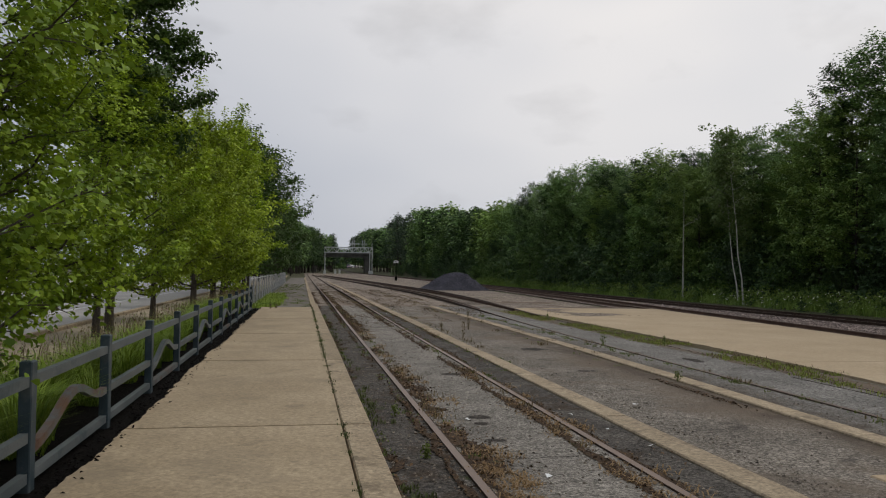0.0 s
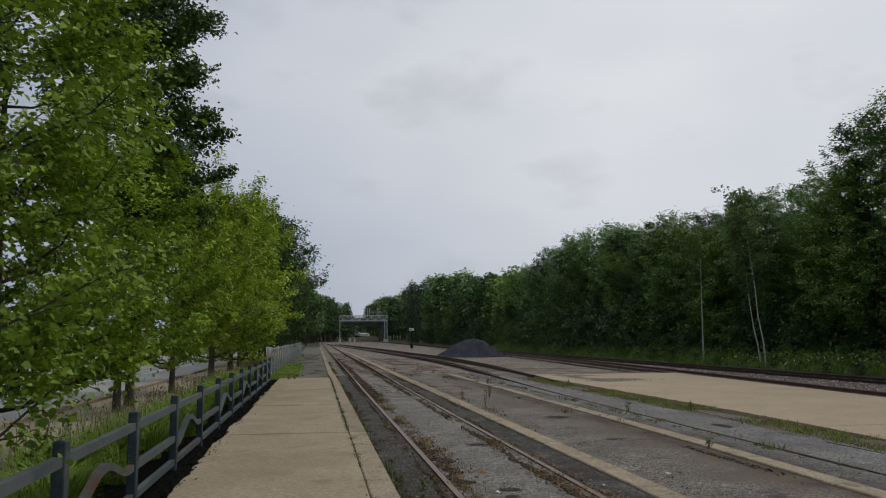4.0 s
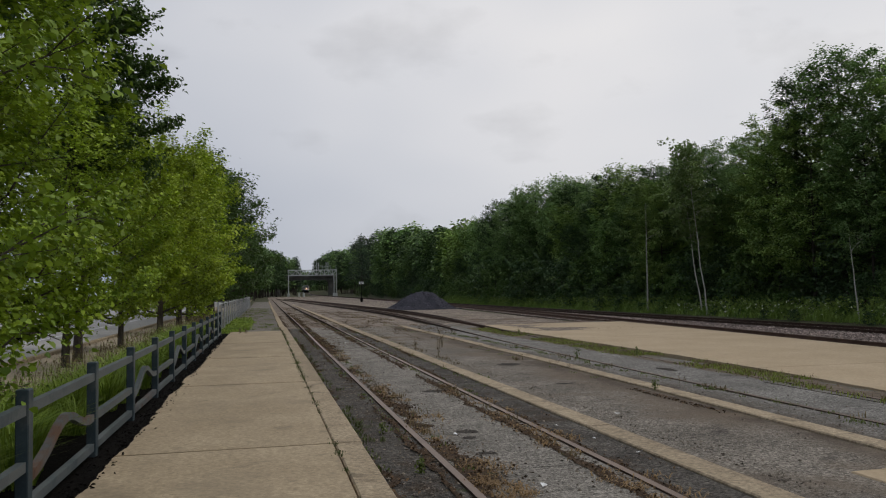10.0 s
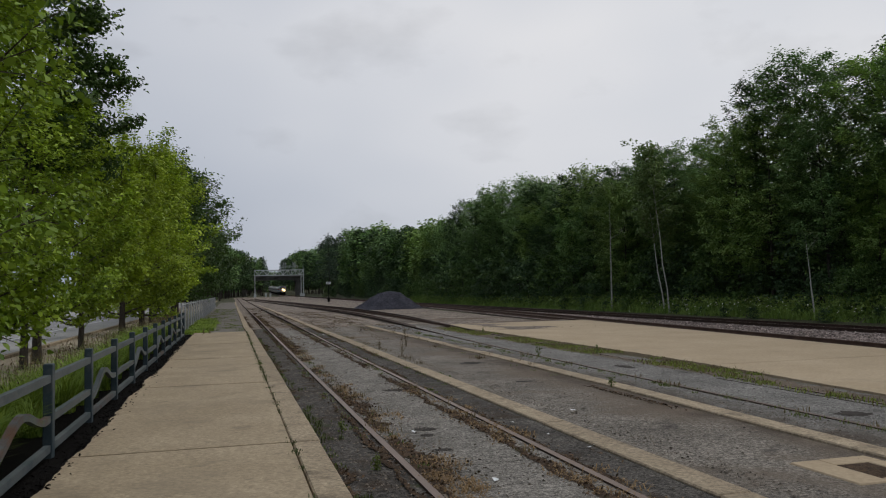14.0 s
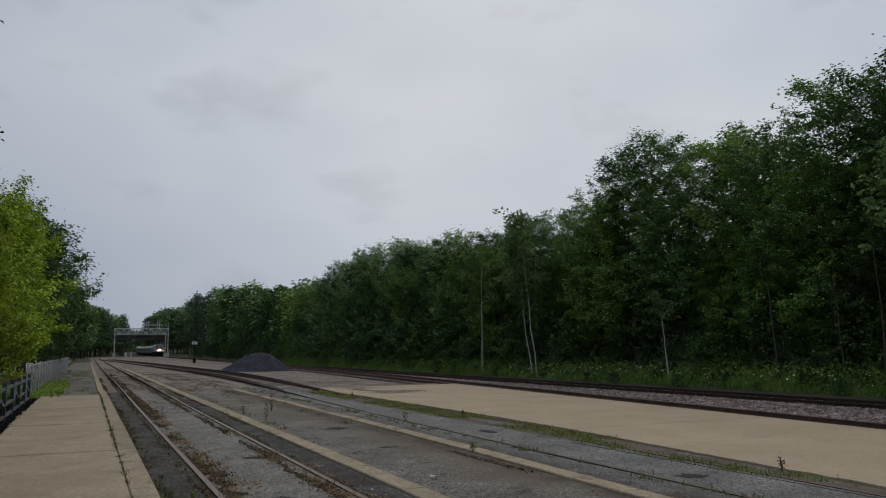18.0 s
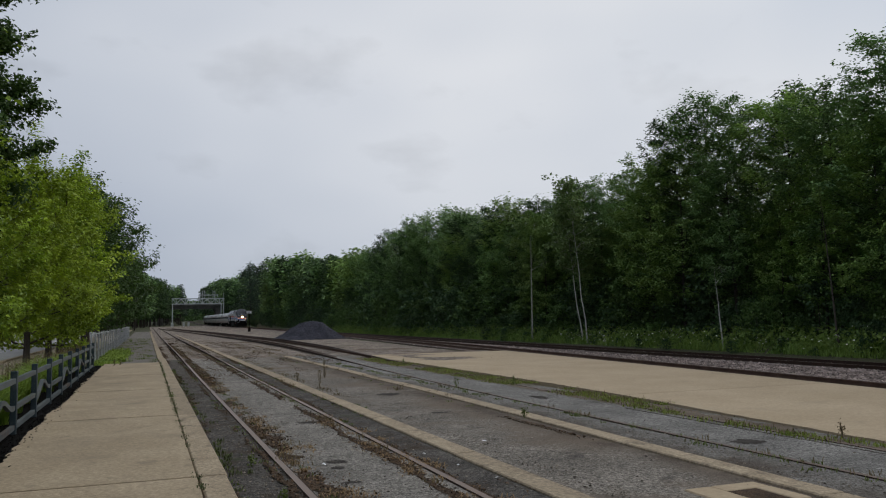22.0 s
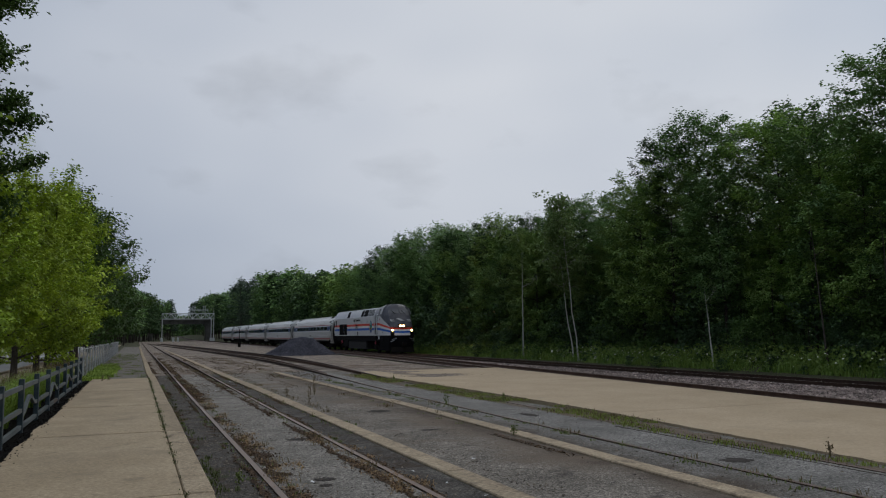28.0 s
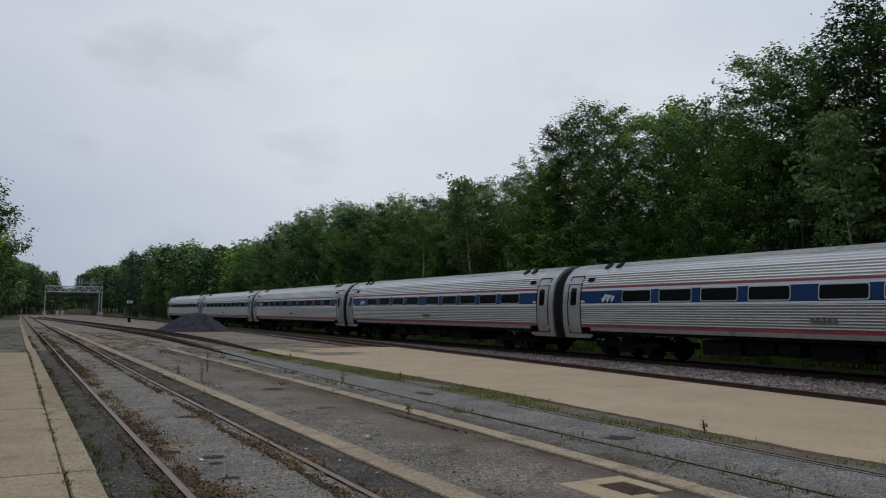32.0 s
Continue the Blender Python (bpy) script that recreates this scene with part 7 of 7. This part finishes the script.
for k in range(3):
    a = R - 11.62 + 0.20 * k
    mark.grid(7, 2, lambda u, v: (1.506, a + (0.62 - 0.06 * k) * u + 0.14 * v * (1 - u), 3.25 + 0.14 * u ** 0.6 - 0.08 * v * (1.2 - u) - 0.05 * k * (1 - u)))
both_sides("maker_mark", mark, BLACK, "black swept chevron mark")
for k in range(6):
    both_sides("name_bar", Soup().box(1.503, R - 10.62 + 0.31 * k, 3.15, 1.509, R - 10.40 + 0.31 * k, 3.33), BLACK, "black lettering bar")
both_sides("fuel_filler", side_panel(R - 10.08, R - 9.72, 1.72, 2.04, 0.014), BLACK, "black fuel filler recess")
both_sides("filler_cap", Soup().disc((1.515, R - 9.86, 1.83), 0.07, 0.03, "x", 12), GALV, "pale filler cap")
both_sides("flag_decal", side_panel(R - 2.06, R - 1.90, 3.16, 3.28, 0.008), FADED_RED, "small faded red decal")
both_sides("flag_corner", side_panel(R - 2.06, R - 1.99, 3.22, 3.28, 0.012), COACH_BLUE, "dark blue decal corner")
both_sides("small_cap", Soup().disc((1.508, R - 0.95, 2.0), 0.05, 0.02, "x", 10), BLACK, "small dark cap")
digits = text_mesh("702", 0.68, 0.004, BLACK)
part("road_number", digits, BLACK, loco, "black road number 702", at=pose(1.512, R - 10.25, 2.55, 90, 0, 90))
part("road_number", digits, BLACK, loco, "black road number 702", at=pose(-1.512, R - 10.25, 2.55, 90, 0, -90))


def front_panel(x0, x1, z0, z1, out, n=5):
    s = Soup()
    def fn(u, v):
        x, z = x0 + (x1 - x0) * u, z0 + (z1 - z0) * v
        w = half_w(z) * 0.73
        dip = 0.06 - 0.18 * min(1.0, abs(x) / w) ** 2.2
        return (x, nose_y(z) + dip + out, z)
    return s.grid(n, 3, fn)


for a, b in ((-1.02, -0.05), (0.05, 1.02)):
    part("windshield", lift_cab(front_panel(a, b, 3.69, 3.99, 0.02)), WINDSHIELD, loco, "grey reflecting windshield pane", smooth=True)
for a in (-0.55, 0.45):
    wip = Soup().tube([(a, nose_y(3.66) + 0.09, 3.66), (a + 0.32, nose_y(3.95) + 0.1, 3.93)], 0.018, 5)
    part("wiper", lift_cab(wip), BLACK, loco, "black windshield wiper")
part("nose_door", front_panel(-0.36, 0.36, 2.75, 3.45, 0.012), CHARCOAL, loco, "nose door outline")
chev = Soup()
for k in range(3):
    def swoosh(u, v):
        x0, z0 = -0.40 + 0.15 * k, 3.25 - 0.085 * k
        x = -x0 - (0.36 - x0) * u - 0.03 * v
        z = z0 - (z0 - 3.0) * u ** 3 - 0.055 * v * (1 - 0.4 * u) + 0.05 * u * (1 - u)
        w = half_w(z) * 0.73
        return (x, nose_y(z) + 0.06 - 0.18 * min(1.0, abs(x) / w) ** 2.2 + 0.026, z)
    chev.grid(9, 2, swoosh)
part("maker_mark", chev, WHITE_PAINT, loco, "white swept chevron mark on the nose")
nose_digits = text_mesh("702", 0.30, 0.004, WHITE_PAINT)
for x in (-0.84, 0.84):
    part("road_number", nose_digits, WHITE_PAINT, loco, "white road number 702 on the nose", at=pose(x, nose_y(3.05) - 0.01, 3.05, 90 - 23, 0, 180 - 24 * x))
lamp = Soup().box(-0.34, nose_y(2.55) - 0.1, 2.42, 0.34, nose_y(2.55) + 0.13, 2.70, bevel=0.04)
lamp = part("headlight_housing", lamp, BLACK, loco, "black headlight housing")
for x in (-0.14, 0.14):
    part("headlight", Soup().disc((x, nose_y(2.55) + 0.135, 2.555), 0.09, 0.03, "y", 18), HEADLIGHT, lamp, "lit round headlight lens")
    part("bulb", Soup().disc((x, nose_y(2.55) + 0.155, 2.555), 0.05, 0.012, "y", 10), BULB, lamp, "bright bulb at the lens centre")
for x in (-0.14, 0.14):
    part("lamp_hood", Soup().ring((x, nose_y(2.55) + 0.12, 2.555), 0.095, 0.115, 0.09), BLACK, lamp, "black hood round the headlight")
for x in (-0.93, 0.93):
    ditch = part("ditch_light", Soup().disc((x, nose_y(2.2) - 0.02, 2.14), 0.12, 0.16, "y", 16), GALV, loco, "round ditch light on the corner")
    part("lens", Soup().disc((x, nose_y(2.2) + 0.075, 2.14), 0.07, 0.03, "y", 16), DITCHLIGHT, ditch, "lit ditch light lens")
    part("lamp_hood", Soup().ring((x, nose_y(2.2) + 0.06, 2.14), 0.078, 0.12, 0.07), GALV, ditch, "pale rim of the ditch light")
    part("bulb", Soup().disc((x, nose_y(2.2) + 0.095, 2.14), 0.04, 0.012, "y", 10), BULB, ditch, "bright bulb at the lens centre")
frame_ = Soup()
frame_.box(-1.42, -10.3, 1.15, 1.42, R - 1.2, 1.68, bevel=0.02)
part("underframe", frame_, BLACK, loco, "black underframe")
skirt = Soup()
LINES["p0"], LINES["p1"] = (lambda s: 0.28), (lambda s: 1.68)
k = band("p0", "p1", 0.72, 1.0, 4, out=-0.02)
skirt.add(k.v, k.f)
for side in (1, -1):
    skirt.box(side * 0.94 - 0.17, R + 0.05, 1.55, side * 0.94 + 0.17, R + 0.42, 2.0, bevel=0.02)
part("pilot", skirt, BLACK, loco, "black pilot and anticlimber under the nose")
plough = Soup()
plough.grid(7, 2, lambda u, v: (-1.12 + 2.24 * u, R + 0.55 + 0.35 * (1 - abs(2 * u - 1)) - 0.25 * v, 0.12 + 0.5 * v))
part("snow_plough", plough, DARKMETAL, loco, "worn steel snow plough")
for side in (-1, 1):
    part("grab_iron", Soup().tube([(side * 0.64, R + 0.62, 1.42), (side * 1.07, R + 0.48, 1.30)], 0.025, 6), GALV, loco, "bright grab iron on the pilot")
    part("grab_iron", Soup().tube([(side * 0.86, R + 0.60, 1.22), (side * 1.16, R + 0.40, 1.12)], 0.025, 6), GALV, loco, "bright grab iron on the pilot")
part("coupler", Soup().box(-0.12, R + 0.3, 0.72, 0.12, R + 1.0, 0.98, bevel=0.03).box(-0.2, R + 0.85, 0.68, 0.2, R + 1.1, 1.05, bevel=0.04), DARKMETAL, loco, "knuckle coupler")
part("fuel_tank", Soup().box(-1.38, -4.6, 0.32, 1.38, 2.6, 1.16, bevel=0.12), mat("grimy_grey_tank_paint", (0.015, 0.015, 0.016), (0.032, 0.031, 0.030), 1.5, 30, 0.7, spec=0.15, grain=0.2), loco, "long grimy fuel tank")
part("side_box", Soup().box(-1.4, -6.6, 0.55, 1.4, -4.7, 1.16, bevel=0.05), BLACK, loco, "equipment box")
for yy in (R - 16.4, R - 3.2):
    bogie(loco, yy, 2.75, 0.51)
for yy in (-17.65, -4.29):
    both_sides("axle_cover", Soup().box(1.17, R + yy - 0.2, 0.85, 1.24, R + yy + 0.2, 1.2, bevel=0.02), RED_PANEL, "red axle panel")
white_tag = Soup().box(1.43, R - 2.58, 1.32, 1.46, R - 2.22, 1.62)
both_sides("white_plate", white_tag, SIGN_WHITE, "small white plate under the cab")
for yy, w in ((-8.0, 0.5), (-5.8, 0.55), (-3.0, 0.55), (0.4, 0.45), (3.3, 0.4)):
    part("roof_fan", Soup().tube([(0, yy, 4.44), (0, yy, 4.50)], w, 14), DARKMETAL, loco, "round roof fan cowl")
part("horn", Soup().tube([(0.3, 6.2, 4.46), (0.3, 6.2, 4.62), (0.3, 6.7, 4.66)], [0.03, 0.04, 0.09], 8), DARKMETAL, loco, "roof horn")
train.append((loco, 9.6, 6.6))

# -- coach: a fluted stainless tube --
CW_Z = (0.6, 0.95, 1.2, 1.6, 2.2, 2.8, 3.15, 3.50, 3.81, 3.97, 4.05)
CW_X = (1.36, 1.45, 1.53, 1.585, 1.60, 1.55, 1.47, 1.27, 0.95, 0.58, 0.0)


def coach_w(z):
    return lerp(z, CW_Z, CW_X)


def coach_band(z0, z1, y0, y1, out=0.0, flute=False, sides=(1, -1)):
    zs = []
    if flute:
        n = max(2, 2 * round((z1 - z0) / 0.096))
        zs = [(z0 + (z1 - z0) * k / n, 0.015 if k % 2 else -0.017) for k in range(n + 1)]
    else:
        n = max(1, round((z1 - z0) / 0.15))
        zs = [(z0 + (z1 - z0) * k / n, 0.0) for k in range(n + 1)]
    s = Soup()
    for side in sides:
        s.grid(2, len(zs), lambda u, v: (side * (coach_w(zs[round(v * (len(zs) - 1))][0]) + out + zs[round(v * (len(zs) - 1))][1]), y0 + (y1 - y0) * u, zs[round(v * (len(zs) - 1))][0]))
    return s


def coach_panel(y0, y1, z0, z1, out):
    """A raised panel with rounded corners that follows the coach's side."""
    s, c = Soup(), min(0.07, (z1 - z0) / 3)
    rows = [(0, c), (c * 0.3, c * 0.35), (c, 0)] + [(c + (z1 - z0 - 2 * c) * k / 8, 0) for k in range(1, 8)] + [(z1 - z0 - c, 0), (z1 - z0 - c * 0.3, c * 0.35), (z1 - z0, c)]
    n = len(rows)
    left, right = [(y0 + i, z0 + h) for h, i in rows], [(y1 - i, z0 + h) for h, i in rows]
    s.add([(coach_w(z) + out, y, z) for y, z in left + right], [(i, n + i, n + i + 1, i + 1) for i in range(n - 1)])
    ring = left + right[::-1]
    m = len(ring)
    return s.add([(coach_w(z) + out, y, z) for y, z in ring] + [(coach_w(z) - 0.03, y, z) for y, z in ring], [(i, (i + 1) % m, m + (i + 1) % m, m + i) for i in range(m)])


coach = thing("passenger_coach", "fluted stainless steel passenger coach with a blue window band", "coach", "coaches of the train")
skin = coach_band(1.37, 2.19, -11.45, 11.45, flute=True)
part("lower_side", skin, STAINLESS_LOW, coach, "grimy fluted lower side of stainless steel", fix=False)
skin = coach_band(2.80, 2.90, -11.45, 11.45)
part("letterboard", skin, STAINLESS, coach, fix=False)
skin = coach_band(2.96, 3.82, -11.45, 11.45, flute=True)
part("roof_shoulder", skin, STAINLESS, coach, "fluted roof shoulder of stainless steel", fix=False)
skin = Soup()
for a, b in ((3.82, 3.97), (3.97, 4.05)):
    k = coach_band(a, b, -12.6, 12.6, out=0.0)
    skin.add(k.v, k.f)
skin2 = coach_band(3.77, 3.83, -12.6, 12.6, out=-0.012)
skin.add(skin2.v, skin2.f)
part("roof", skin, ROOF_GRIME, coach, "smooth weathered stainless roof", smooth=True, fix=False)
part("blue_band", coach_band(2.27, 2.80, -11.45, 11.45, 0.002), COACH_BLUE, coach, "deep blue band round the windows")
part("white_line", coach_band(2.19, 2.27, -11.45, 11.45, 0.004), WHITE_PAINT, coach, "white line under the windows")
part("red_line", coach_band(2.90, 2.96, -11.45, 11.45, 0.004), DULL_RED, coach, "thin red line above the windows")
part("pale_line", coach_band(2.80, 2.835, -11.45, 11.45, 0.006), WHITE_PAINT, coach, "thin white line above the blue band")
part("red_sill", coach_band(1.27, 1.37, -11.45, 11.45, 0.004), DULL_RED, coach, "dull red stripe along the sill")
part("side_sill", coach_band(1.12, 1.27, -10.8, 10.8, 0.0), STAINLESS_DOOR, coach, "grey side sill")
part("floor", Soup().box(-1.45, -12.6, 1.0, 1.45, 12.6, 1.13), BLACK, coach, "dark underfloor")
frame_mesh = coach_panel(-0.82, 0.82, 2.30, 2.80, 0.014).mesh("window_frame", STAINLESS)
glass_mesh = coach_panel(-0.785, 0.785, 2.335, 2.765, 0.020).mesh("pane", GLASS_DARK)
WINDOW_Y = [9.1 - 2.06 * k for k in range(5)] + [-1.75 - 2.06 * k for k in range(4)]
for side in (0, 180):
    for yy in WINDOW_Y:
        m = pose(0, yy, 0) if side == 0 else pose(0, yy, 0) @ pose(0, 0, 0, 0, 0, 180)
        w = part("window", frame_mesh, None, coach, "wide window with a bright frame", at=m)
        part("pane", glass_mesh, None, w, "dark tinted pane")
for end in (1, -1):
    s = Soup()
    for a, b in ((0.80, 0.97), (0.97, 1.5), (1.5, 2.2), (2.2, 2.8), (2.8, 3.15), (3.15, 3.5), (3.5, 3.83)):
        for side in (1, -1):
            y_in = 10.75 if b <= 0.98 else 11.42
            s.grid(2, 3, lambda u, v: (side * (coach_w(a + (b - a) * v) + 0.004), end * (y_in + (12.62 - y_in) * u + (0.25 if b <= 0.98 and u == 0 and v == 0 else 0)), a + (b - a) * v))
    zs = [0.80, 0.97, 1.5, 2.2, 2.8, 3.15, 3.50, 3.81, 3.97, 4.05]
    loop_ = [(coach_w(z), end * 12.62, z) for z in zs] + [(-coach_w(z), end * 12.62, z) for z in zs[::-1]]
    s.add(loop_, [tuple(range(len(loop_)))])
    part("vestibule", s, STAINLESS_DOOR, coach, "plain grey vestibule end", smooth=False)
    for side in (1, -1):
        rot = pose(0, 0, 0) if side == 1 else pose(0, 0, 0, 0, 0, 180)
        yy = end * 11.82 * side
        seal = part("door", coach_panel(yy - 0.47, yy + 0.47, 0.98, 3.48, 0.010), RUBBER, coach, "dark-edged vestibule door", at=rot)
        part("door_leaf", coach_panel(yy - 0.38, yy + 0.40, 1.02, 3.42, 0.016), STAINLESS_DOOR, seal, "grey steel door leaf")
        part("door_window", coach_panel(yy - 0.24, yy + 0.16, 2.2, 2.95, 0.022), GLASS_DARK, seal, "small dark door window")
        part("vent_box", coach_panel(end * 10.85 * side - 0.2, end * 10.85 * side + 0.2, 3.2, 3.38, 0.03), DARKMETAL, coach, "small square vent", at=rot)
        part("number_bar", Soup().box(1.6, end * 11.2 * side - 0.12, 2.32, 1.612, end * 11.2 * side + 0.12, 2.40), WHITE_PAINT, coach, "small white number bar", at=rot)
    for side in (1, -1):
        for o in (10.3, 9.6):
            part("roof_hatch", Soup().box(-0.16, -0.15, -0.02, 0.16, 0.15, 0.04, bevel=0.02), RUBBER, coach, "dark slot in the roof shoulder", at=pose(side * 0.9, end * o, 3.86, 0, side * 38, 0))
    gang = Soup()
    for k in range(4):
        w, y0 = 0.95 - 0.02 * (k % 2), end * (12.62 + 0.09 * k)
        loop_ = [(w * coach_w(z), y0, 0.75 + (z - 0.80) * 0.975) for z in zs] + [(-w * coach_w(z), y0, 0.75 + (z - 0.80) * 0.975) for z in zs[::-1]]
        m = len(loop_)
        gang.add(loop_ + [(x, y + end * 0.085, z) for x, y, z in loop_], [(i, (i + 1) % m, m + (i + 1) % m, m + i) for i in range(m)] + [tuple(range(m)), tuple(range(m, 2 * m))])
    part("diaphragm", gang, RUBBER, coach, "black ribbed gangway diaphragm", fix=False)
    part("coupler", Soup().box(-0.12, end * 12.5, 0.62, 0.12, end * 13.02, 0.86), DARKMETAL, coach, "coupler")
for side in (1, -1):
    s = Soup()
    for k in range(3):
        o = side * 9.72 + 0.20 * k - 0.3
        s.add([(1.606, o + 0.30, 2.66 - 0.03 * k), (1.606, o + 0.48, 2.62 - 0.03 * k), (1.606, o + 0.12 + 0.08 * k, 2.30), (1.606, o + 0.02 + 0.1 * k, 2.42)], [(0, 1, 2, 3)])
    part("maker_mark", s, WHITE_PAINT, coach, "white swept chevron mark", at=pose(0, 0, 0) if side == -1 else pose(0, 0, 0, 0, 0, 180))
    for k in range(5):
        part("number_bar", Soup().box(1.592, -0.25 + 0.19 * k, 1.60, 1.612, -0.12 + 0.19 * k, 1.74), FADED, coach, "faded dark number bar", at=pose(0, 0, 0) if side == 1 else pose(0, 0, 0, 0, 0, 180))
for y0, y1, z0, w in ((-4.9, -3.2, 0.42, 1.25), (-3.0, -1.9, 0.5, 1.2), (-1.7, -0.9, 0.5, 1.28), (-0.6, 1.2, 0.42, 1.2), (1.6, 2.2, 0.55, 1.28), (2.6, 4.7, 0.4, 1.22)):
    part("underfloor_box", Soup().box(-w, y0, z0, w, y1, 0.94, bevel=0.04), DARKMETAL, coach, "grimy underfloor equipment box")
for a in (-2.5, -1.3, 1.4, 2.4):
    part("pipe", Soup().tube([(1.2, a, 0.95), (1.22, a, 0.62), (1.2, a + 0.4, 0.5)], 0.035, 6), DARKMETAL, coach, "pipe under the floor")
for yy in (9.07, -9.07):
    bogie(coach, yy, 2.6, 0.457)
coaches = [coach] + [copy_thing(coach, pose(0, 0, 0)) for _ in range(4)]
for k, c in enumerate(coaches):
    train.append((c, 33.55 + 26.0 * k, 9.07))


# ---- what moves ----
NOSE_T = (0.0, 21.0, 23.0, 25.0, 26.5, 28.5, 30.0, 30.6, 32.0)
NOSE_Y = (726.0, 231.3, 184.3, 137.5, 103.0, 57.9, 25.2, 12.04, -18.6)


def nose_at(t):
    if t < 21:
        return 231.3 + 23.55 * (21 - t)
    return lerp(t, NOSE_T, NOSE_Y)


def on_track(y, half):
    """A vehicle's pose with its two bogies on the main line, its middle at y."""
    a, b = y - half, y + half
    ax, bx = smooth_b(a), smooth_b(b)
    heading = math.degrees(math.atan2(-(bx - ax), b - a))
    slope = math.degrees(math.atan2(rail_z(b) - rail_z(a), b - a))
    return pose((ax + bx) / 2, y, (rail_z(a) + rail_z(b)) / 2, slope, 0, heading) @ pose(0, 0, 0, 0, 0, 180)


def motions():
    for vehicle, behind, half in train:
        rows = []
        for k in range(65):
            t = k * 0.5
            nose = sum(nose_at(t + d) for d in (-0.6, -0.3, 0, 0.3, 0.6)) / 5 if 0.6 < t < 31.3 else nose_at(t)
            rows.append((t, on_track(nose + behind, half)))
        walk(vehicle, rows)


motions()
